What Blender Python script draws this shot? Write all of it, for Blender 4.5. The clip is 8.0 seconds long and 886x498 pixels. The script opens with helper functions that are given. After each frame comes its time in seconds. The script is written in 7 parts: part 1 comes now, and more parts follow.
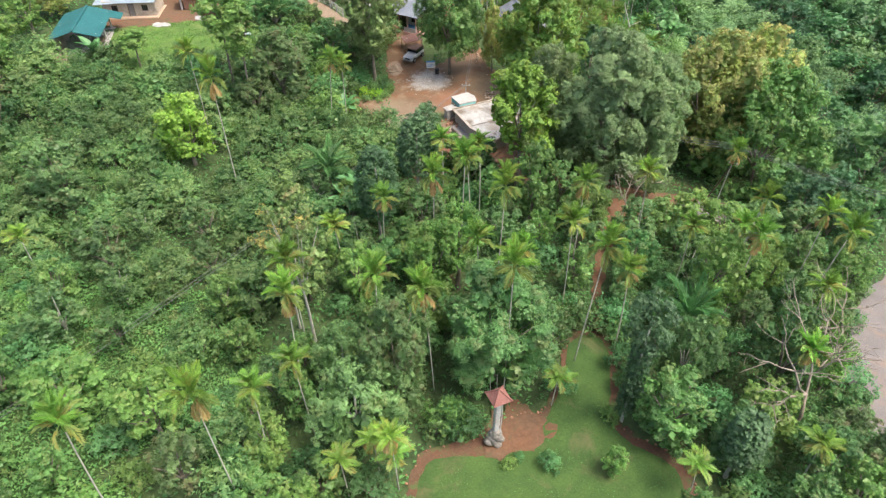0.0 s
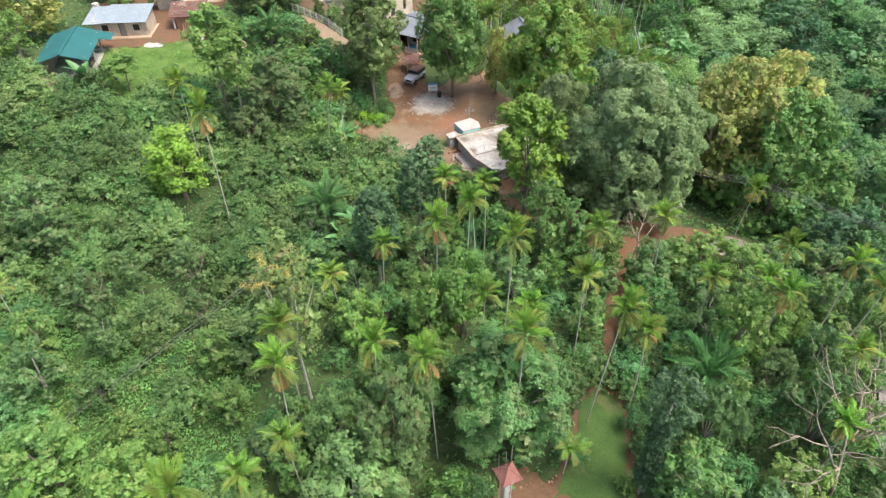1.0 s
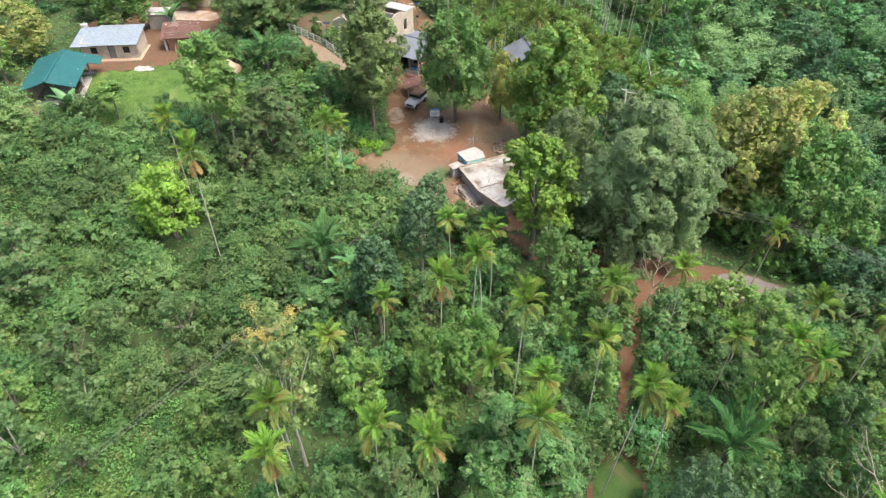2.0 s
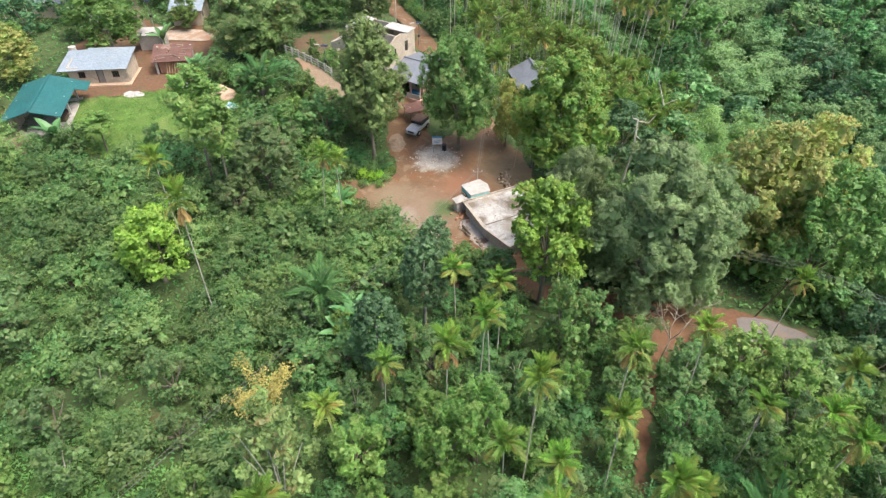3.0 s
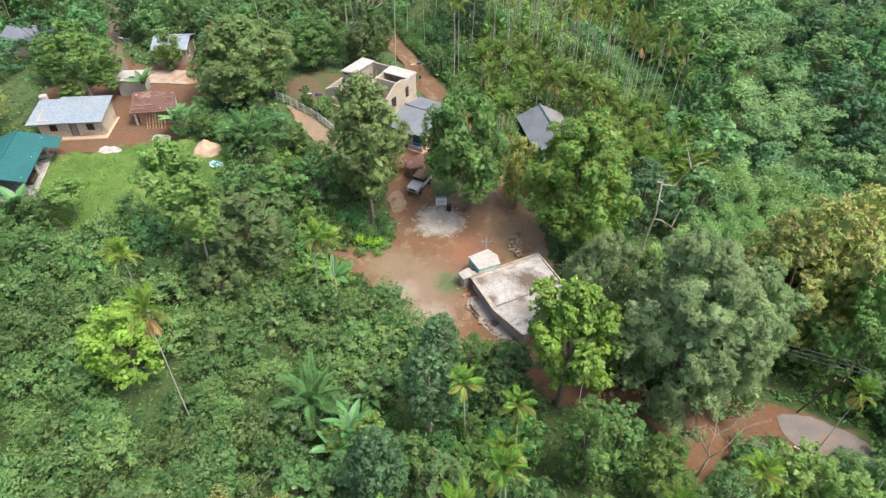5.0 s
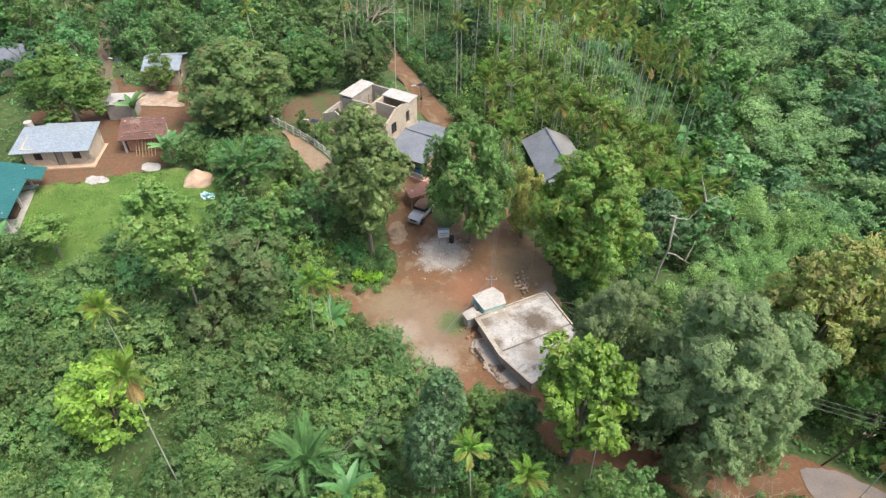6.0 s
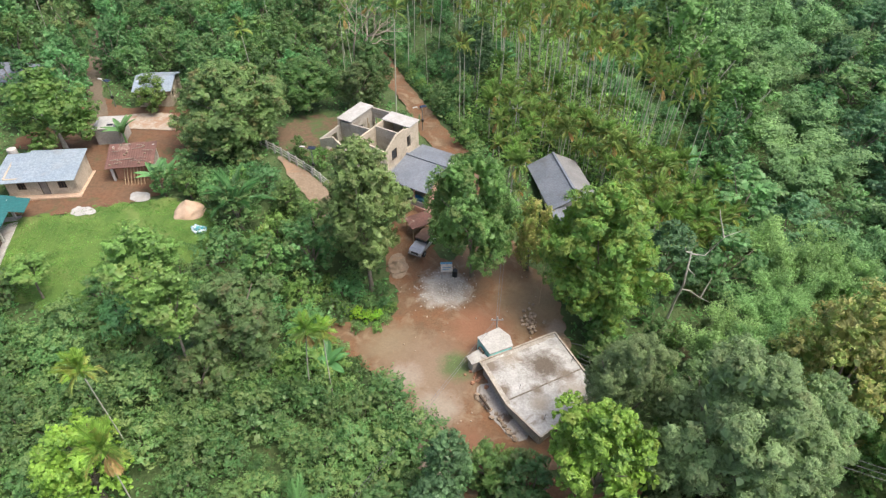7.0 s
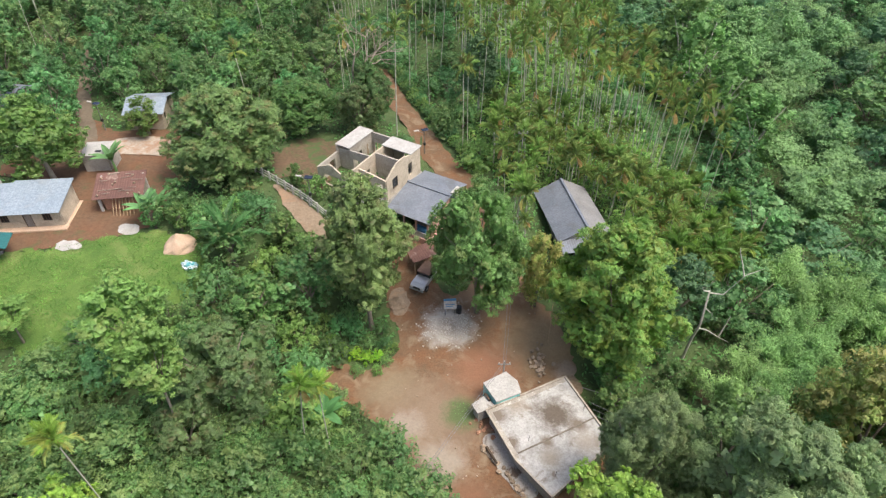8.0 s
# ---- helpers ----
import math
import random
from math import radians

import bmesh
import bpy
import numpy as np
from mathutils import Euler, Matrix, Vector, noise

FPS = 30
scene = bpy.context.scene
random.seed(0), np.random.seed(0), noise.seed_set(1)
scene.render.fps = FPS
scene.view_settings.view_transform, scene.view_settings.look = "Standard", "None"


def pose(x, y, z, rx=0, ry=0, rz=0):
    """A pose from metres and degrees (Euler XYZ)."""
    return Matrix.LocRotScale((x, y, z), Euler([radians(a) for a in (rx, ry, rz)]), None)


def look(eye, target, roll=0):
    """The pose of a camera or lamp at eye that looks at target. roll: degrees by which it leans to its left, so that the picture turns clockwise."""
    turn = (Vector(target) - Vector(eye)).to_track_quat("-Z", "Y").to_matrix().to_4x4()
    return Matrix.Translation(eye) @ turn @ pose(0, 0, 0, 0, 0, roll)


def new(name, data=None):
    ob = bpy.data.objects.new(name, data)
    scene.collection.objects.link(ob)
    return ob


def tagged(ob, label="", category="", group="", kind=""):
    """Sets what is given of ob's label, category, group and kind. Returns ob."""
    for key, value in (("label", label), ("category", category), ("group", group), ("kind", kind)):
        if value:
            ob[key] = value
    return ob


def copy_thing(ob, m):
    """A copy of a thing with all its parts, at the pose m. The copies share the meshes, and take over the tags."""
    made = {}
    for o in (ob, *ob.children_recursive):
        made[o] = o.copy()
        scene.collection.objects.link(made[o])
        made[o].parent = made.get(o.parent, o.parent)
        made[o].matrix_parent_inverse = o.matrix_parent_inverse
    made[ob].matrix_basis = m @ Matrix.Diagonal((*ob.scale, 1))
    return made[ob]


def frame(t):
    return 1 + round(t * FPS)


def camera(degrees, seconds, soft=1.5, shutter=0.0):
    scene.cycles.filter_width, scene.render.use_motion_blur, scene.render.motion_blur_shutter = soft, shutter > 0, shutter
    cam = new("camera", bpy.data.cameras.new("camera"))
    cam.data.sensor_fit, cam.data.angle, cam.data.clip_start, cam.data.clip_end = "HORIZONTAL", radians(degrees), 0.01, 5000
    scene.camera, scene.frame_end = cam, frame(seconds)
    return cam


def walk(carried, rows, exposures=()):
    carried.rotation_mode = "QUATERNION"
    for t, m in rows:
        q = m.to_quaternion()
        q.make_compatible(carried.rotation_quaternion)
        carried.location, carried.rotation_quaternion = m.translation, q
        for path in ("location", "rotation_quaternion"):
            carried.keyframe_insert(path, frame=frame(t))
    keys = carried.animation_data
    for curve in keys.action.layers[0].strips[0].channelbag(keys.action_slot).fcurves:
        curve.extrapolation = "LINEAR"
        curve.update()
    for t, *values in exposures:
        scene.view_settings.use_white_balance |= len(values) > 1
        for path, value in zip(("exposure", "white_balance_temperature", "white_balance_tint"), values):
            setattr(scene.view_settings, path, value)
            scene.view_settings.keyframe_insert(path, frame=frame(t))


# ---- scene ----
# A drone glides forward over a wooded village, looking 40.5 degrees down.
cam = camera(69.98, 8.0, soft=1.3)
DOWN = 40.5
ROWS = [  # seconds, x, y, z, yaw, pitch, roll
    (0.0, 0.000, 0.000, 41.843, 0.000, 0.000, 0.000),
    (0.5, -0.159, 2.634, 42.387, 0.000, -0.023, -0.025),
    (1.0, -0.327, 5.313, 42.932, -0.012, -0.047, -0.080),
    (1.5, -0.524, 8.035, 43.493, -0.041, -0.064, -0.062),
    (3.0, -1.227, 16.434, 45.204, -0.142, -0.170, -0.094),
    (3.5, -1.443, 19.227, 45.715, -0.191, -0.134, -0.083),
    (4.0, -1.643, 21.924, 46.206, -0.242, -0.219, -0.091),
    (4.5, -1.822, 24.603, 46.678, -0.283, -0.212, -0.076),
    (6.0, -2.206, 32.396, 47.934, -0.264, -0.246, 0.048),
    (6.5, -2.340, 34.942, 48.274, -0.250, -0.240, 0.069),
    (7.0, -2.459, 37.450, 48.559, -0.226, -0.220, 0.063),
    (7.5, -2.551, 39.930, 48.822, -0.167, -0.182, 0.116),
    (8.0, -2.631, 42.409, 49.084, -0.090, -0.136, 0.172),
]
walk(cam, [(t, pose(x, y, z, -DOWN) @ pose(0, 0, 0, 90 + pitch, roll, yaw)) for t, x, y, z, yaw, pitch, roll in ROWS], exposures=[(0.0, 1.13), (3.0, 1.05), (6.0, 0.92), (8.0, 0.83)])

# world, sun, exposure
world = bpy.data.worlds.new("sky")
scene.world = world
world.use_nodes = True
SUN_ELEVATION, SUN_AZIMUTH = 64.0, 112.0  # degrees; azimuth clockwise from +y
sky = world.node_tree.nodes.new("ShaderNodeTexSky")
sky.sky_type = "NISHITA"
sky.sun_disc = False
sky.sun_elevation, sky.sun_rotation = radians(SUN_ELEVATION), radians(SUN_AZIMUTH)
sky.air_density, sky.dust_density, sky.ozone_density = 0.7, 4.0, 0.5
world.node_tree.links.new(sky.outputs[0], world.node_tree.nodes["Background"].inputs[0])
world.node_tree.nodes["Background"].inputs[1].default_value = 0.15
sun = new("sun", bpy.data.lights.new("sun", "SUN"))
sun.data.energy, sun.data.angle, sun.data.color = 1.75, radians(28), (1.0, 0.94, 0.84)
_e, _a = radians(SUN_ELEVATION), radians(SUN_AZIMUTH)
sun.matrix_basis = look((math.sin(_a) * math.cos(_e) * 200, math.cos(_a) * math.cos(_e) * 200, math.sin(_e) * 200), (0, 0, 0))


# materials
def shader(name):
    m = bpy.data.materials.new(name)
    m.use_nodes = True
    t = m.node_tree
    return m, t, t.nodes["Principled BSDF"]


def node(t, kind, **values):
    n = t.nodes.new(kind)
    for key, value in values.items():
        n.inputs[key.replace("_", " ")].default_value = value
    return n


def mix(t, fac, a, b, how="MIX"):
    n = t.nodes.new("ShaderNodeMix")
    n.data_type, n.blend_type = "RGBA", how
    for socket, value in ((n.inputs[0], fac), (n.inputs[6], a), (n.inputs[7], b)):
        if isinstance(value, bpy.types.NodeSocket):
            t.links.new(value, socket)
        else:
            socket.default_value = value if isinstance(value, float) else (*value, 1.0)
    return n.outputs[2]


def ramp(t, fac, low, high):
    n = t.nodes.new("ShaderNodeMapRange")
    n.inputs[1].default_value, n.inputs[2].default_value = low, high
    t.links.new(fac, n.inputs[0])
    return n.outputs[0]


def noise_fac(t, scale, detail=5.0, rough=0.6, coords=None, distort=0.0):
    n = node(t, "ShaderNodeTexNoise", Scale=scale, Detail=detail, Roughness=rough, Distortion=distort)
    if coords:
        t.links.new(coords, n.inputs["Vector"])
    return n.outputs["Fac"]


def surface(name, a, b, large=0.6, small=8.0, rough=0.9, bump=0.4, stain=None, stain_at=(0.5, 0.62), stain_scale=0.35, metal=0.0, waves=0.0, per_object=0.0, depth=0.03):
    """A weathered surface: two colours at two scales, a stain, relief, and corrugation along x where waves is given."""
    m, t, p = shader(name)
    geo = t.nodes.new("ShaderNodeNewGeometry").outputs["Position"]
    obj = t.nodes.new("ShaderNodeTexCoord").outputs["Object"]
    col = mix(t, ramp(t, noise_fac(t, large, coords=geo), 0.35, 0.65), a, b)
    fine = noise_fac(t, small, 6.0, 0.7, geo)
    dark = mix(t, ramp(t, fine, 0.3, 0.7), (0.72, 0.72, 0.72), (1.2, 1.2, 1.2))
    col = mix(t, 1.0, col, dark, "MULTIPLY")
    if stain:
        col = mix(t, ramp(t, noise_fac(t, stain_scale, 6.0, 0.65, geo, 0.6), *stain_at), col, stain)
    if per_object:
        info = t.nodes.new("ShaderNodeObjectInfo").outputs["Random"]
        n = t.nodes.new("ShaderNodeHueSaturation")
        value = t.nodes.new("ShaderNodeMapRange")
        value.inputs[3].default_value, value.inputs[4].default_value = 1 - per_object, 1 + per_object
        t.links.new(info, value.inputs[0])
        t.links.new(value.outputs[0], n.inputs["Value"])
        t.links.new(col, n.inputs["Color"])
        col = n.outputs["Color"]
    t.links.new(col, p.inputs["Base Color"])
    p.inputs["Roughness"].default_value, p.inputs["Metallic"].default_value = rough, metal
    relief = node(t, "ShaderNodeBump", Strength=bump, Distance=depth)
    height = fine
    if waves:
        w = node(t, "ShaderNodeTexWave", Scale=waves)
        w.bands_direction = "X"
        t.links.new(obj, w.inputs["Vector"])
        add = t.nodes.new("ShaderNodeMath")
        add.operation = "MULTIPLY_ADD"
        add.inputs[1].default_value = 1.6
        t.links.new(w.outputs["Fac"], add.inputs[0])
        t.links.new(fine, add.inputs[2])
        height = add.outputs[0]
    t.links.new(height, relief.inputs["Height"])
    t.links.new(relief.outputs[0], p.inputs["Normal"])
    return m


def foliage(name, a, b, c=None, share=0.12, rough=0.48, vary=0.22, glow=0.3):
    """Leaves: each one its own shade between a and b, a few of colour c, some light through them."""
    m, t, p = shader(name)
    isle = t.nodes.new("ShaderNodeNewGeometry").outputs["Random Per Island"]
    obj = t.nodes.new("ShaderNodeTexCoord").outputs["Object"]
    info = t.nodes.new("ShaderNodeObjectInfo").outputs["Random"]
    a, b = (tuple(v * k for v, k in zip(q, (1.10, 1.15, 1.12))) for q in (a, b))
    col = mix(t, isle, a, b)
    col = mix(t, ramp(t, noise_fac(t, 0.55, 3.0, 0.5, obj), 0.4, 0.68), col, tuple(min(1, v * 1.5) for v in b))
    if c:
        pick = ramp(t, noise_fac(t, 0.8, 3.0, 0.6, obj, 0.5), 1.0 - share - 0.33, 1.0 - share - 0.23)
        col = mix(t, pick, col, c)
    hue = t.nodes.new("ShaderNodeHueSaturation")
    value = t.nodes.new("ShaderNodeMapRange")
    value.inputs[3].default_value, value.inputs[4].default_value = 1 - vary, 1 + vary
    t.links.new(info, value.inputs[0])
    t.links.new(value.outputs[0], hue.inputs["Value"])
    swing = t.nodes.new("ShaderNodeMath")
    swing.operation = "MULTIPLY"
    swing.inputs[1].default_value = 7.31
    t.links.new(info, swing.inputs[0])
    part_of = t.nodes.new("ShaderNodeMath")
    part_of.operation = "FRACT"
    t.links.new(swing.outputs[0], part_of.inputs[0])
    turn = t.nodes.new("ShaderNodeMapRange")
    turn.inputs[3].default_value, turn.inputs[4].default_value = 0.487, 0.513
    t.links.new(part_of.outputs[0], turn.inputs[0])
    t.links.new(turn.outputs[0], hue.inputs["Hue"])
    t.links.new(col, hue.inputs["Color"])
    t.links.new(hue.outputs[0], p.inputs["Base Color"])
    p.inputs["Roughness"].default_value = rough
    p.inputs["Specular IOR Level"].default_value = 0.5
    thin = t.nodes.new("ShaderNodeBsdfTranslucent")
    t.links.new(hue.outputs[0], thin.inputs[0])
    both = t.nodes.new("ShaderNodeMixShader")
    both.inputs[0].default_value = glow
    t.links.new(p.outputs[0], both.inputs[1])
    t.links.new(thin.outputs[0], both.inputs[2])
    t.links.new(both.outputs[0], t.nodes["Material Output"].inputs["Surface"])
    return m


LEAF = {
    "dark": foliage("leaf_dark", (0.070, 0.145, 0.040), (0.142, 0.262, 0.074), (0.22, 0.31, 0.095), 0.14),
    "mango": foliage("leaf_mango", (0.060, 0.136, 0.041), (0.124, 0.245, 0.079), (0.192, 0.270, 0.098), 0.16),
    "light": foliage("leaf_light", (0.092, 0.185, 0.044), (0.172, 0.295, 0.074), (0.25, 0.36, 0.10), 0.16),
    "yellow": foliage("leaf_yellow", (0.100, 0.205, 0.036), (0.260, 0.370, 0.062), (0.33, 0.42, 0.08), 0.14),
    "feathery": foliage("leaf_feathery", (0.155, 0.222, 0.098), (0.255, 0.335, 0.155), (0.30, 0.37, 0.17), 0.12, 0.6, 0.10, 0.35),
    "palm_far": foliage("leaf_palm_far", (0.115, 0.195, 0.055), (0.220, 0.310, 0.092), (0.30, 0.28, 0.10), 0.16, 0.5),
    "jack": foliage("leaf_jack", (0.128, 0.205, 0.068), (0.228, 0.330, 0.112), (0.30, 0.35, 0.14), 0.14),
    "straw": foliage("leaf_straw", (0.20, 0.17, 0.055), (0.33, 0.26, 0.085), None, 0.1, 0.7),
    "young_palm": foliage("leaf_young_palm", (0.105, 0.205, 0.050), (0.205, 0.325, 0.082), (0.22, 0.24, 0.07), 0.12, 0.5),
    # valley leaves: extra blue in the colour stands for distant haze
    "valley": foliage("leaf_hazy_valley", (0.046, 0.112, 0.052), (0.096, 0.196, 0.088), (0.130, 0.225, 0.100), 0.14, 0.55, 0.34),
    "soft": foliage("leaf_soft_bamboo", (0.100, 0.195, 0.075), (0.170, 0.285, 0.110), None, 0.1, 0.6, 0.2),
    "grey": foliage("leaf_grey", (0.080, 0.155, 0.056), (0.145, 0.250, 0.090), (0.19, 0.27, 0.095), 0.12),
    "sunny": foliage("leaf_sunny", (0.105, 0.225, 0.047), (0.215, 0.365, 0.080), (0.32, 0.42, 0.085), 0.20),
    "old_mango": foliage("leaf_old_mango", (0.105, 0.168, 0.056), (0.195, 0.270, 0.092), (0.26, 0.24, 0.10), 0.14),
    "olive": foliage("leaf_olive", (0.092, 0.151, 0.054), (0.156, 0.243, 0.090), (0.200, 0.216, 0.088), 0.14),
    "gold": foliage("leaf_gold", (0.150, 0.230, 0.055), (0.270, 0.340, 0.090), (0.48, 0.47, 0.16), 0.22),
    "vine": foliage("leaf_vine", (0.050, 0.104, 0.045), (0.092, 0.172, 0.074)),
    "coffee": foliage("leaf_coffee", (0.056, 0.126, 0.040), (0.120, 0.232, 0.074), (0.210, 0.320, 0.105), 0.20, 0.5, 0.32),
    "bamboo": foliage("leaf_bamboo", (0.120, 0.225, 0.068), (0.200, 0.325, 0.108), None, 0.1, 0.6, 0.15),
    "forest": foliage("leaf_forest", (0.055, 0.138, 0.047), (0.116, 0.250, 0.090), (0.152, 0.270, 0.098), 0.14, 0.55, 0.3),
    "palm": foliage("leaf_palm", (0.115, 0.232, 0.040), (0.225, 0.365, 0.070), (0.30, 0.38, 0.085), 0.16, 0.45),
    "palm_old": foliage("leaf_palm_old", (0.150, 0.225, 0.058), (0.250, 0.300, 0.088), (0.38, 0.33, 0.09), 0.14, 0.6),
    "banana": foliage("leaf_banana", (0.075, 0.175, 0.060), (0.120, 0.255, 0.092), None, 0.1, 0.45),
    "dead": foliage("leaf_dead", (0.36, 0.23, 0.09), (0.47, 0.34, 0.16), None, 0.1, 0.8),
    "grass": foliage("leaf_grass", (0.070, 0.170, 0.030), (0.125, 0.255, 0.050), (0.18, 0.26, 0.07), 0.14, 0.7),
    "cover": foliage("leaf_cover", (0.056, 0.138, 0.038), (0.110, 0.240, 0.070), (0.150, 0.205, 0.070), 0.12, 0.7),
    "croton": foliage("leaf_croton", (0.160, 0.335, 0.029), (0.272, 0.454, 0.044), (0.360, 0.432, 0.049), 0.16),
}
BARK = surface("bark", (0.17, 0.14, 0.105), (0.25, 0.22, 0.18), 2.0, 14.0, 0.95, 0.6)
PALE_BARK = surface("pale_bark", (0.52, 0.50, 0.43), (0.38, 0.37, 0.31), 1.6, 12.0, 0.9, 0.5)
DULL_BARK = surface("mossy_palm_bark", (0.54, 0.53, 0.44), (0.42, 0.42, 0.33), 1.6, 12.0, 0.9, 0.5)
DEAD_WOOD = surface("dead_wood", (0.40, 0.34, 0.27), (0.27, 0.22, 0.17), 1.5, 10.0, 0.9, 0.5)
FLOOR = surface("woodland_floor", (0.052, 0.088, 0.030), (0.092, 0.140, 0.046), 0.22, 2.2, 1.0, 0.8, (0.16, 0.105, 0.055), (0.60, 0.74), 0.18, depth=0.2)
SOIL = surface("red_soil", (0.205, 0.104, 0.052), (0.160, 0.104, 0.060), 0.5, 5.5, 1.0, 0.5, (0.25, 0.180, 0.115), (0.52, 0.66), 0.6, depth=0.04)
# darker than SOIL: the shade of overhanging trees is put into the colour
ROAD_SOIL = surface("trodden_shaded_red_soil", (0.180, 0.090, 0.048), (0.150, 0.092, 0.054), 0.35, 2.6, 1.0, 0.5, (0.085, 0.095, 0.040), (0.54, 0.70), 0.4, depth=0.05)
BROWN_SOIL = surface("brown_soil", (0.160, 0.098, 0.062), (0.115, 0.088, 0.048), 0.4, 3.0, 1.0, 0.5, (0.075, 0.115, 0.038), (0.50, 0.64), 0.5, depth=0.05)
PATH = surface("dusty_path", (0.245, 0.18, 0.122), (0.31, 0.24, 0.17), 0.4, 4.0, 1.0, 0.6, (0.33, 0.20, 0.12), (0.52, 0.68), 0.3)
# path soil with the trees' shade mixed into its colour
LANE_SOIL = surface("shaded_lane_soil", (0.150, 0.118, 0.084), (0.200, 0.160, 0.115), 0.4, 4.0, 1.0, 0.6, (0.15, 0.10, 0.06), (0.52, 0.68), 0.3)
DUST = surface("pale_dust", (0.39, 0.32, 0.25), (0.48, 0.41, 0.335), 0.8, 5.0, 1.0, 0.4, (0.36, 0.22, 0.14), (0.44, 0.60), 0.7)
TURF = surface("turf", (0.076, 0.150, 0.026), (0.128, 0.212, 0.042), 0.55, 7.0, 1.0, 0.8, (0.21, 0.245, 0.08), (0.56, 0.74), 0.22, depth=0.05)
WEEDY = surface("weedy_ground", (0.040, 0.088, 0.020), (0.070, 0.130, 0.030), 0.4, 4.0, 1.0, 0.8, (0.10, 0.135, 0.05), (0.58, 0.74), 0.22, depth=0.1)
LAWN_TURF = surface("lawn_turf", (0.046, 0.098, 0.022), (0.074, 0.136, 0.030), 0.45, 7.0, 1.0, 0.8, (0.13, 0.125, 0.055), (0.54, 0.72), 0.3, depth=0.05)
BORDER = surface("dark_red_soil", (0.150, 0.072, 0.042), (0.125, 0.078, 0.046), 0.5, 4.0, 1.0, 0.5, (0.09, 0.12, 0.04), (0.52, 0.66), 0.7, depth=0.04)
ASPHALT = surface("worn_asphalt", (0.175, 0.155, 0.145), (0.225, 0.20, 0.185), 0.5, 9.0, 0.95, 0.5, (0.25, 0.185, 0.14), (0.54, 0.7), 0.4)
ROOF_SLAB = surface("weathered_roof_concrete", (0.35, 0.335, 0.31), (0.50, 0.49, 0.465), 0.8, 5.0, 0.9, 0.4, (0.22, 0.185, 0.145), (0.56, 0.70), 0.9)
MOSSY = surface("dark_mossy_cement", (0.15, 0.125, 0.095), (0.22, 0.19, 0.15), 0.8, 6.0, 0.95, 0.5, (0.33, 0.29, 0.24), (0.54, 0.7), 0.9)
EDGE = surface("worn_cement_edge", (0.40, 0.345, 0.275), (0.48, 0.425, 0.35), 0.8, 6.0, 0.95, 0.5, (0.20, 0.165, 0.125), (0.54, 0.7), 0.6)
CONCRETE = surface("grey_concrete", (0.36, 0.34, 0.31), (0.46, 0.44, 0.40), 0.7, 8.0, 0.92, 0.5, (0.24, 0.21, 0.18), (0.54, 0.7), 0.6)
WET = surface("damp_concrete", (0.34, 0.31, 0.275), (0.42, 0.39, 0.35), 0.5, 6.0, 0.6, 0.3, (0.12, 0.085, 0.06), (0.52, 0.60), 0.6)
GRIME = surface("grimy_cement", (0.30, 0.265, 0.22), (0.42, 0.385, 0.335), 0.9, 6.0, 0.95, 0.4, (0.62, 0.59, 0.54), (0.56, 0.66), 1.1)
CREAM = surface("cream_plaster", (0.49, 0.415, 0.315), (0.56, 0.485, 0.375), 0.6, 7.0, 0.9, 0.4, (0.29, 0.245, 0.19), (0.52, 0.70), 0.5)
RAW_WALL = surface("raw_cement_wall", (0.39, 0.35, 0.29), (0.47, 0.43, 0.365), 0.7, 7.0, 0.95, 0.5, (0.26, 0.225, 0.18), (0.54, 0.7), 0.6)
WHITE_CAP = surface("fresh_concrete_top", (0.41, 0.395, 0.365), (0.49, 0.475, 0.445), 0.8, 6.0, 0.85, 0.3, (0.36, 0.33, 0.29), (0.54, 0.72), 0.6)
BRICK = surface("laterite_brick", (0.40, 0.20, 0.12), (0.47, 0.26, 0.17), 2.0, 12.0, 0.95, 0.6)
SHEET_GREY = surface("grey_fibre_sheet", (0.150, 0.172, 0.205), (0.195, 0.216, 0.250), 0.5, 5.0, 0.7, 0.12, (0.115, 0.115, 0.115), (0.55, 0.75), 0.35)
SHEET_WHITE = surface("galvanised_sheet", (0.30, 0.365, 0.42), (0.36, 0.42, 0.47), 0.5, 4.0, 0.5, 0.1, (0.32, 0.335, 0.34), (0.52, 0.72), 0.35, metal=0.2)
SHEET_TEAL = surface("teal_painted_sheet", (0.018, 0.120, 0.120), (0.026, 0.150, 0.146), 0.4, 4.0, 0.55, 0.5, (0.04, 0.125, 0.12), (0.55, 0.75), 0.35)
SHEET_RUST = surface("rusted_sheet", (0.13, 0.068, 0.054), (0.185, 0.095, 0.075), 0.8, 6.0, 0.9, 0.6, (0.36, 0.27, 0.22), (0.58, 0.72), 0.9)
TILE_RED = surface("red_clay_tile", (0.22, 0.092, 0.072), (0.28, 0.130, 0.104), 2.0, 9.0, 0.85, 0.5, per_object=0.14)
WHITE_PAINT = surface("whitewash", (0.48, 0.46, 0.425), (0.56, 0.54, 0.50), 0.8, 6.0, 0.85, 0.3, (0.42, 0.36, 0.29), (0.56, 0.74), 0.7)
PINK_PAINT = surface("pink_paint", (0.55, 0.32, 0.26), (0.62, 0.40, 0.33), 0.8, 6.0, 0.85, 0.3)
DARK_WOOD = surface("dark_wood", (0.07, 0.045, 0.03), (0.11, 0.075, 0.05), 2.0, 14.0, 0.8, 0.4)
WOOD = surface("weathered_wood", (0.34, 0.23, 0.13), (0.44, 0.32, 0.20), 2.0, 14.0, 0.9, 0.5)
STONE = surface("rough_stone", (0.28, 0.21, 0.145), (0.41, 0.325, 0.24), 1.2, 8.0, 0.95, 0.6, per_object=0.25)
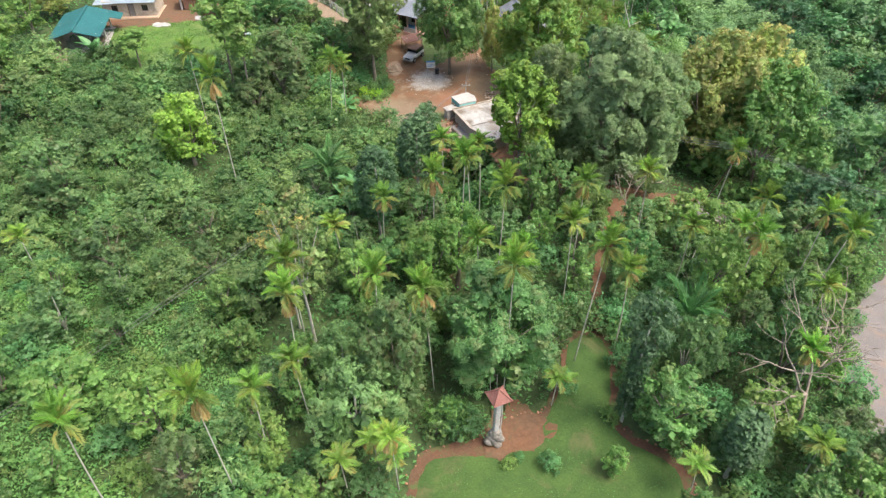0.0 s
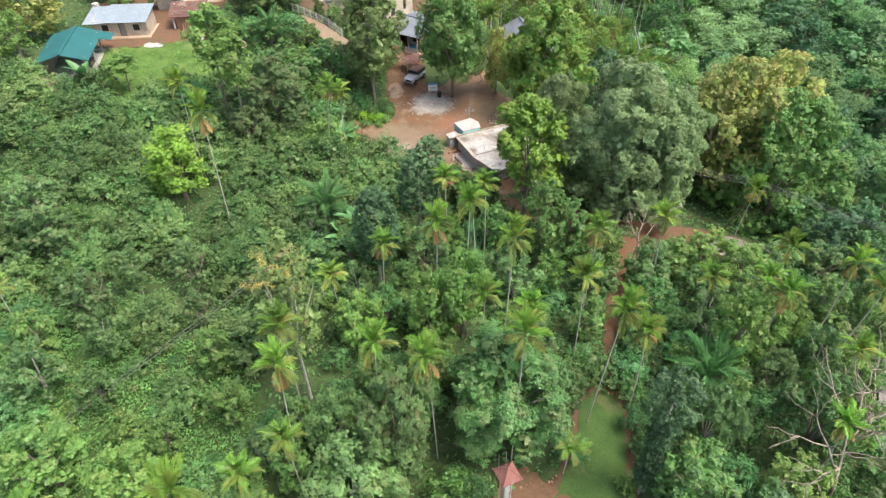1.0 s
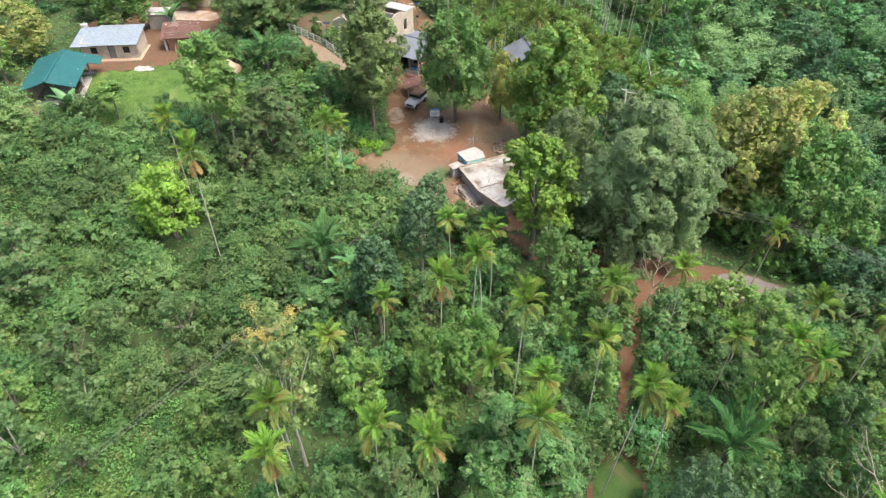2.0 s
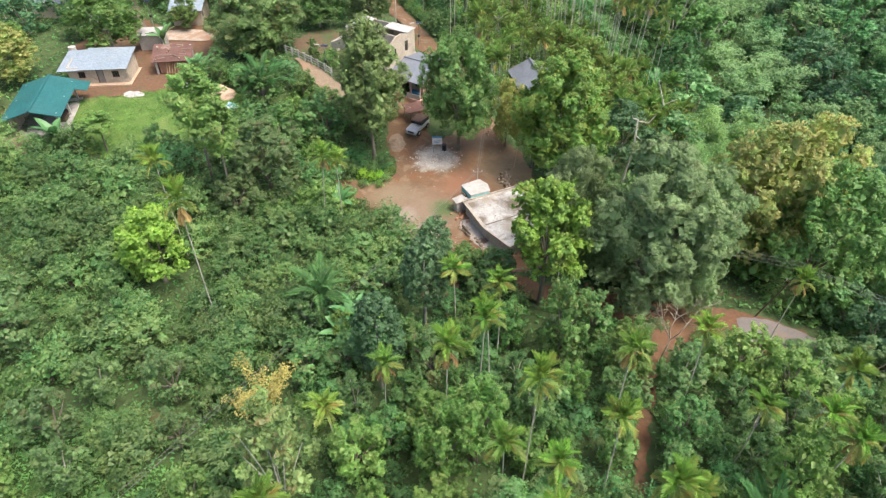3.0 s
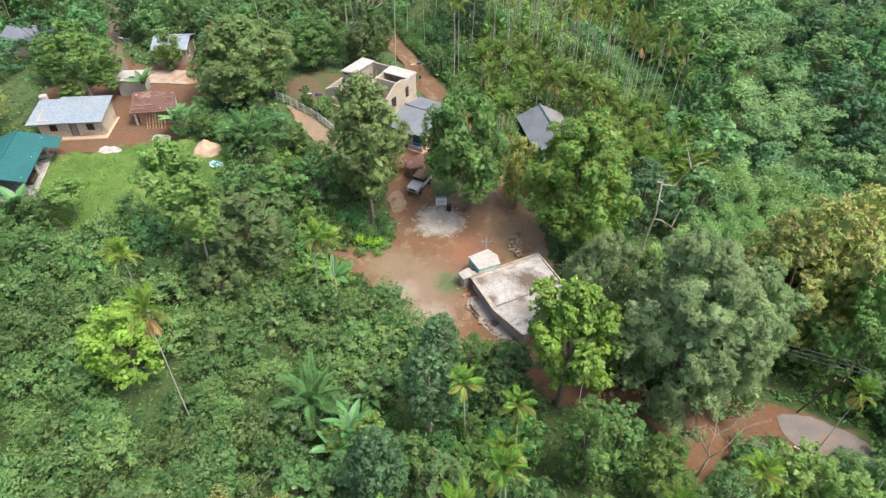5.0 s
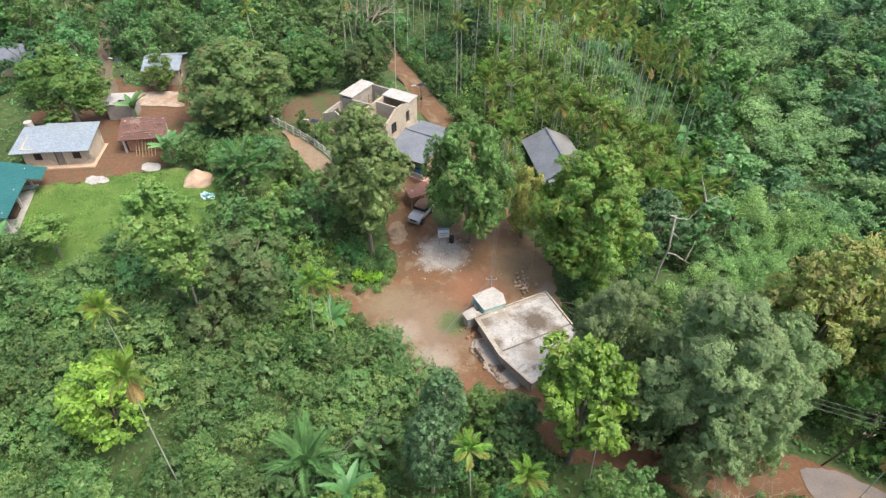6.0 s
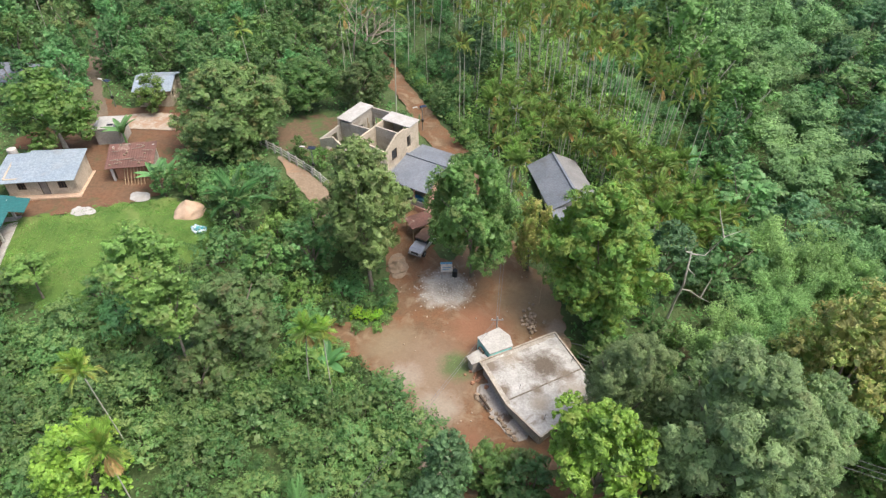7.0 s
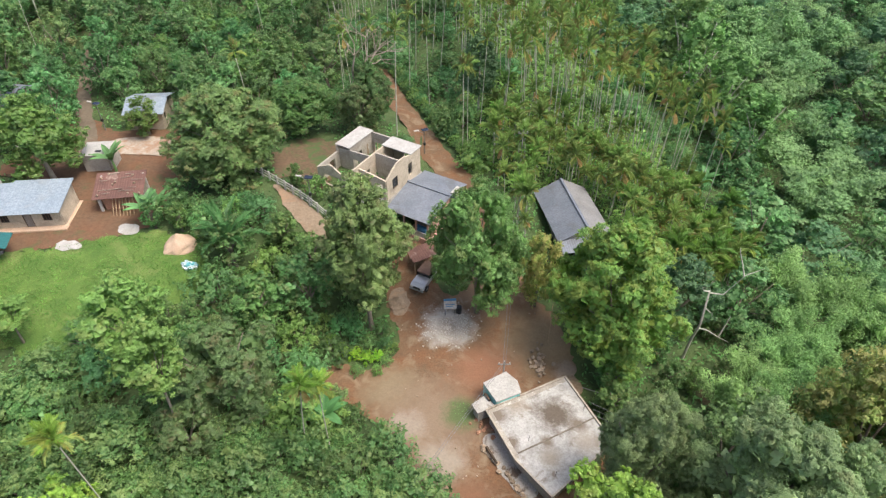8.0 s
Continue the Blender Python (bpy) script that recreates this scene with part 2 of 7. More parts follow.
FOOT_STONE = surface("mossy_grey_stone", (0.20, 0.18, 0.15), (0.31, 0.285, 0.245), 1.2, 8.0, 0.95, 0.6, per_object=0.2)
PALE_STONE = surface("crushed_pale_stone", (0.46, 0.42, 0.37), (0.60, 0.56, 0.50), 1.2, 8.0, 0.95, 0.6, per_object=0.2)
RED_STONE = surface("laterite_stone", (0.30, 0.15, 0.09), (0.38, 0.21, 0.13), 1.2, 8.0, 0.95, 0.6, per_object=0.25)
SAND = surface("sand", (0.52, 0.36, 0.25), (0.58, 0.43, 0.31), 1.2, 14.0, 1.0, 0.4)
STEEL = surface("dull_steel", (0.30, 0.30, 0.30), (0.38, 0.38, 0.37), 2.0, 14.0, 0.5, 0.2, metal=0.6)
CAR_PAINT = surface("silver_car_paint", (0.58, 0.59, 0.60), (0.62, 0.63, 0.64), 1.0, 30.0, 0.3, 0.02, metal=0.3)
CANVAS = surface("brown_canvas", (0.14, 0.085, 0.06), (0.19, 0.12, 0.085), 2.0, 14.0, 0.9, 0.4)
RUBBER = surface("black_rubber", (0.02, 0.02, 0.02), (0.03, 0.03, 0.03), 3.0, 20.0, 0.8, 0.2)
GLASS = surface("dark_window_glass", (0.02, 0.025, 0.03), (0.03, 0.035, 0.04), 3.0, 20.0, 0.12, 0.0)
BLUE = surface("blue_plastic", (0.05, 0.20, 0.36), (0.08, 0.27, 0.45), 2.0, 9.0, 0.5, 0.3)
TARP = surface("turquoise_tarpaulin", (0.06, 0.34, 0.38), (0.14, 0.44, 0.48), 2.0, 9.0, 0.55, 0.5, (0.72, 0.78, 0.80), (0.46, 0.54), 1.6)
TURQUOISE = surface("turquoise_wall_paint", (0.20, 0.52, 0.50), (0.30, 0.62, 0.58), 1.0, 8.0, 0.8, 0.3, (0.46, 0.48, 0.44), (0.56, 0.7), 1.2)
CABLE_GREY = surface("weathered_cable", (0.16, 0.16, 0.16), (0.22, 0.22, 0.22), 2.0, 14.0, 0.6, 0.1)
BLACK = surface("black_plastic", (0.015, 0.015, 0.017), (0.025, 0.025, 0.027), 2.0, 9.0, 0.45, 0.2)
PANEL = surface("solar_cells", (0.02, 0.026, 0.045), (0.03, 0.038, 0.06), 2.0, 9.0, 0.2, 0.0)
SHEET_PALE = surface("pale_grey_fibre_sheet", (0.19, 0.188, 0.188), (0.24, 0.238, 0.236), 0.5, 5.0, 0.75, 0.12, (0.19, 0.175, 0.16), (0.52, 0.72), 0.35)


def spotted(name, base, spots):
    """A copy of a surface with large stains of ragged, soft outline: colour, place, reach, softness of each."""
    m = base.copy()
    m.name = name
    t = m.node_tree
    p = t.nodes["Principled BSDF"]
    col = p.inputs["Base Color"].links[0].from_socket
    geo = t.nodes.new("ShaderNodeNewGeometry").outputs["Position"]
    rag = noise_fac(t, 0.8, 8.0, 0.72, geo, 0.4)
    fleck = noise_fac(t, 5.0, 5.0, 0.7, geo)
    for colour, at, reach, soft in spots:
        off = t.nodes.new("ShaderNodeVectorMath")
        off.operation = "DISTANCE"
        t.links.new(geo, off.inputs[0])
        off.inputs[1].default_value = at
        wob = t.nodes.new("ShaderNodeMath")
        wob.operation = "MULTIPLY_ADD"
        wob.inputs[1].default_value = reach * 1.8
        t.links.new(rag, wob.inputs[0])
        t.links.new(off.outputs["Value"], wob.inputs[2])
        fine = t.nodes.new("ShaderNodeMath")
        fine.operation = "MULTIPLY_ADD"
        fine.inputs[1].default_value = reach * 0.5
        t.links.new(fleck, fine.inputs[0])
        t.links.new(wob.outputs[0], fine.inputs[2])
        shade = mix(t, ramp(t, fleck, 0.3, 0.7), tuple(v * 0.85 for v in colour), tuple(min(1, v * 1.12) for v in colour))
        col = mix(t, ramp(t, fine.outputs[0], reach * (2.15 + soft), reach * (2.15 - soft)), col, shade)
    t.links.new(col, p.inputs["Base Color"])
    return m


ROOF_A = spotted("stained_roof_concrete", ROOF_SLAB, (((0.13, 0.105, 0.08), (7.3, 75.5, 1.3), 1.5, 0.5), ((0.30, 0.255, 0.20), (4.0, 76.6, 1.3), 0.9, 0.6), ((0.19, 0.155, 0.12), (2.0, 75.4, 1.3), 0.9, 0.5), ((0.17, 0.14, 0.105), (5.6, 78.0, 1.3), 0.7, 0.5), ((0.18, 0.145, 0.11), (3.2, 72.6, 1.3), 0.7, 0.5), ((0.19, 0.155, 0.12), (9.2, 74.4, 1.3), 0.7, 0.5), ((0.20, 0.165, 0.125), (6.2, 72.8, 1.3), 0.5, 0.5), ((0.36, 0.32, 0.27), (9.6, 72.6, 1.3), 1.0, 0.6), ((0.33, 0.29, 0.235), (6.4, 71.0, 1.3), 0.8, 0.6)))
YARD_SOIL = spotted("yard_soil", SOIL, (
    # first spot: brownish soil, its colour lightened to offset the tall tree's shadow
    ((0.270, 0.200, 0.120), (7.8, 85.0, -0.2), 3.6, 0.6), ((0.220, 0.152, 0.095), (2.0, 91.5, 0.0), 3.0, 0.6), ((0.236, 0.182, 0.114), (-7.5, 79.5, 0.0), 2.4, 0.6), ((0.319, 0.251, 0.190), (9.5, 81.4, -0.3), 1.2, 0.4),
    ((0.240, 0.175, 0.120), (-3.4, 76.2, -0.3), 3.6, 0.7), ((0.32, 0.268, 0.21), (-2.8, 71.8, -0.3), 1.9, 0.45), ((0.31, 0.255, 0.200), (-5.8, 75.4, -0.3), 1.5, 0.4), ((0.32, 0.270, 0.215), (-2.8, 66.5, -0.3), 2.2, 0.5),
    ((0.106, 0.144, 0.057), (-0.9, 76.6, -0.2), 1.5, 0.45), ((0.251, 0.125, 0.072), (1.5, 81.5, 0.0), 2.6, 0.6), ((0.228, 0.118, 0.068), (-0.2, 68.4, -0.3), 1.7, 0.5),
    ((0.456, 0.426, 0.380), (-2.0, 87.2, 0.1), 2.5, 0.35), ((0.334, 0.296, 0.251), (-1.9, 87.0, 0.1), 1.0, 0.5)))


# building blocks
def part(name, bm, material, parent=None, label=""):
    """Links a bmesh as one mesh object, under a thing or a part."""
    me = bpy.data.meshes.new(name)
    bm.to_mesh(me)
    bm.free()
    me.materials.append(material)
    ob = new(name, me)
    ob.parent = parent
    return tagged(ob, label)


def arrays(name, verts, faces, material, parent=None, label="", smooth=False):
    me = bpy.data.meshes.new(name)
    if isinstance(faces, np.ndarray):
        me.vertices.add(len(verts))
        me.vertices.foreach_set("co", np.asarray(verts, np.float32).ravel())
        me.loops.add(faces.size)
        me.loops.foreach_set("vertex_index", faces.astype(np.int32).ravel())
        me.polygons.add(len(faces))
        me.polygons.foreach_set("loop_start", np.arange(0, faces.size, 3, dtype=np.int32))
        me.update(calc_edges=True)
    else:
        me.from_pydata([tuple(v) for v in verts], [], [tuple(f) for f in faces])
    me.materials.append(material)
    if smooth:
        me.polygons.foreach_set("use_smooth", [True] * len(me.polygons))
    ob = new(name, me)
    ob.parent = parent
    return tagged(ob, label)


def thing(name, m, label, category, group=""):
    ob = new(name)
    ob.empty_display_size = 0.3
    ob.matrix_basis = m
    return tagged(ob, label, category, group)


def box(bm, x0, x1, y0, y1, z0, z1, bevel=0.0, m=None):
    made = bmesh.ops.create_cube(bm, size=1.0)["verts"]
    bmesh.ops.scale(bm, vec=(x1 - x0, y1 - y0, z1 - z0), verts=made)
    bmesh.ops.translate(bm, vec=((x0 + x1) / 2, (y0 + y1) / 2, (z0 + z1) / 2), verts=made)
    if m is not None:
        bmesh.ops.transform(bm, matrix=m, verts=made)
    if bevel:
        edges = list({e for v in made for e in v.link_edges})
        bmesh.ops.bevel(bm, geom=edges, offset=bevel, segments=1, affect="EDGES")
    return bm


def boxed(*spans, bevel=0.02, m=None):
    bm = bmesh.new()
    for s in spans:
        box(bm, *s, bevel=bevel, m=m)
    return bm


def rod(bm, a, b, r0, r1=None, sides=8):
    a, b = Vector(a), Vector(b)
    r1 = r0 if r1 is None else r1
    q = (b - a).to_track_quat("Z", "Y").to_matrix().to_4x4()
    bmesh.ops.create_cone(bm, cap_ends=True, segments=sides, radius1=r0, radius2=r1, depth=(b - a).length, matrix=Matrix.Translation((a + b) / 2) @ q)
    return bm


def prism(bm, outline, z0, z1):
    """An upright prism over an outline; z1 may be a list, one height a corner."""
    tops = z1 if isinstance(z1, (list, tuple)) else [z1] * len(outline)
    low = [bm.verts.new((x, y, z0)) for x, y in outline]
    high = [bm.verts.new((x, y, z)) for (x, y), z in zip(outline, tops)]
    n = len(outline)
    bm.faces.new(high)
    bm.faces.new(low[::-1])
    for i in range(n):
        bm.faces.new((low[i], low[(i + 1) % n], high[(i + 1) % n], high[i]))
    bmesh.ops.recalc_face_normals(bm, faces=bm.faces[:])
    return bm


def sheet_roof(bm, a, b, c, d, thick=0.05, waves=0.014, pitch=0.26):
    """A corrugated sheet between the corners a b (low edge) and d c (high edge), ridges running up the slope."""
    a, b, c, d = (Vector(v) for v in (a, b, c, d))
    n = max(4, int((b - a).length / pitch) * 2)
    up = (b - a).cross(d - a).normalized()
    grid = []
    for i in range(n + 1):
        lift = up * (waves * (0.5 if i % 2 else -0.5))
        lo, hi = a.lerp(b, i / n) + lift, d.lerp(c, i / n) + lift
        grid.append([bm.verts.new(v) for v in (lo, hi, lo - up * thick, hi - up * thick)])
    for p, q in zip(grid, grid[1:]):
        bm.faces.new((p[0], q[0], q[1], p[1]))
        bm.faces.new((p[3], q[3], q[2], p[2]))
        bm.faces.new((p[2], q[2], q[0], p[0]))
        bm.faces.new((p[1], q[1], q[3], p[3]))
    for p in (grid[0], grid[-1]):
        bm.faces.new((p[0], p[1], p[3], p[2]))
    return bm


def wall(bm, a, b, z0, z1, thick=0.2, holes=(), tops=None):
    """A wall from a to b (plan points), with openings (from, to, sill, head) along it; tops: heights along it for a sloping head."""
    a, b = Vector((*a, 0)), Vector((*b, 0))
    length = (b - a).length
    turn = Matrix.Translation(a) @ Matrix.Rotation(math.atan2(b.y - a.y, b.x - a.x), 4, "Z")
    cuts = sorted({0.0, length, *(h[0] for h in holes), *(h[1] for h in holes), *([t[0] for t in tops] if tops else [])})
    head = lambda s: float(np.interp(s, [t[0] for t in tops], [t[1] for t in tops])) if tops else z1

    def slab(s0, s1, low, h0, h1):
        vs = [bm.verts.new(turn @ Vector((s, o, z))) for o in (-thick / 2, thick / 2) for s, z in ((s0, low), (s1, low), (s1, h1), (s0, h0))]
        for f in ((0, 1, 2, 3), (7, 6, 5, 4), (0, 4, 5, 1), (1, 5, 6, 2), (2, 6, 7, 3), (3, 7, 4, 0)):
            bm.faces.new([vs[i] for i in f])

    for s0, s1 in zip(cuts, cuts[1:]):
        hole = next((h for h in holes if h[0] <= s0 + 1e-6 and h[1] >= s1 - 1e-6), None)
        if hole:
            if hole[2] > z0 + 0.01:
                slab(s0, s1, z0, hole[2], hole[2])
            slab(s0, s1, hole[3], head(s0), head(s1))
        else:
            slab(s0, s1, z0, head(s0), head(s1))
    bmesh.ops.remove_doubles(bm, verts=bm.verts[:], dist=1e-4)
    return bm


def tube(points, radii, sides=6):
    """A bent, tapered tube: verts and faces."""
    verts, faces = [], []
    for i, (p, r) in enumerate(zip(points, radii)):
        p = Vector(p)
        ahead = (Vector(points[min(i + 1, len(points) - 1)]) - Vector(points[max(i - 1, 0)])).normalized()
        side = ahead.orthogonal().normalized()
        for k in range(sides):
            verts.append(p + Matrix.Rotation(math.tau * k / sides, 3, ahead) @ side * r)
    for i in range(len(points) - 1):
        for k in range(sides):
            a, b = i * sides + k, i * sides + (k + 1) % sides
            faces.append((a, b, b + sides, a + sides))
    faces.append(tuple(range(len(verts) - sides, len(verts))))
    return verts, faces


def joined(pieces):
    verts, faces = [], []
    for v, f in pieces:
        n = len(verts)
        verts.extend(v)
        faces.extend(tuple(i + n for i in face) for face in f)
    return verts, faces


def cards(at, out, size, rng, slim=0.5, fold=0.3, droop=0.3):
    """Folded leaves at the points at, facing out: verts and faces as arrays."""
    n = len(at)
    out = out + rng.normal(0, 0.45, (n, 3))
    out /= np.linalg.norm(out, axis=1, keepdims=True) + 1e-9
    along = rng.normal(0, 1, (n, 3)) - [0, 0, droop]
    along -= out * (along * out).sum(1, keepdims=True)
    along /= np.linalg.norm(along, axis=1, keepdims=True) + 1e-9
    across = np.cross(out, along)
    s = (size * rng.uniform(0.7, 1.35, n))[:, None]
    v = np.empty((n, 4, 3))
    v[:, 0] = at - along * s * 0.5
    v[:, 1] = at + across * s * slim * 0.5 + out * s * fold * 0.25
    v[:, 2] = at + along * s * 0.5 - out * s * fold * 0.4
    v[:, 3] = at - across * s * slim * 0.5 + out * s * fold * 0.25
    base = np.arange(n)[:, None] * 4
    f = np.concatenate([base + [0, 1, 2], base + [0, 2, 3]])
    return v.reshape(-1, 3), f


def lumps_of_leaves(lumps, leaves, size, rng, slim=0.5, droop=0.3, core=0.62, inner=18, masses=None):
    """Leaves over a heap of round lumps (centre, radius), with a ragged mass of inner leaves in the lumps, or in masses where given."""
    area = np.array([r * r for _, r in lumps])
    share = np.maximum(6, (leaves * area / area.sum()).astype(int))
    centre = np.mean([c for c, _ in lumps], axis=0)
    at, out = [], []
    for (c, r), n in zip(lumps, share):
        d = rng.normal(0, 1, (n, 3))
        tufts = max(3, n // 16)
        d = d[:tufts]
        d[:, 2] = d[:, 2] * 0.9 + 0.3
        d += (np.array(c) - centre) / (np.linalg.norm(np.array(c) - centre) + 0.5) * 0.6
        d /= np.linalg.norm(d, axis=1, keepdims=True)
        knots = d * r * rng.uniform(0.66, 1.10, (tufts, 1))
        pick = rng.integers(0, tufts, n)
        loose = rng.normal(0, 1, (n, 3))
        loose[:, 2] = loose[:, 2] * 0.6
        around = min(r * 0.24, size * 1.7)
        at.append(np.array(c) + knots[pick] + loose * around * 0.62)
        out.append(d[pick] * 1.0 + loose * 0.3 + [0, 0, 0.65])
    v, f = cards(np.concatenate(at), np.concatenate(out), size, rng, slim, 0.3, droop)
    if core == 0:
        return v, f
    at, out, big = [], [], []
    for c, r in masses or lumps:
        d = rng.normal(0, 1, (inner, 3))
        d /= np.linalg.norm(d, axis=1, keepdims=True)
        at.append(np.array(c) + d * r * core * rng.uniform(0.6, 1.2, (inner, 1)))
        out.append(d)
        big.append(np.full(inner, min(r * 0.5, 0.75)))
    iv, jf = cards(np.concatenate(at), np.concatenate(out), np.concatenate(big), rng, 0.8, 0.3, 0.2)
    return np.concatenate([v, iv]), np.concatenate([f, jf + len(v)])


# the land
def step(a):
    a = min(1.0, max(0.0, a))
    return a * a * (3 - 2 * a)


def ground(x, y):
    """Height of the land: a hill with houses at one side, a valley at the other."""
    hill = 6.2 * step((y - 46) / 42) * step((-9 - x) / 22)
    rise = 4.2 * step((y - 84) / 26) * step((x + 25) / 15) * (1 - 0.6 * step((x - 6) / 10))
    valley = -9.0 * step((x - 13) / 30) * step((y - 52) / 50)
    dip = -2.6 * step((x - 11) / 18) * step((y - 34) / 22) * (1 - step((y - 66) / 30))
    terrace = 2.6 * step((y - 92) / 9) * step((-5.5 - x) / 3) * step((x + 33) / 12)
    far = 3.0 * step((y - 125) / 60) + 0.25 * math.sin(x * 0.21 + 1.3) * math.sin(y * 0.17)
    return hill + rise + terrace * (1 - step((y - 112) / 20)) + valley + dip + far * (1 - step((x - 25) / 30) * 0.8) - 0.3


def inside(outline, x, y):
    """Signed distance of the points to the edge of an outline: positive within."""
    p = np.array(outline, float)
    q = np.roll(p, -1, axis=0)
    best, odd = np.full(x.shape, 1e9), np.zeros(x.shape, bool)
    for (ax, ay), (bx, by) in zip(p, q):
        dx, dy = bx - ax, by - ay
        s = np.clip(((x - ax) * dx + (y - ay) * dy) / (dx * dx + dy * dy + 1e-9), 0, 1)
        best = np.minimum(best, np.hypot(x - ax - s * dx, y - ay - s * dy))
        if ay != by:
            odd ^= ((ay > y) != (by > y)) & (x < ax + (y - ay) / (by - ay) * dx)
    return np.where(odd, best, -best)


def rounded(outline, times=2):
    p = np.array(outline, float)
    for _ in range(times):
        q = np.roll(p, -1, axis=0)
        p = np.stack([p * 0.75 + q * 0.25, p * 0.25 + q * 0.75], 1).reshape(-1, 2)
    return p


def patch(name, outline, material, lift, label, category, cell=0.5, ragged=0.35, dome=0.0, smooth=2):
    """A piece of the land's surface within an uneven outline, lying on the land."""
    p = rounded(outline, smooth)
    lo, hi = p.min(0) - 1, p.max(0) + 1
    xs, ys = np.arange(lo[0], hi[0], cell), np.arange(lo[1], hi[1], cell)
    gx, gy = np.meshgrid(xs, ys, indexing="ij")
    d = inside(p, gx, gy)
    if ragged:
        d = d + ragged * (np.sin(gx * 1.7 + np.sin(gy * 1.3) * 1.5) * np.sin(gy * 1.9 + gx * 0.6) + 0.5 * np.sin(gx * 4.3 + gy * 2.1) * np.sin(gy * 3.7 - gx))
    verts, faces, known = [], [], {}

    def corner(key, x, y, depth):
        if key not in known:
            known[key] = len(verts)
            verts.append((x, y, ground(x, y) + lift + dome * step(depth / 1.5)))
        return known[key]

    for i in range(len(xs) - 1):
        for j in range(len(ys) - 1):
            if d[i:i + 2, j:j + 2].max() <= 0:
                continue
            for tri in (((i, j), (i + 1, j), (i + 1, j + 1)), ((i, j), (i + 1, j + 1), (i, j + 1))):
                face = []
                for a, b in zip(tri, tri[1:] + tri[:1]):
                    da, db = d[a], d[b]
                    if da > 0:
                        face.append(corner(a, gx[a], gy[a], da))
                    if (da > 0) != (db > 0):
                        s = da / (da - db)
                        face.append(corner((min(a, b), max(a, b)), gx[a] + s * (gx[b] - gx[a]), gy[a] + s * (gy[b] - gy[a]), 0))
                if len(face) > 2:
                    faces.append(face)
    return tagged(arrays(name, verts, faces, material, smooth=True), label, category, kind="structure")


# the ground: fine near the village, coarse out to the horizon
def spaced(fine, span, far):
    near = list(np.arange(span[0], span[1] + 0.1, fine))
    out, gap = [span[1]], fine
    while out[-1] < far:
        gap *= 1.5
        out.append(out[-1] + gap)
    back, gap = [span[0]], fine
    while back[-1] > -far:
        gap *= 1.5
        back.append(back[-1] - gap)
    return back[:0:-1] + near + out[1:]


_xs, _ys = spaced(1.5, (-90, 110), 3000), spaced(1.5, (0, 195), 3000)
_v = [(x, y, ground(x, y) - 0.06 + 0.12 * noise.noise((x * 0.3, y * 0.3, 0))) for x in _xs for y in _ys]
_n = len(_ys)
_f = [(i * _n + j, (i + 1) * _n + j, (i + 1) * _n + j + 1, i * _n + j + 1) for i in range(len(_xs) - 1) for j in range(_n - 1)]
tagged(arrays("ground", _v, _f, FLOOR, smooth=True), "dark green woodland floor with leaf litter and red earth", "ground", kind="structure")

YARD = [(-8.8, 89.5), (-6.8, 86), (-8.2, 82.0), (-13, 82.2), (-16, 81.0), (-16, 79), (-12.5, 78.2), (-9, 76.3), (-5.6, 73.5), (-4.6, 68), (-4, 62), (-1, 61),
        (2, 67), (6, 65.5), (11.5, 66.5), (12.5, 71), (9.5, 79), (10.6, 83), (9.6, 89), (6.8, 91), (5.6, 96), (4.4, 104), (1.5, 104), (2, 95), (-1, 90.5), (-3.2, 92), (-3, 98.2), (-8.5, 99.5), (-8.6, 94)]
FAR_ROAD = [(0.6, 102.5), (4.2, 102.5), (1.9, 108), (-1.7, 114.3), (-4.8, 122), (-8.1, 130), (-11.3, 139), (-14.2, 139), (-11.2, 129.5), (-8.3, 121), (-5.3, 113.5), (-1.8, 107)]
LOWER_ROAD = [(5, 66.5), (9.5, 63.5), (15, 62.8), (21, 62.5), (27, 64), (32, 63.2), (36.2, 60.2), (37.2, 57.4), (35.4, 55.8), (32, 57), (26, 58), (21.0, 56.2), (18.3, 51.8), (16.4, 47.2), (15.0, 42.5), (14.3, 38), (13.2, 38), (13.8, 42),
              (15.2, 47), (17, 53), (17.8, 58.5), (14, 60), (9.3, 60.6), (4, 63.5)]
LAWN = [(-2.2, 20), (-1.9, 23.9), (-0.8, 25.9), (3.2, 25.7), (5.6, 26.4), (7.8, 28.4), (10.2, 33), (10.9, 37.4), (14.4, 37.6), (13.9, 33), (12.7, 28.3), (14.6, 26), (16.9, 25), (17.2, 22), (17.4, 20)]
LAWN_EDGE = [(-2.9, 19.6), (-2.6, 24), (-1.3, 26.6), (2.2, 27.0), (4.0, 28.4), (6.0, 29.6), (7.5, 29.3), (8.4, 30.4), (9.9, 34), (10.6, 38.3), (14.8, 38.3), (14.5, 33), (13.3, 28.9), (15, 26.7), (17.6, 25.6), (18, 22), (18, 19.6)]
LANE = [(-50.3, 115.2), (-53.7, 122.2), (-57.4, 131), (-60.8, 141.5), (-63, 150), (-60.5, 150), (-58.4, 141), (-55, 130.4), (-51.3, 121.6), (-48.2, 116.2), (-46.5, 112), (-48.5, 110.5)]
VERGE = [(-3.5, 105), (0.6, 103), (-1.6, 107), (-5.1, 113.5), (-8.1, 121), (-11, 129.5), (-14, 139), (-17.5, 139), (-12.5, 126), (-9, 118), (-6, 112)]
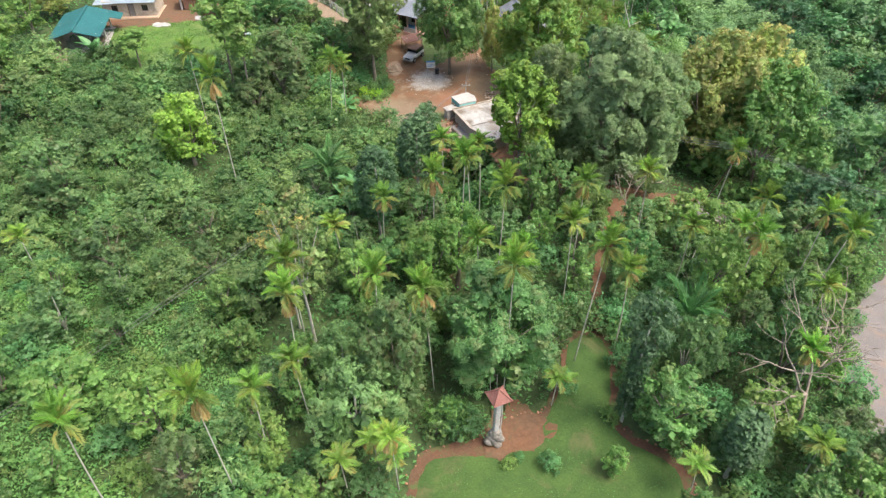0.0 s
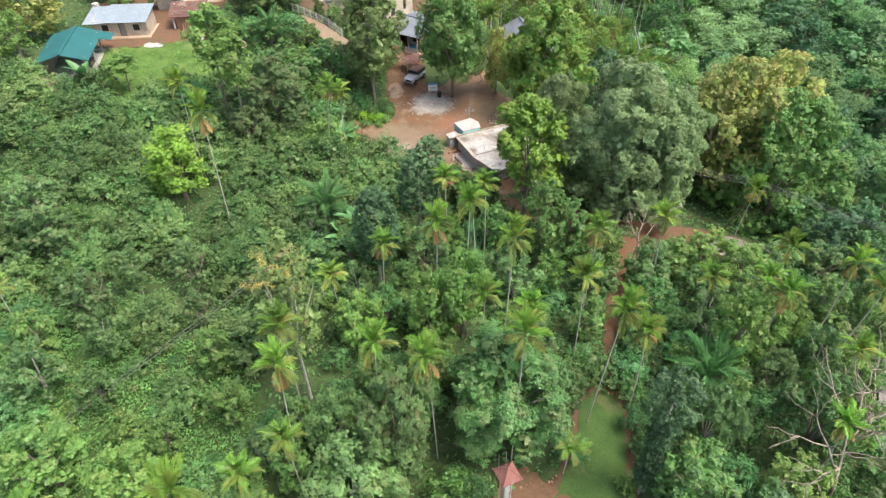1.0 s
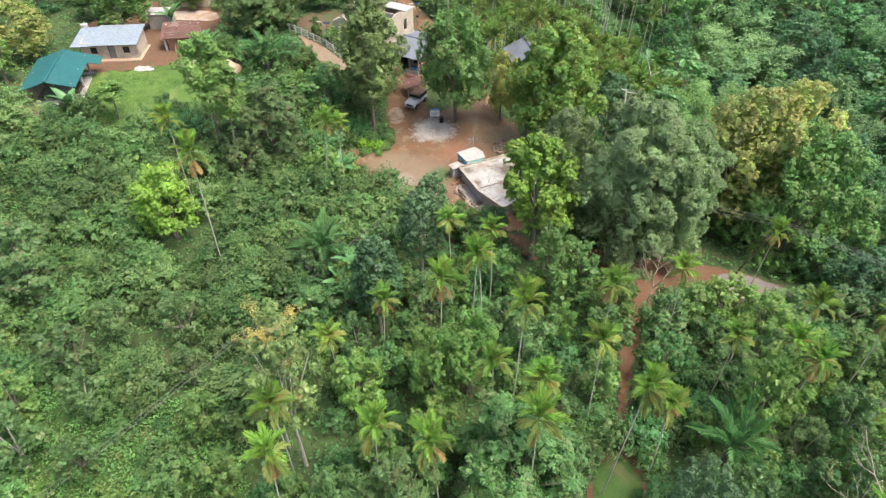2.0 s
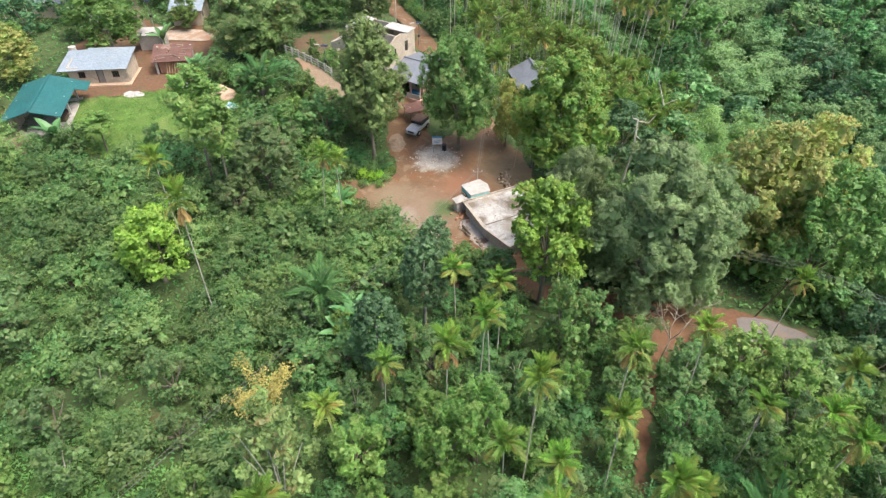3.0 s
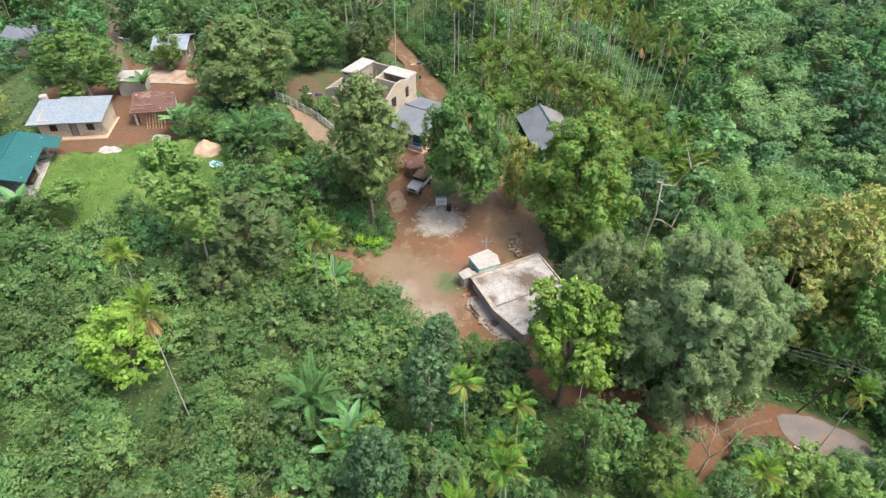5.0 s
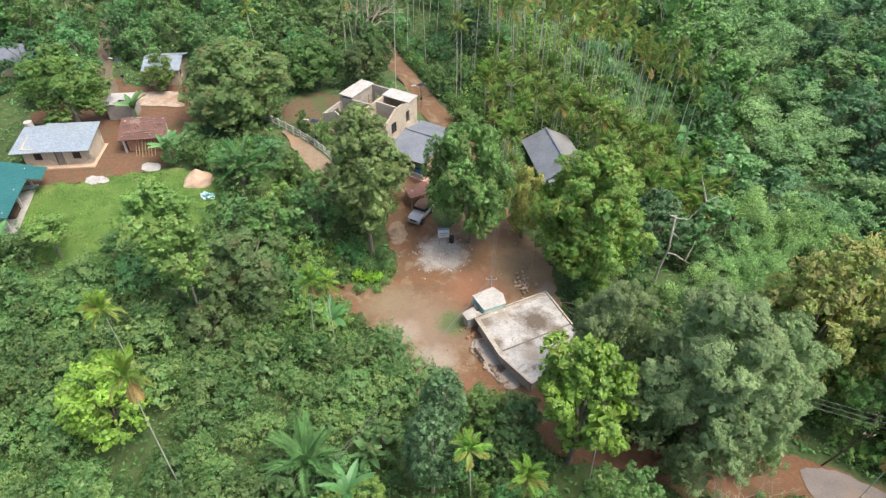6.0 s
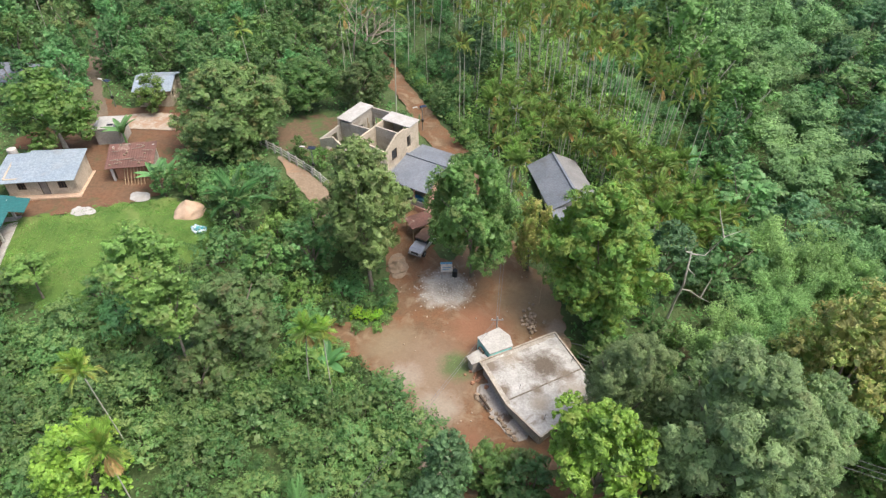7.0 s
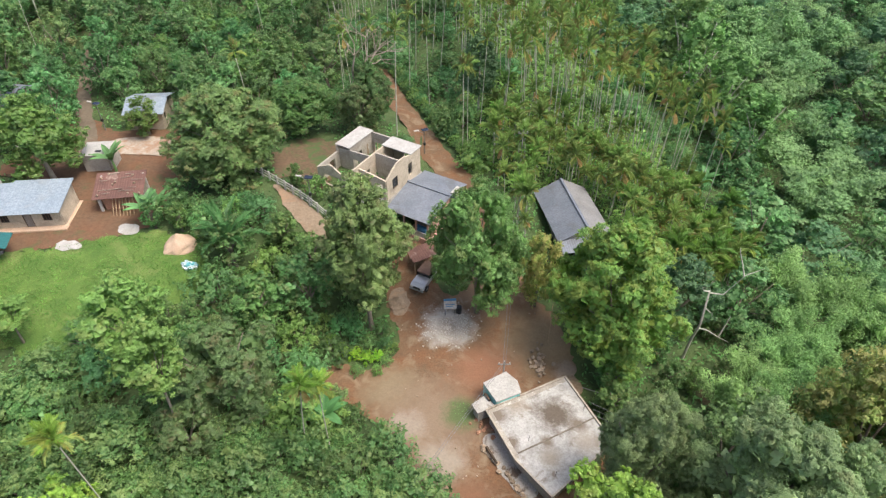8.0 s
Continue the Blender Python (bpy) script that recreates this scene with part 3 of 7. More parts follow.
VILLAGE_SOIL = [(-56, 112), (-52, 116), (-53.5, 119.5), (-49.5, 120.5), (-47.5, 117), (-39, 118.5), (-36, 116), (-36.5, 109), (-34, 108), (-34.2, 103), (-33.5, 97.5), (-37, 94.5), (-42, 92.8), (-50, 92.4),
                (-52, 95), (-50.6, 101), (-52, 106), (-58, 107)]
GREEN = [(-51, 91.5), (-45, 92.6), (-38, 95.2), (-33, 96), (-27, 94.5), (-26, 88), (-30, 82), (-36, 78.5), (-42, 79.5), (-46, 83), (-48, 87)]
TERRACE = [(-23, 104.4), (-20, 102.0), (-15.6, 98.6), (-13.0, 97.4), (-12.8, 95.6), (-14.6, 94.8), (-17.2, 96.4), (-20, 99.3)]
TERRACE_SOIL = [(-24.5, 108), (-22.5, 112.5), (-19.5, 114.5), (-15.5, 113.5), (-13.5, 112), (-15.5, 106), (-16.5, 102.5), (-19.5, 103.5)]
MEADOW = [(-66, 46), (-50, 49), (-36, 47), (-28, 44), (-20, 42), (-15.5, 39), (-15, 33), (-19, 29), (-24, 25), (-30, 20), (-40, 20), (-66, 24)]
PAVEMENT = [(32, 26), (33.4, 33), (37, 39.5), (43, 46), (48, 49), (50, 45), (44, 39), (39, 31), (38, 25)]

patch("yard", YARD, YARD_SOIL, 0.05, "red-brown bare earth yard with pale dusty tracks", "yard")
patch("road", FAR_ROAD, SOIL, 0.06, "narrow red earth road climbing past the houses", "road", ragged=0.2)
patch("road", LOWER_ROAD, ROAD_SOIL, 0.05, "red earth road under trees", "road", ragged=0.3)
patch("road", [(29.4, 62.6), (33, 62.2), (36.4, 59.6), (37.2, 57), (35.4, 55.6), (31.6, 57.2), (29.4, 58.8)], ASPHALT, 0.1, "grey worn paved road edge beside red earth", "road", ragged=0.15)
patch("path", LAWN_EDGE, BORDER, 0.03, "red soil border round the garden lawn", "soil border", ragged=0.25)
patch("lawn", LAWN, LAWN_TURF, 0.08, "short mown green garden lawn", "lawn", ragged=0.12)
patch("path", [(2.6, 26.2), (3.0, 27.6), (4.6, 30.0), (6.6, 30.4), (8.2, 29.2), (8.4, 27.6), (7.0, 26.4), (4.6, 25.6)], ROAD_SOIL, 0.12, "bare red soil round the pillar", "soil", ragged=0.8)
patch("yard", VILLAGE_SOIL, ROAD_SOIL, 0.05, "reddish earth between the village houses", "yard")
patch("lawn", MEADOW, WEEDY, 0.03, "bright weedy meadow between shrubs", "meadow", cell=1.0, ragged=1.2)
patch("lawn", GREEN, TURF, 0.07, "bright green grass field before the houses", "grass field", ragged=0.6)
patch("path", TERRACE_SOIL, BROWN_SOIL, 0.06, "brown bare soil behind the fence", "soil", ragged=0.8)
patch("path", TERRACE, PATH, 0.1, "pale dusty path along the fence", "path", ragged=0.2)
patch("pavement", PAVEMENT, ASPHALT, 0.1, "pale grey worn road beyond the trees", "road", ragged=0.2)
patch("pavement", [(-46.6, 111.5), (-46.3, 115), (-42, 116.2), (-38.4, 115.2), (-36.4, 112.6), (-37.3, 110.6), (-41, 111.2)], DUST, 0.14, "pale concrete yard floor", "concrete floor", ragged=0.08, smooth=1)
patch("path", LANE, LANE_SOIL, 0.1, "dusty lane between the trees, their shade in its colour", "path", ragged=0.15)
patch("path", [(-8.6, 89.2), (-6.6, 88.4), (-6, 91.2), (-8, 92.6)], PATH, 0.16, "low heap of pale earth beside the parked car", "earth heap", ragged=0.25, dome=0.35)


# houses
def outline_mesh(points, z0, z1, cx, cy, shrink=0.0):
    """A prism over world plan points, drawn about (cx, cy)."""
    c = Vector((sum(p[0] for p in points) / len(points), sum(p[1] for p in points) / len(points)))
    pts = []
    for p in points:
        v = Vector(p) - c
        v *= max(0.0, 1 - shrink / v.length)
        pts.append((c.x + v.x - cx, c.y + v.y - cy))
    return prism(bmesh.new(), pts, z0, z1)


def rim(points, cx, cy, z0, z1, thick):
    """A low upstand along the edges of an outline, one wall a side."""
    made = []
    for a, b in zip(points, points[1:] + points[:1]):
        made.append(wall(bmesh.new(), (a[0] - cx, a[1] - cy), (b[0] - cx, b[1] - cy), z0, z1, thick))
    return made


def window_unit(parent, a, b, sill, head, frame_mat, pane_mat, bars=2, depth=0.08):
    """A window in the line a-b (plan points of the parent): frame, panes and bars."""
    a, b = Vector((*a, 0)), Vector((*b, 0))
    long, turn = (b - a).length, Matrix.Translation(a) @ Matrix.Rotation(math.atan2(b.y - a.y, b.x - a.x), 4, "Z")
    bm = boxed((0, long, -depth, depth, sill, sill + 0.07), (0, long, -depth, depth, head - 0.07, head), (0, 0.07, -depth, depth, sill, head), (long - 0.07, long, -depth, depth, sill, head), bevel=0.01, m=turn)
    w = part("window", bm, frame_mat, parent)
    part("pane", boxed((0.06, long - 0.06, -0.015, 0.015, sill + 0.06, head - 0.06), bevel=0, m=turn), pane_mat, w, "dark window pane")
    for k in range(1, bars + 1):
        x = long * k / (bars + 1)
        part("glazing_bar", boxed((x - 0.025, x + 0.025, -0.035, 0.035, sill + 0.05, head - 0.05), bevel=0.005, m=turn), frame_mat, w)
    return w


def door_unit(parent, a, b, low, head, material):
    a, b = Vector((*a, 0)), Vector((*b, 0))
    long, turn = (b - a).length, Matrix.Translation(a) @ Matrix.Rotation(math.atan2(b.y - a.y, b.x - a.x), 4, "Z")
    d = part("door", boxed((0.05, long - 0.05, -0.03, 0.03, low, head - 0.05), bevel=0.01, m=turn), material, parent)
    part("door_frame", boxed((0, 0.06, -0.1, 0.1, low, head), (long - 0.06, long, -0.1, 0.1, low, head), (0, long, -0.1, 0.1, head - 0.06, head), bevel=0.008, m=turn), DARK_WOOD, d)
    part("handle", boxed((long - 0.2, long - 0.14, -0.08, 0.08, low + 0.95, low + 1.1), bevel=0.01, m=turn), STEEL, d)
    return d


def flat_roof_house():
    cx, cy, z = 6.3, 73.6, -2.02
    roof = [(1.25, 75.9), (3.42, 71.0), (6.05, 67.7), (11.9, 72.6), (8.85, 79.55)]
    h = thing("flat_roof_house", pose(cx, cy, z), "small house with flat weathered concrete roof beside the red yard", "house")
    part("plinth", outline_mesh(roof, -0.6, 0.25, cx, cy, 0.15), CONCRETE, h)
    inner = []
    c = Vector((sum(p[0] for p in roof) / 5, sum(p[1] for p in roof) / 5))
    for p in roof:
        v = Vector(p) - c
        v *= 1 - 0.5 / v.length
        inner.append((c.x + v.x, c.y + v.y))
    holes = {4: ((2.4, 3.3, 1.4, 3.0),)}
    for k, (a, b) in enumerate(zip(inner, inner[1:] + inner[:1])):
        a, b = (a[0] - cx, a[1] - cy), (b[0] - cx, b[1] - cy)
        part("wall", wall(bmesh.new(), a, b, 0.2, 3.2, 0.2, holes.get(k, ())), RAW_WALL, h, "dirty cement-plastered wall")
        u = Vector((b[0] - a[0], b[1] - a[1])).normalized()
        for s0, s1, sill, head in holes.get(k, ()):
            ends = [(a[0] + u.x * s, a[1] + u.y * s) for s in (s0, s1)]
            if sill > 0.5:
                window_unit(h, *ends, sill, head, DARK_WOOD, GLASS)
            else:
                door_unit(h, *ends, sill, head, DARK_WOOD)
    slab = part("roof", outline_mesh(roof, 3.2, 3.36, cx, cy), ROOF_A, h, "flat concrete roof, white with dark damp stains")
    for bm in rim(roof, cx, cy, 3.35, 3.52, 0.16):
        part("parapet", bm, EDGE, slab, "low cement edge")
    band = rim([(c.x + (p[0] - c.x) * 0.95, c.y + (p[1] - c.y) * 0.95) for p in roof], cx, cy, 3.33, 3.364, 0.5)
    part("dirt_band", band[0], GRIME, slab, "dark grime gathered along the roof edge")
    band = rim([(c.x + (p[0] - c.x) * 0.95, c.y + (p[1] - c.y) * 0.95) for p in roof], cx, cy, 3.33, 3.369, 0.5)
    part("dirt_band", band[4], GRIME, slab, "dark grime gathered along the roof edge")
    part("beam", wall(bmesh.new(), (3.7 - cx, 71.6 - cy), (10.8 - cx, 75.1 - cy), 3.355, 3.40, 0.13), MOSSY, slab, "raised joint across the roof, dark with moss")
    for x, y, s in ((4.7, 72.8, 0.7), (6.5, 69.4, 0.9), (9.9, 75.8, 1.1)):
        part("iron_rod", rod(bmesh.new(), (x - cx, y - cy, 3.4), (x + 0.25 * s - cx, y + 0.5 * s - cy, 3.42 + 0.25 * s), 0.02), RUBBER, slab)
    return h


def annex_hut():
    cx, cy, z = 2.6, 77.8, -0.3
    roof = [(1.1, 78.5), (3.3, 79.8), (4.3, 78.7), (4.5, 77.4), (2.2, 76.4)]
    h = thing("outhouse", pose(cx, cy, z), "small outhouse with pale cement roof and turquoise door", "outhouse")
    for a, b in zip(roof, roof[1:] + roof[:1]):
        mid = Vector((cx, cy))
        a, b = (Vector(p).lerp(mid, 0.08) - mid for p in (a, b))
        part("wall", wall(bmesh.new(), a, b, -0.2, 2.1, 0.15), WHITE_PAINT if a.x > 0 and b.x > 0 else TURQUOISE, h, "painted wall")
    part("roof", outline_mesh(roof, 2.1, 2.22, cx, cy), WHITE_CAP, h, "pale cement roof slab")
    door_unit(h, (-1.35, -0.15), (-0.95, -0.9), 0.0, 1.8, TURQUOISE)
    low = [(0.0, 76.6), (1.3, 77.6), (2.1, 76.4), (0.5, 75.6)]
    part("lower_roof", outline_mesh(low, 1.5, 1.6, cx, cy), CONCRETE, h, "lower grey slab over the tank")
    part("tank_wall", outline_mesh(low, -0.2, 1.5, cx, cy, 0.2), CONCRETE, h, "cement block below the slab")
    return h


def unfinished_house():
    """Roofless walls of cement and cream plaster; u runs along the back wall, v away from the camera."""
    h = thing("unfinished_house", pose(-5.7, 106.3, 6.1, 0, 0, -31), "unfinished roofless house with cream and raw cement walls", "house")
    top = 3.5
    part("floor_slab", boxed((-9.1, 0.15, -8.0, 1.0, -3.2, 0.02), bevel=0.03), CONCRETE, h, "raised cement floor and foundation")
    plan = (
        ("outer", (0, -6.2), (0, 0.8), ((1.1, 2.2, 0.9, 2.3), (4.4, 5.2, 0.9, 2.5)), ((0, 2.7), (2.2, 3.9), (3.6, 3.9), (4.8, top), (7.0, top)), CREAM),
        ("outer", (0, 0.8), (-3.7, 0.8), ((1.4, 2.2, 0.9, 2.2),), None, RAW_WALL),
        ("outer", (-3.7, 0.8), (-8.6, 0.8), ((1.6, 2.8, 0.9, 2.2),), None, RAW_WALL),
        ("outer", (-8.6, 0.8), (-8.6, -4.0), ((1.0, 2.0, 0.9, 2.2),), None, RAW_WALL),
        ("outer", (-8.6, -4.0), (-8.6, -7.6), ((0.6, 1.6, 0.02, 2.1),), ((0, 2.7), (3.6, 2.6)), RAW_WALL),
        ("outer", (-8.6, -7.6), (-4.6, -7.6), ((0.9, 3.1, 0.6, 2.0),), ((0, 2.6), (2.0, 3.5), (4.0, 2.3)), CREAM),
        ("outer", (-4.6, -7.6), (-4.0, -6.2), ((0.4, 1.2, 0.02, 2.1),), ((0, 2.3), (1.52, 3.2)), CREAM),
        ("outer", (-3.9, -6.2), (0, -6.2), ((0.9, 1.9, 0.9, 2.2), (2.6, 3.5, 0.02, 2.1)), ((0, 3.2), (2.0, 3.0), (3.9, 2.7)), CREAM),
        ("inner", (-3.75, -7.2), (-3.75, 0.7), ((2.0, 2.9, 0.02, 2.1), (5.6, 6.4, 0.02, 2.1)), None, CREAM),
        ("inner", (-3.65, -2.9), (-0.1, -2.9), ((2.1, 2.9, 0.02, 2.1),), None, RAW_WALL),
        ("inner", (-8.5, -3.6), (-3.85, -3.6), ((2.0, 2.9, 0.02, 2.1),), ((0, 3.1), (4.65, 3.3)), RAW_WALL),
        ("inner", (-7.0, -3.5), (-7.0, 0.7), ((1.2, 2.1, 0.02, 2.1),), None, RAW_WALL),
    )
    for kind, a, b, holes, tops, material in plan:
        part("wall", wall(bmesh.new(), a, b, 0.02, top, 0.2, holes, tops), material, h, "unroofed wall with empty openings")
    part("roof_slab", boxed((-8.85, -6.75, -3.9, 1.0, top, top + 0.13), bevel=0.02), WHITE_CAP, h, "fresh white concrete slab")
    part("roof_slab", boxed((-3.95, 0.2, -1.3, 1.0, top, top + 0.13), bevel=0.02), WHITE_CAP, h, "fresh white concrete slab")
    window_unit(h, (0.0, -5.1), (0.0, -4.0), 0.9, 2.3, DARK_WOOD, GLASS, 2)
    for k in range(9):
        x, y = -6.3 + k * 0.28, -1.2 + 0.9 * math.sin(k * 2.1)
        part("prop", rod(bmesh.new(), (x, y, 0.02), (x + 0.25 * math.sin(k), y + 0.2, 2.5 + 0.4 * math.cos(k * 3)), 0.045, sides=6), WOOD, h, "upright wooden building prop")
    for k in range(5):
        part("step", boxed((-9.9 - k * 0.35, -9.1 - k * 0.35 + 0.36, -6.5, -5.0, -3.2, -0.15 - k * 0.3), bevel=0.02), BRICK, h, "rough brick step")
    return h


def veranda_house():
    h = thing("veranda_house", pose(-8.3, 101.2, 2.7, 0, 0, -31), "low house with grey sheet roof, pink walls and open veranda", "house")
    lu, lv = 5.4, 7.3
    part("plinth", boxed((-0.1, lu, -0.9, lv - 0.3, -1.4, 0.12), bevel=0.04), PINK_PAINT, h, "raised veranda floor with pink edge")
    part("wall", wall(bmesh.new(), (0.2, 1.4), (0.2, lv - 0.4), 0.1, 3.1, 0.2, ((2.0, 3.0, 1.0, 2.1),)), PINK_PAINT, h)
    part("wall", wall(bmesh.new(), (lu - 0.3, 0.0), (lu - 0.3, lv - 0.4), 0.1, 3.1, 0.2, ((2.6, 3.6, 1.0, 2.1),)), PINK_PAINT, h)
    part("wall", wall(bmesh.new(), (0.2, lv - 0.4), (lu - 0.3, lv - 0.4), 0.1, 3.1, 0.2), PINK_PAINT, h)
    part("wall", wall(bmesh.new(), (0.2, 1.4), (lu - 0.3, 1.4), 0.1, 3.2, 0.2, ((0.9, 1.8, 0.12, 2.1), (2.8, 4.0, 0.9, 2.1))), WHITE_PAINT, h, "pale front wall behind the veranda")
    door_unit(h, (1.1, 1.4), (2.0, 1.4), 0.12, 2.1, DARK_WOOD)
    window_unit(h, (3.0, 1.4), (4.2, 1.4), 0.9, 2.1, DARK_WOOD, GLASS)
    for u in (0.15, 1.9, 3.5, lu - 0.35):
        part("post", boxed((u - 0.09, u + 0.09, -0.65, -0.47, 0.12, 2.75), bevel=0.02), PINK_PAINT, h)
    part("half_wall", boxed((2.9, lu - 0.3, -0.75, -0.6, 0.12, 0.8), bevel=0.02), WHITE_PAINT, h)
    part("cloth", boxed((3.1, 4.6, -0.3, 0.4, 0.12, 0.95), bevel=0.12), BLUE, h, "blue cloth on the veranda")
    mid = 3.6
    part("roof", sheet_roof(bmesh.new(), (-0.35, -1.1, 2.75), (lu + 0.2, -1.1, 2.75), (lu + 0.2, mid + 0.25, 3.72), (-0.35, mid + 0.25, 3.72)), SHEET_GREY, h, "grey corrugated sheet roof")
    part("roof", sheet_roof(bmesh.new(), (lu + 0.2, lv + 0.2, 3.05), (-0.35, lv + 0.2, 3.05), (-0.35, mid, 3.62), (lu + 0.2, mid, 3.62)), SHEET_GREY, h, "grey corrugated sheet roof")
    part("ridge", boxed((-0.35, lu + 0.2, mid - 0.08, mid + 0.3, 3.70, 3.82), bevel=0.03), SHEET_GREY, h)
    part("gable", prism(bmesh.new(), [(lu - 0.4, 0.2), (lu - 0.2, 0.2), (lu - 0.2, lv - 0.4), (lu - 0.4, lv - 0.4)], 2.9, 3.1), PINK_PAINT, h)
    part("water_heater", boxed((lu - 0.2, lu + 0.5, 4.2, 5.8, 2.2, 3.75), bevel=0.05), WHITE_PAINT, h, "white wall of the roof tank")
    part("heater_panel", boxed((lu - 0.45, lu + 0.35, 4.0, 6.0, 3.75, 3.9), bevel=0.02, m=pose(0, 0, 0, 0, 7)), PANEL, h, "dark sloping panel on the roof")
    return h


def gable_shed():
    h = thing("gable_house", pose(12.7, 101.7, 1.0, 0, 0, 10), "low house with grey gabled sheet roof among trees", "house")
    w, l = 2.55, 4.4
    part("wall", wall(bmesh.new(), (-w, -l), (-w, l), -0.6, 2.9, 0.2, ((2.0, 3.0, 0.9, 2.0), (6.0, 6.9, 0.0, 2.0))), RAW_WALL, h)
    part("wall", wall(bmesh.new(), (w, -l), (w, l), -1.2, 2.9, 0.2), RAW_WALL, h)
    for y in (-l, l):
        part("wall", wall(bmesh.new(), (-w, y), (w, y), -0.9, 3, 0.2, ((0.8, 1.6, 0.0, 2.0), (3.4, 4.6, 0.9, 2.0)) if y < 0 else (), ((0, 2.9), (w, 4.2), (2 * w, 2.9))), WHITE_PAINT, h, "pale gable wall")
    e = l + 0.5
    part("roof", sheet_roof(bmesh.new(), (-w - 0.7, e, 2.7), (-w - 0.7, -e, 2.7), (0.05, -e, 4.35), (0.05, e, 4.35)), SHEET_GREY, h, "dark grey corrugated roof slope")
    part("roof", sheet_roof(bmesh.new(), (w + 0.7, -e, 2.7), (w + 0.7, e, 2.7), (-0.05, e, 4.35), (-0.05, -e, 4.35)), SHEET_PALE, h, "paler grey corrugated roof slope")
    part("ridge", boxed((-0.16, 0.16, -e, e, 4.34, 4.44), bevel=0.04), SHEET_GREY, h)
    part("awning", sheet_roof(bmesh.new(), (-w - 0.6, -e - 1.5, 2.3), (w + 0.4, -e - 1.5, 2.3), (w + 0.4, -e + 0.3, 2.95), (-w - 0.6, -e + 0.3, 2.95)), SHEET_GREY, h, "grey sheet awning over the front")
    for x in (-w, 0, w):
        part("post", rod(bmesh.new(), (x, -e - 1.3, -0.9), (x, -e - 1.3, 2.35), 0.07), WOOD, h)
    for k in range(7):
        part("firewood", rod(bmesh.new(), (-w - 1.2 - 0.15 * k, 0.5 + k * 0.5, -0.3 + 0.07 * k), (-w - 1.6 + 0.2 * math.sin(k), 2.6 + k * 0.4, 0.5 + 0.2 * math.cos(k * 2)), 0.06, sides=6), DEAD_WOOD, h, "leaning bare pole")
    return h


def white_roof_house():
    h = thing("white_roof_house", pose(-47.3, 98.2, 6.0, 0, 0, 5), "low cream house with shiny white corrugated sheet roof", "house")
    part("plinth", boxed((-4.3, 3.9, -2.7, 2.6, -1.2, 0.25), bevel=0.05), SAND, h, "earth and cement plinth")
    part("wall", wall(bmesh.new(), (-4.0, -1.9), (3.5, -1.9), 0.2, 2.45, 0.2, ((1.2, 2.1, 1.0, 1.9), (3.6, 4.5, 0.25, 2.1), (5.6, 6.5, 1.0, 1.9))), CREAM, h)
    part("wall", wall(bmesh.new(), (3.5, -1.9), (3.5, 2.3), 0.2, 2.9, 0.2, (), ((0, 2.45), (4.2, 3.0))), CREAM, h)
    part("wall", wall(bmesh.new(), (-4.0, 2.3), (-4.0, -1.9), 0.2, 2.9, 0.2, (), ((0, 3.0), (4.2, 2.45))), CREAM, h)
    part("wall", wall(bmesh.new(), (3.5, 2.3), (-4.0, 2.3), 0.2, 3.0, 0.2), CREAM, h)
    door_unit(h, (-0.4, -1.9), (0.5, -1.9), 0.25, 2.1, STEEL)
    window_unit(h, (-2.8, -1.9), (-1.9, -1.9), 1.0, 1.9, DARK_WOOD, GLASS)
    window_unit(h, (1.6, -1.9), (2.5, -1.9), 1.0, 1.9, DARK_WOOD, GLASS)
    part("roof", sheet_roof(bmesh.new(), (-2.4, -2.7, 2.45), (3.9, -2.7, 2.45), (3.9, 2.7, 3.25), (-2.4, 2.7, 3.25)), SHEET_WHITE, h, "shiny white corrugated roof")
    part("roof", sheet_roof(bmesh.new(), (-5.2, -2.5, 2.25), (-2.3, -2.6, 2.32), (-2.3, 2.6, 3.1), (-5.0, 2.4, 3.05)), SHEET_WHITE, h, "bluish corrugated lower roof")
    part("water_tank", rod(bmesh.new(), (-4.8, 3.2, 1.4), (-4.8, 3.2, 3.3), 0.55, 0.5, 14), WHITE_PAINT, h, "white water tank on a stand")
    part("tank_stand", boxed((-5.4, -4.2, 2.7, 3.7, -0.3, 1.4), bevel=0.03), CONCRETE, h)
    part("step", boxed((-0.8, 0.9, -3.3, -2.7, -0.8, 0.0), bevel=0.04), CONCRETE, h)
    return h


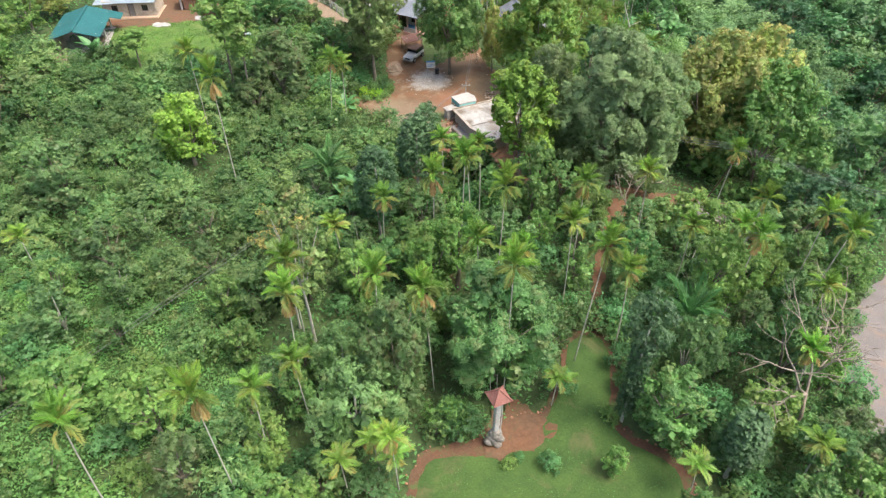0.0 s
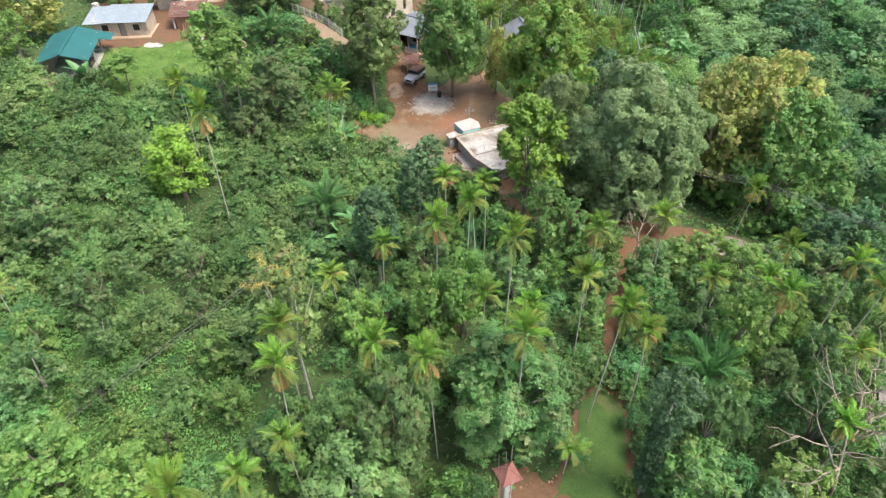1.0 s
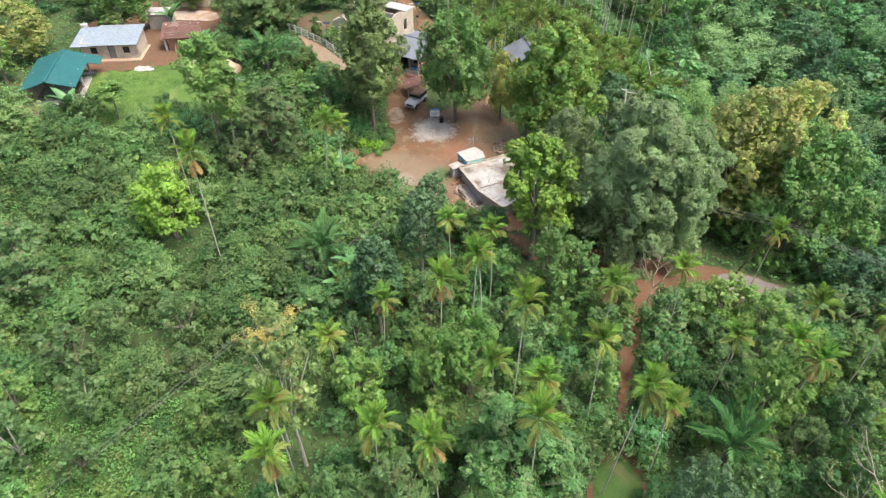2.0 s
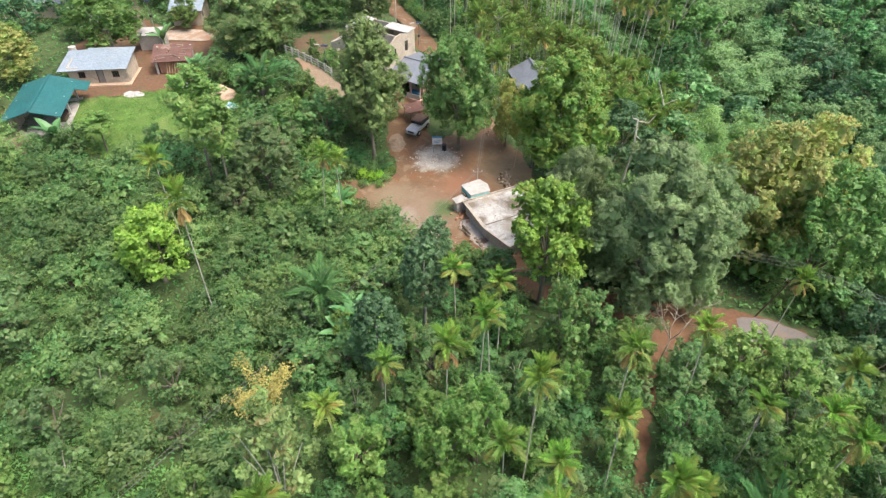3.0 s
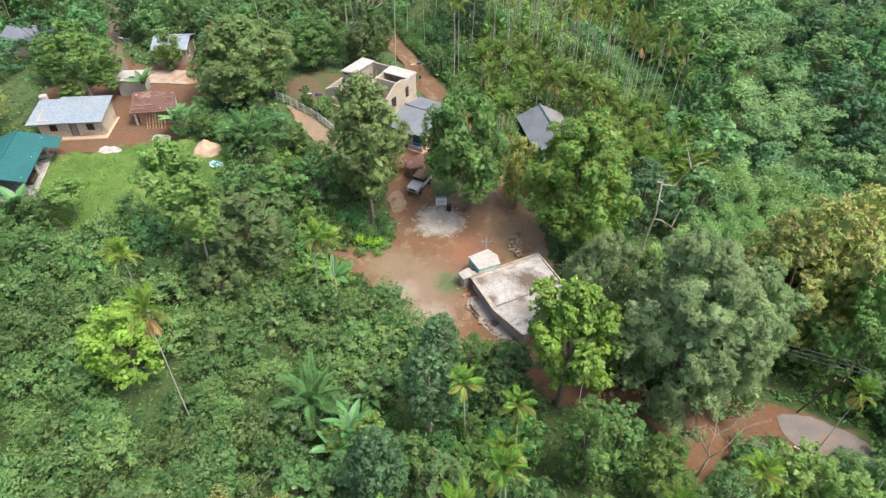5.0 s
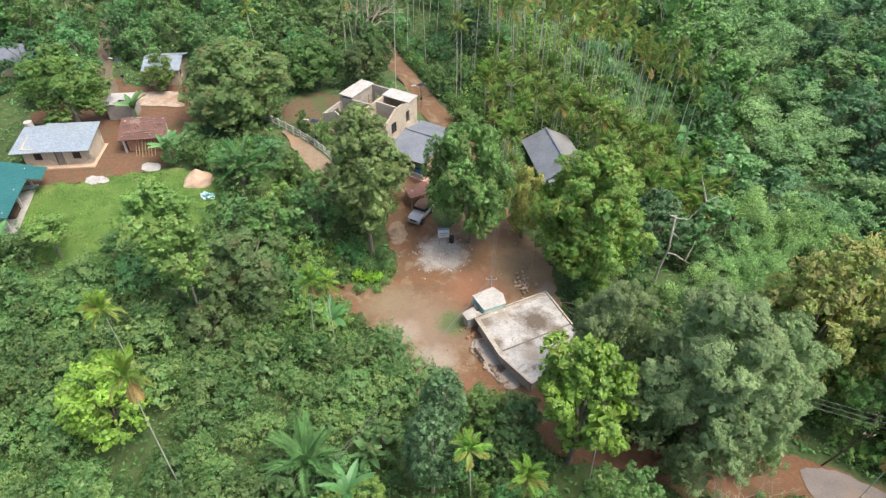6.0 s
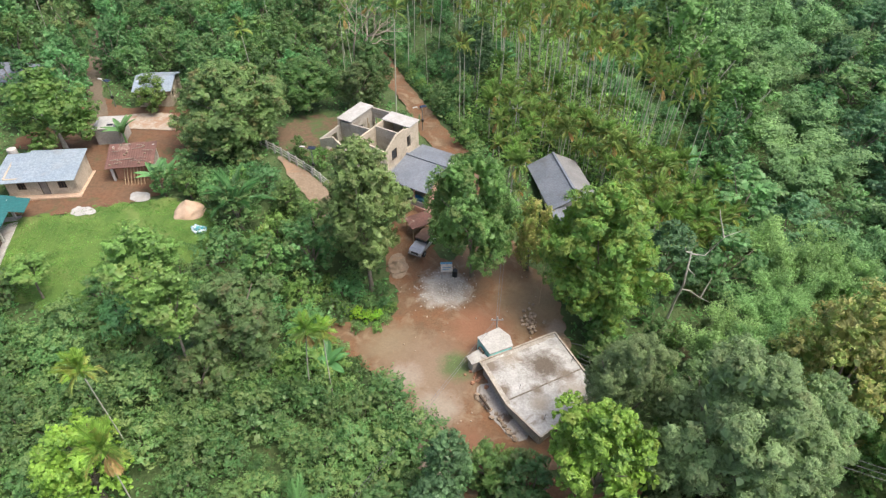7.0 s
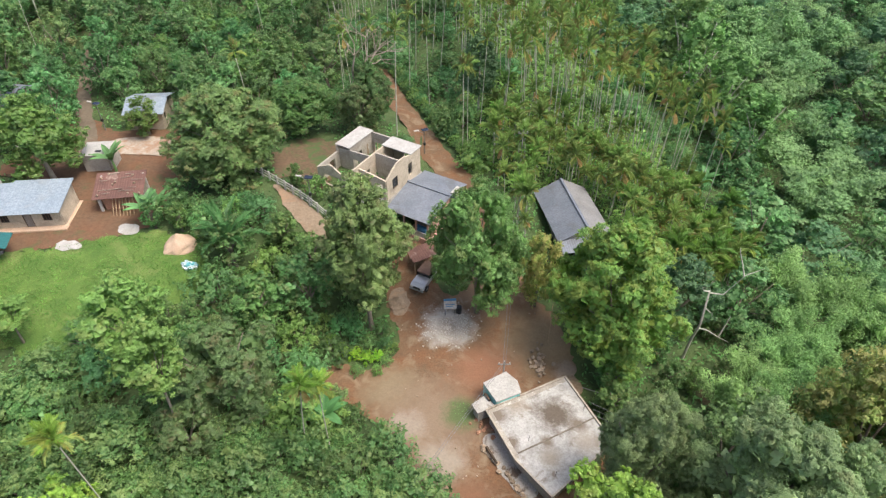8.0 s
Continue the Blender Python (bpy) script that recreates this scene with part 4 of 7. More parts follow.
def rusty_shed():
    h = thing("shed", pose(-38.6, 100.8, 6.0, 0, 0, 8), "old shed with rusty red sheet roof weighted by sticks", "shed")
    for x, y in ((-2.2, -1.3), (2.3, -1.3), (-2.2, 1.5), (2.3, 1.5)):
        part("post", boxed((x - 0.13, x + 0.13, y - 0.13, y + 0.13, -0.6, 2.15 + (y + 1.3) * 0.3), bevel=0.02), WHITE_PAINT, h)
    part("wall", wall(bmesh.new(), (2.3, -1.2), (2.3, 1.5), -0.6, 2.1, 0.15), RAW_WALL, h)
    part("wall", wall(bmesh.new(), (-2.2, 1.5), (2.3, 1.5), -0.6, 2.7, 0.15), RAW_WALL, h)
    part("screen", boxed((-1.9, 2.1, -1.1, -1.0, -0.4, 1.9), bevel=0.02), BRICK, h, "red-brown front screen")
    part("roof", sheet_roof(bmesh.new(), (-2.7, -1.9, 2.1), (2.7, -1.9, 2.1), (2.7, 1.9, 3.1), (-2.7, 1.9, 3.1)), SHEET_RUST, h, "rusty red corrugated roof")
    rng = random.Random(5)
    for k in range(13):
        x, y = rng.uniform(-2.2, 1.4), rng.uniform(-1.5, 1.6)
        part("stick", rod(bmesh.new(), (x, y, 2.72 + y * 0.263), (x + rng.uniform(0.6, 1.4), y + rng.uniform(-0.25, 0.25), 2.76 + y * 0.263), 0.035, sides=5), DEAD_WOOD, h)
    for k in range(9):
        x, y = rng.uniform(-2.3, 2.3), rng.uniform(-1.7, 1.6)
        part("stone", boxed((x, x + 0.26, y, y + 0.2, 2.64 + y * 0.263, 2.84 + y * 0.263), bevel=0.06), STONE, h)
    for k in range(7):
        x = -0.9 + k * 0.36
        part("plank", rod(bmesh.new(), (x, -2.5 - 0.1 * (k % 3), -0.3), (x + 0.12, -1.25, 1.7 + 0.2 * (k % 2)), 0.06, sides=6), WOOD, h, "plank leaning on the shed")
    return h


def water_house():
    h = thing("water_tank_hut", pose(-44.6, 108.8, 5.9, 0, 0, 6), "small grey cement tank hut with whitish roof", "tank")
    part("wall", boxed((-1.4, 1.5, -1.5, 1.5, -0.4, 2.35), bevel=0.03), CONCRETE, h)
    part("roof", boxed((-1.55, 1.65, -1.65, 1.65, 2.35, 2.47), bevel=0.03), WHITE_CAP, h, "pale blue-white roof slab")
    part("hatch", boxed((0.1, 0.8, -0.9, -0.5, 2.47, 2.53), bevel=0.01), BLACK, h, "dark open hatch")
    part("side_wall", boxed((1.5, 1.9, -1.2, 1.3, -0.4, 1.9), bevel=0.04), CONCRETE, h)
    return h


def teal_shed():
    h = thing("teal_roof_shed", pose(-50.2, 87.6, 5.9, 0, 0, 12), "open shed with teal painted sheet roof on white posts", "shed")
    for x, y in ((-3.0, -4.2), (2.3, -4.2), (-3.0, 0), (2.3, 0), (-3.0, 4.2), (2.3, 4.2)):
        part("post", boxed((x - 0.12, x + 0.12, y - 0.12, y + 0.12, -0.8, 2.5), bevel=0.02), WHITE_PAINT, h)
    part("floor", boxed((-3.4, 2.8, -4.6, 4.6, -1.0, 0.05), bevel=0.04), CONCRETE, h)
    part("wall", wall(bmesh.new(), (-3.0, -4.2), (-3.0, 4.2), 0.0, 2.4, 0.18), CREAM, h)
    part("roof", sheet_roof(bmesh.new(), (3.0, -5.0, 2.3), (3.0, 5.0, 2.3), (-0.3, 5.0, 3.3), (-0.3, -5.0, 3.3)), SHEET_TEAL, h, "teal corrugated roof slope")
    part("roof", sheet_roof(bmesh.new(), (-3.7, 5.0, 2.3), (-3.7, -5.0, 2.3), (-0.2, -5.0, 3.3), (-0.2, 5.0, 3.3)), SHEET_TEAL, h, "teal corrugated roof slope")
    part("ridge", boxed((-0.42, -0.08, -5.0, 5.0, 3.29, 3.4), bevel=0.04), SHEET_TEAL, h)
    part("porch_roof", sheet_roof(bmesh.new(), (4.4, 2.2, 2.0), (4.4, 4.8, 2.0), (2.8, 4.8, 2.4), (2.8, 2.2, 2.4)), SHEET_TEAL, h)
    part("bench", boxed((1.4, 2.2, -2.0, 0.6, 0.05, 0.5), bevel=0.05), DARK_WOOD, h)
    return h


def far_house(x, y, turn, w, l, mat, label):
    h = thing("house", pose(x, y, ground(x, y), 0, 0, turn), label, "house")
    for a, b in (((-w, -l), (w, -l)), ((w, -l), (w, l)), ((w, l), (-w, l)), ((-w, l), (-w, -l))):
        part("wall", wall(bmesh.new(), a, b, -0.6, 2.6, 0.2, ((0.8, 1.7, 0.9, 1.9),)), CREAM, h)
    part("roof", sheet_roof(bmesh.new(), (-w - 0.5, -l - 0.5, 2.5), (w + 0.5, -l - 0.5, 2.5), (w + 0.5, 0.05, 3.5), (-w - 0.5, 0.05, 3.5)), mat, h)
    part("roof", sheet_roof(bmesh.new(), (w + 0.5, l + 0.5, 2.5), (-w - 0.5, l + 0.5, 2.5), (-w - 0.5, -0.05, 3.5), (w + 0.5, -0.05, 3.5)), mat, h)
    return h


flat_roof_house()
annex_hut()
unfinished_house()
veranda_house()
gable_shed()
white_roof_house()
rusty_shed()
water_house()
teal_shed()
far_house(-42.4, 120.6, 4, 2.2, 2.6, SHEET_WHITE, "small house with pale whitish sheet roof behind a tree")
far_house(-64.5, 123.0, -8, 3.6, 2.6, SHEET_GREY, "low house with dull grey sheet roof among trees")


def roofed_pillar():
    """A tall whitewashed pillar on a stepped stone foot, with a small red tiled hip roof."""
    z = ground(3.9, 27.0)
    p = thing("roofed_pillar", pose(3.9, 27.0, z, 0, 0, 24) @ Matrix.Diagonal((0.88, 0.88, 1.14, 1)), "tall whitewashed pillar under a small red tiled roof", "pillar")
    rng = random.Random(3)
    for k in range(16):
        bm = bmesh.new()
        bmesh.ops.create_icosphere(bm, subdivisions=2, radius=0.5)
        for v in bm.verts:
            v.co *= 1 + 0.28 * noise.noise(v.co * 2.2 + Vector((k, 0, 0)))
        a, up = k * 2.4, 0.08 * k
        out = 0.62 * (1 - up / 1.5)
        bmesh.ops.transform(bm, matrix=pose(math.cos(a) * out, math.sin(a) * out * 0.8, 0.1 + up, 0, 0, k * 40) @ Matrix.Diagonal((rng.uniform(0.7, 1.0), rng.uniform(0.6, 0.9), rng.uniform(0.5, 0.75), 1)), verts=bm.verts[:])
        part("foot_stone", bm, FOOT_STONE, p, "rough grey foot stone")
    part("shaft", boxed((-0.25, 0.25, -0.22, 0.22, 0.2, 4.9), bevel=0.06), WHITE_PAINT, p)
    part("pipe", rod(bmesh.new(), (0.36, -0.2, 0.9), (0.34, -0.16, 5.0), 0.05), WHITE_PAINT, p)
    part("bracket", boxed((-0.45, 0.45, -0.4, 0.4, 4.85, 5.0), bevel=0.03), DARK_WOOD, p)
    bm = bmesh.new()
    bmesh.ops.create_cone(bm, cap_ends=True, segments=4, radius1=1.15, radius2=0.06, depth=0.68, matrix=Matrix.Translation((0, 0, 5.32)) @ Matrix.Rotation(radians(45), 4, "Z"))
    roof = part("roof", bm, TILE_RED, p, "red clay tiled hip roof")
    for k in range(4):
        a = math.tau * (k + 0.5) / 4
        part("hip_tile", rod(bmesh.new(), (math.cos(a) * 1.17, math.sin(a) * 1.17, 5.0), (0, 0, 5.69), 0.06, sides=6), TILE_RED, roof)
    for dx in (-0.5, 0.1):
        part("rod", rod(bmesh.new(), (dx, 0.5, 5.2), (dx - 0.05, 0.6, 6.6), 0.025, sides=6), STEEL, p)
    return p


roofed_pillar()


def jeep():
    j = thing("jeep", pose(-4.5, 93.0, ground(-4.5, 93.0) + 0.06, 0, 0, 152), "parked silver jeep with brown canvas top", "car")
    # +y is the front
    prof = [(-1.85, 0.45), (-1.9, 0.95), (-0.9, 1.05), (0.55, 1.08), (1.55, 1.0), (1.85, 0.85), (1.9, 0.45)]
    bm = bmesh.new()
    left, right = [bm.verts.new((-0.8, y, z)) for y, z in prof], [bm.verts.new((0.8, y, z)) for y, z in prof]
    bm.faces.new(left)
    bm.faces.new(right[::-1])
    for k in range(len(prof)):
        n = (k + 1) % len(prof)
        bm.faces.new((left[k], left[n], right[n], right[k]))
    bmesh.ops.recalc_face_normals(bm, faces=bm.faces[:])
    bmesh.ops.bevel(bm, geom=bm.edges[:], offset=0.06, segments=2, affect="EDGES")
    body = part("body", bm, CAR_PAINT, j)
    part("bonnet_line", boxed((-0.62, 0.62, 0.7, 1.5, 1.04, 1.09), bevel=0.02), CAR_PAINT, body)
    part("grille", boxed((-0.45, 0.45, 1.86, 1.93, 0.55, 0.8), bevel=0.01), BLACK, body)
    for x in (-0.62, 0.62):
        part("headlight", rod(bmesh.new(), (x, 1.84, 0.72), (x, 1.94, 0.72), 0.11, sides=10), WHITE_PAINT, body)
    part("bumper", boxed((-0.85, 0.85, 1.88, 2.02, 0.38, 0.52), bevel=0.03), STEEL, j)
    part("windscreen", boxed((-0.68, 0.68, 0.42, 0.5, 1.08, 1.62), bevel=0.01, m=pose(0, 0, 0, 8)), GLASS, j)
    part("canvas_top", boxed((-0.78, 0.78, -1.85, 0.48, 1.55, 1.72), bevel=0.07), CANVAS, j, "brown canvas roof")
    part("canvas_back", boxed((-0.76, 0.76, -1.86, -1.74, 0.95, 1.6), bevel=0.03), CANVAS, j)
    for x in (-0.74, 0.74):
        part("side_window", boxed((x - 0.02, x + 0.02, -1.7, 0.4, 1.05, 1.56), bevel=0.0), GLASS, j)
        for y in (-1.2, 1.2):
            w = part("wheel", rod(bmesh.new(), (x * 1.12 - 0.11, y, 0.36), (x * 1.12 + 0.11, y, 0.36), 0.36, sides=18), RUBBER, j, "black tyre")
            part("rim", rod(bmesh.new(), (x * 1.12 - 0.115, y, 0.36), (x * 1.12 + 0.115, y, 0.36), 0.2, sides=12), STEEL, w)
    return j


jeep()


def lean_to():
    z = ground(-4.8, 95.2)
    s = thing("lean_to", pose(-4.8, 95.2, z, 0, 0, 28), "low lean-to of worn brown sheets beside the jeep", "shelter")
    part("roof", sheet_roof(bmesh.new(), (-1.5, -0.9, 1.75), (1.5, -0.9, 1.75), (1.5, 1.1, 2.1), (-1.5, 1.1, 2.1)), SHEET_RUST, s, "worn brown sheet roof")
    for x, y in ((-1.3, -0.7), (1.3, -0.7), (-1.3, 0.9), (1.3, 0.9)):
        part("post", rod(bmesh.new(), (x, y, -0.3), (x, y, 1.75 + (y + 0.7) * 0.17), 0.06), WOOD, s)
    return s


lean_to()


def sign_board():
    x, y = -1.8, 88.6
    s = thing("sign_board", pose(x, y, ground(x, y), 0, 0, 4), "white and blue board on two steel posts", "sign")
    tilt = pose(0, 0, 1.75, 48)
    part("board", boxed((-0.65, 0.65, -0.5, 0.32, -0.03, 0.03), bevel=0.01, m=tilt), WHITE_PAINT, s)
    part("header", boxed((-0.65, 0.65, 0.32, 0.55, -0.03, 0.035), bevel=0.01, m=tilt), BLUE, s, "blue header strip")
    for k in range(2):
        part("text_bar", boxed((-0.5, 0.45 - 0.2 * k, -0.1 - 0.2 * k, -0.02 - 0.2 * k, 0.031, 0.036), bevel=0, m=tilt), BLUE, s)
    for dx in (-0.5, 0.5):
        part("post", rod(bmesh.new(), (dx, 0, -0.2), (dx, 0, 1.7), 0.035), STEEL, s)
    part("drum", rod(bmesh.new(), (0.95, 0.3, 0.0), (0.95, 0.3, 0.95), 0.3, sides=14), BLACK, s)
    return s


sign_board()


# piles and heaps
def heap(name, x, y, r, height, material, label, category, seed=1, squash=1.0):
    rng = random.Random(seed)
    bm = bmesh.new()
    bmesh.ops.create_icosphere(bm, subdivisions=4, radius=1.0)
    for v in bm.verts:
        n = noise.noise(Vector((v.co.x * 2.2 + seed, v.co.y * 2.2, v.co.z * 2))) * 0.22
        d = math.hypot(v.co.x, v.co.y)
        v.co = Vector((v.co.x * r * (1 + n), v.co.y * r * squash * (1 + n), max(-0.15, height * (1 - d) * 1.25 + n * 0.3) if v.co.z > 0 else -0.2))
    ob = part(name, bm, material)
    ob.matrix_basis = pose(x, y, ground(x, y) + 0.05, 0, 0, rng.uniform(0, 360))
    return tagged(ob, label, category)


heap("sand_mound", -30.3, 93.4, 1.75, 1.3, SAND, "heap of reddish building sand on the grass", "sand heap", 2)
heap("earth_mound", -7.2, 90.4, 1.2, 0.7, PATH, "small heap of pale earth", "earth heap", 4)
heap("earth_mound", 9.4, 79.8, 1.3, 0.6, PATH, "small heap of pale earth against the house", "earth heap", 5)
heap("sand_mound", -52.0, 80.6, 2.6, 1.6, PATH, "grey-brown heap of earth beside the teal shed", "earth heap", 6)
patch("pavement", [(-38.0, 96.9), (-35.6, 97.0), (-35.2, 95.2), (-37.4, 94.9)], WHITE_CAP, 0.16, "pale cement drying floor", "cement floor", cell=0.3, ragged=0.1, smooth=1)
patch("pavement", [(-43.4, 94.0), (-41.2, 94.2), (-40.4, 92.8), (-43.0, 92.4)], WHITE_CAP, 0.14, "pale cement strip before the house", "cement floor", cell=0.3, ragged=0.2, smooth=1)
patch("path", [(0.9, 74.4), (2.5, 74.6), (3.3, 72.4), (4.5, 70.5), (5.6, 68.6), (4.0, 68.4), (2.3, 70.6), (1.0, 72.9)], WET, 0.12, "damp dark cement gutter beside the flat-roofed house", "gutter", cell=0.3, ragged=0.08, smooth=1)


def stones(name, spots, label, material, size, group, seed):
    rng = random.Random(seed)
    kinds = []
    for k in range(4):
        bm = bmesh.new()
        bmesh.ops.create_icosphere(bm, subdivisions=1, radius=0.5)
        for v in bm.verts:
            v.co = Vector((v.co.x * rng.uniform(0.8, 1.2), v.co.y * rng.uniform(0.7, 1.1), v.co.z * rng.uniform(0.5, 0.9)))
        me = bpy.data.meshes.new(name)
        bm.to_mesh(me)
        bm.free()
        me.materials.append(material)
        kinds.append(me)
    for x, y, dz in spots:
        s = rng.uniform(*size)
        ob = new(name, rng.choice(kinds))
        ob.matrix_basis = pose(x, y, ground(x, y) + 0.05 + s * 0.22 + dz, rng.uniform(-20, 20), rng.uniform(-20, 20), rng.uniform(0, 360)) @ Matrix.Scale(s, 4)
        tagged(ob, label, "stone", group)


_r = random.Random(9)
stones("stone", [(6.9 + _r.gauss(0, 0.4), 82.4 + _r.gauss(0, 1.0), _r.uniform(0, 0.3)) for _ in range(64)], "rough tan building stone in a pile", STONE, (0.3, 0.55), "pile of building stones", 1)
stones("stone", [(0.9 + 3.2 * s + _r.gauss(0, 0.12), 73.2 - 4.6 * s + _r.gauss(0, 0.12), 0) for s in np.linspace(0, 1, 22)], "rough stone lining the gutter", STONE, (0.3, 0.6), "gutter edge stones", 2)
stones("stone", [(1.0 + _r.gauss(0, 0.5), 75.0 + _r.gauss(0, 0.6), 0) for _ in range(18)], "broken stone beside the house", RED_STONE, (0.25, 0.5), "broken stones", 3)
_v, _f = [], []
for _ in range(420):
    _x, _y, _s = -1.9 + _r.gauss(0, 1.35), 87.2 + _r.gauss(0, 1.0), _r.uniform(0.04, 0.12)
    _m = pose(_x, _y, ground(_x, _y) + 0.06 + _s * 0.4, _r.uniform(0, 360), _r.uniform(0, 360), _r.uniform(0, 360))
    _n = len(_v)
    _v += [_m @ Vector((a * _s * _r.uniform(0.7, 1.2), b * _s * _r.uniform(0.7, 1.2), c * _s)) for a, b, c in ((1, 0, 0), (-1, 0, 0), (0, 1, 0), (0, -1, 0), (0, 0, 1), (0, 0, -1))]
    _f += [(_n + a, _n + b, _n + c) for a, b, c in ((0, 2, 4), (2, 1, 4), (1, 3, 4), (3, 0, 4), (2, 0, 5), (1, 2, 5), (3, 1, 5), (0, 3, 5))]
tagged(arrays("crushed_stone", _v, _f, PALE_STONE), "pale crushed stone spread in the yard", "gravel", kind="stuff")
stones("stone", [(_r.uniform(-8, 8), _r.uniform(69, 94), 0) for _ in range(46)], "loose small stone on the earth yard", STONE, (0.10, 0.24), "loose yard stones", 4)
stones("stone", [(5.2 + _r.gauss(0, 0.2), 92 + 0.4 * k, 0) for k in range(16)], "pale stone beside the earth road", STONE, (0.25, 0.45), "road edge stones", 5)
stones("stone", [(12 + _r.uniform(0, 9), 62.5 + _r.gauss(0, 0.7), 0) for _ in range(26)], "reddish stone on the road bank", RED_STONE, (0.3, 0.7), "road bank stones", 6)
_edge = rounded(LAWN_EDGE, 2)
stones("stone", [(a + _r.gauss(0, 0.12), b + _r.gauss(0, 0.12), 0) for a, b in _edge if b > 20.5 and b < 30], "reddish border stone round the lawn", RED_STONE, (0.14, 0.3), "lawn border stones", 7)


# fence along the terrace: posts and rails, one thing
def fence():
    f = thing("fence", Matrix(), "low whitish cement post and rail fence along the path", "fence")
    a, b = Vector((-25.0, 106.2)), Vector((-15.6, 98.8))
    n = 9
    tops = []
    for k in range(n + 1):
        p = a.lerp(b, k / n)
        z = ground(p.x, p.y)
        tops.append(Vector((p.x, p.y, z)))
        part("post", boxed((p.x - 0.09, p.x + 0.09, p.y - 0.09, p.y + 0.09, z - 0.3, z + 1.25), bevel=0.02), WHITE_PAINT, f)
    for p, q in zip(tops, tops[1:]):
        for h in (0.35, 0.75, 1.1):
            part("rail", rod(bmesh.new(), p + Vector((0, 0, h)), q + Vector((0, 0, h)), 0.05, sides=6), WHITE_PAINT, f)
    return f


fence()


def kerb_wall():
    z = ground(31.2, 57.2)
    k = part("retaining_wall", wall(bmesh.new(), (-1.7, 1.1), (1.7, -1.1), -0.8, 0.45, 0.22), EDGE)
    k.matrix_basis = pose(31.2, 57.2, z)
    tagged(k, "low grey cement retaining wall beside the paved road", "low wall")


kerb_wall()


def street_lamp(x, y, height, turn, label):
    s = thing("street_lamp", pose(x, y, ground(x, y), 0, 0, turn), label, "street lamp")
    part("pole", rod(bmesh.new(), (0, 0, -0.3), (0, 0, height), 0.06, 0.045), STEEL, s)
    part("arm", rod(bmesh.new(), (0, 0, height - 0.5), (0.9, 0, height + 0.1), 0.03), STEEL, s)
    part("lamp_head", boxed((0.7, 1.35, -0.12, 0.12, height + 0.06, height + 0.16), bevel=0.03), WHITE_PAINT, s, "white lamp head")
    part("solar_panel", boxed((-0.55, 0.35, -0.32, 0.32, height + 0.02, height + 0.07), bevel=0.01), PANEL, s, "dark solar panel")
    part("battery_box", boxed((-0.16, 0.16, -0.14, 0.14, 1.4, 1.75), bevel=0.02), BLACK, s)
    return s


street_lamp(-4.9, 114.4, 3.6, 200, "thin street lamp with solar panel beside the road")
street_lamp(-47.8, 117.6, 4.0, 160, "thin street lamp with solar panel beside the lane")
street_lamp(-17.4, 100.4, 3.8, 170, "thin street lamp with solar panel beside the fence")
street_lamp(-2.6, 66.0, 3.2, 30, "thin street lamp with solar panel at the yard corner")


def utility_pole(x, y, height, label, lean=(0, 0), wood=None):
    p = thing("utility_pole", pose(x, y, ground(x, y), *lean), label, "utility pole")
    part("pole", rod(bmesh.new(), (0, 0, -0.4), (0, 0, height), 0.09, 0.06), wood or CONCRETE, p)
    part("crossarm", boxed((-0.6, 0.6, -0.04, 0.04, height - 0.5, height - 0.42), bevel=0.01), wood or STEEL, p)
    for dx in (-0.5, 0, 0.5):
        part("insulator", rod(bmesh.new(), (dx, 0, height - 0.4), (dx, 0, height - 0.22), 0.05, sides=8), WHITE_PAINT, p)
    return p


utility_pole(3.1, 79.9, 3.4, "concrete utility pole beside the outhouse")
utility_pole(7.0, 108.0, 7.5, "concrete utility pole beside the road")
utility_pole(32.0, 62.6, 6.2, "leaning dark wooden utility pole beside the paved road", (4, 16), DARK_WOOD)


def cable(a, b, sag, label):
    c = bpy.data.curves.new("cable", "CURVE")
    c.dimensions, c.bevel_depth, c.bevel_resolution = "3D", 0.018, 1
    sp = c.splines.new("POLY")
    n = 16
    sp.points.add(n)
    for k in range(n + 1):
        s = k / n
        p = Vector(a).lerp(Vector(b), s)
        sp.points[k].co = (p.x, p.y, p.z - sag * 4 * s * (1 - s), 1)
    c.materials.append(CABLE_GREY)
    tagged(new("cable", c), label, "cable", "overhead cables")


for d in (-0.35, 0.35):
    cable((3.1 + d * 0.3, 79.9, 3.0), (7.0 + d, 108.0, 9.6), 0.7, "black overhead cable over the yard")
    cable((3.1 + d * 0.3, 79.9, 3.0), (-44.8 + d, 10.0, 3.0), 1.2, "black overhead cable over the plantation")
for d in (-0.6, 0.0, 0.6):
    cable((33.8, 61.6 + d, 4.2), (62, 40 + d, 5.5), 0.9, "black overhead cable beside the paved road")
    cable((33.8, 61.6 + d, 4.2), (10, 74 + d, 4.2), 0.8, "black overhead cable behind the flat-roofed house")


def tarp_bundle():
    x, y = -28.2, 90.0
    bm = bmesh.new()
    bmesh.ops.create_icosphere(bm, subdivisions=3, radius=1.0)
    for v in bm.verts:
        n = noise.noise(v.co * 2.6) * 0.35
        v.co = Vector((v.co.x * (0.75 + n), v.co.y * (0.5 + n), max(-0.2, v.co.z * 0.5 + n)))
    ob = part("tarpaulin", bm, TARP)
    ob.matrix_basis = pose(x, y, ground(x, y) + 0.25)
    tagged(ob, "crumpled turquoise and white tarpaulin beside bushes", "tarpaulin")


tarp_bundle()


def log_pole(name, a, b, r, material, label):
    ob = part(name, rod(bmesh.new(), (0, 0, 0), Vector(b) - Vector(a), r, r * 0.7, 7), material)
    ob.matrix_basis = Matrix.Translation(a)
    tagged(ob, label, "pole")


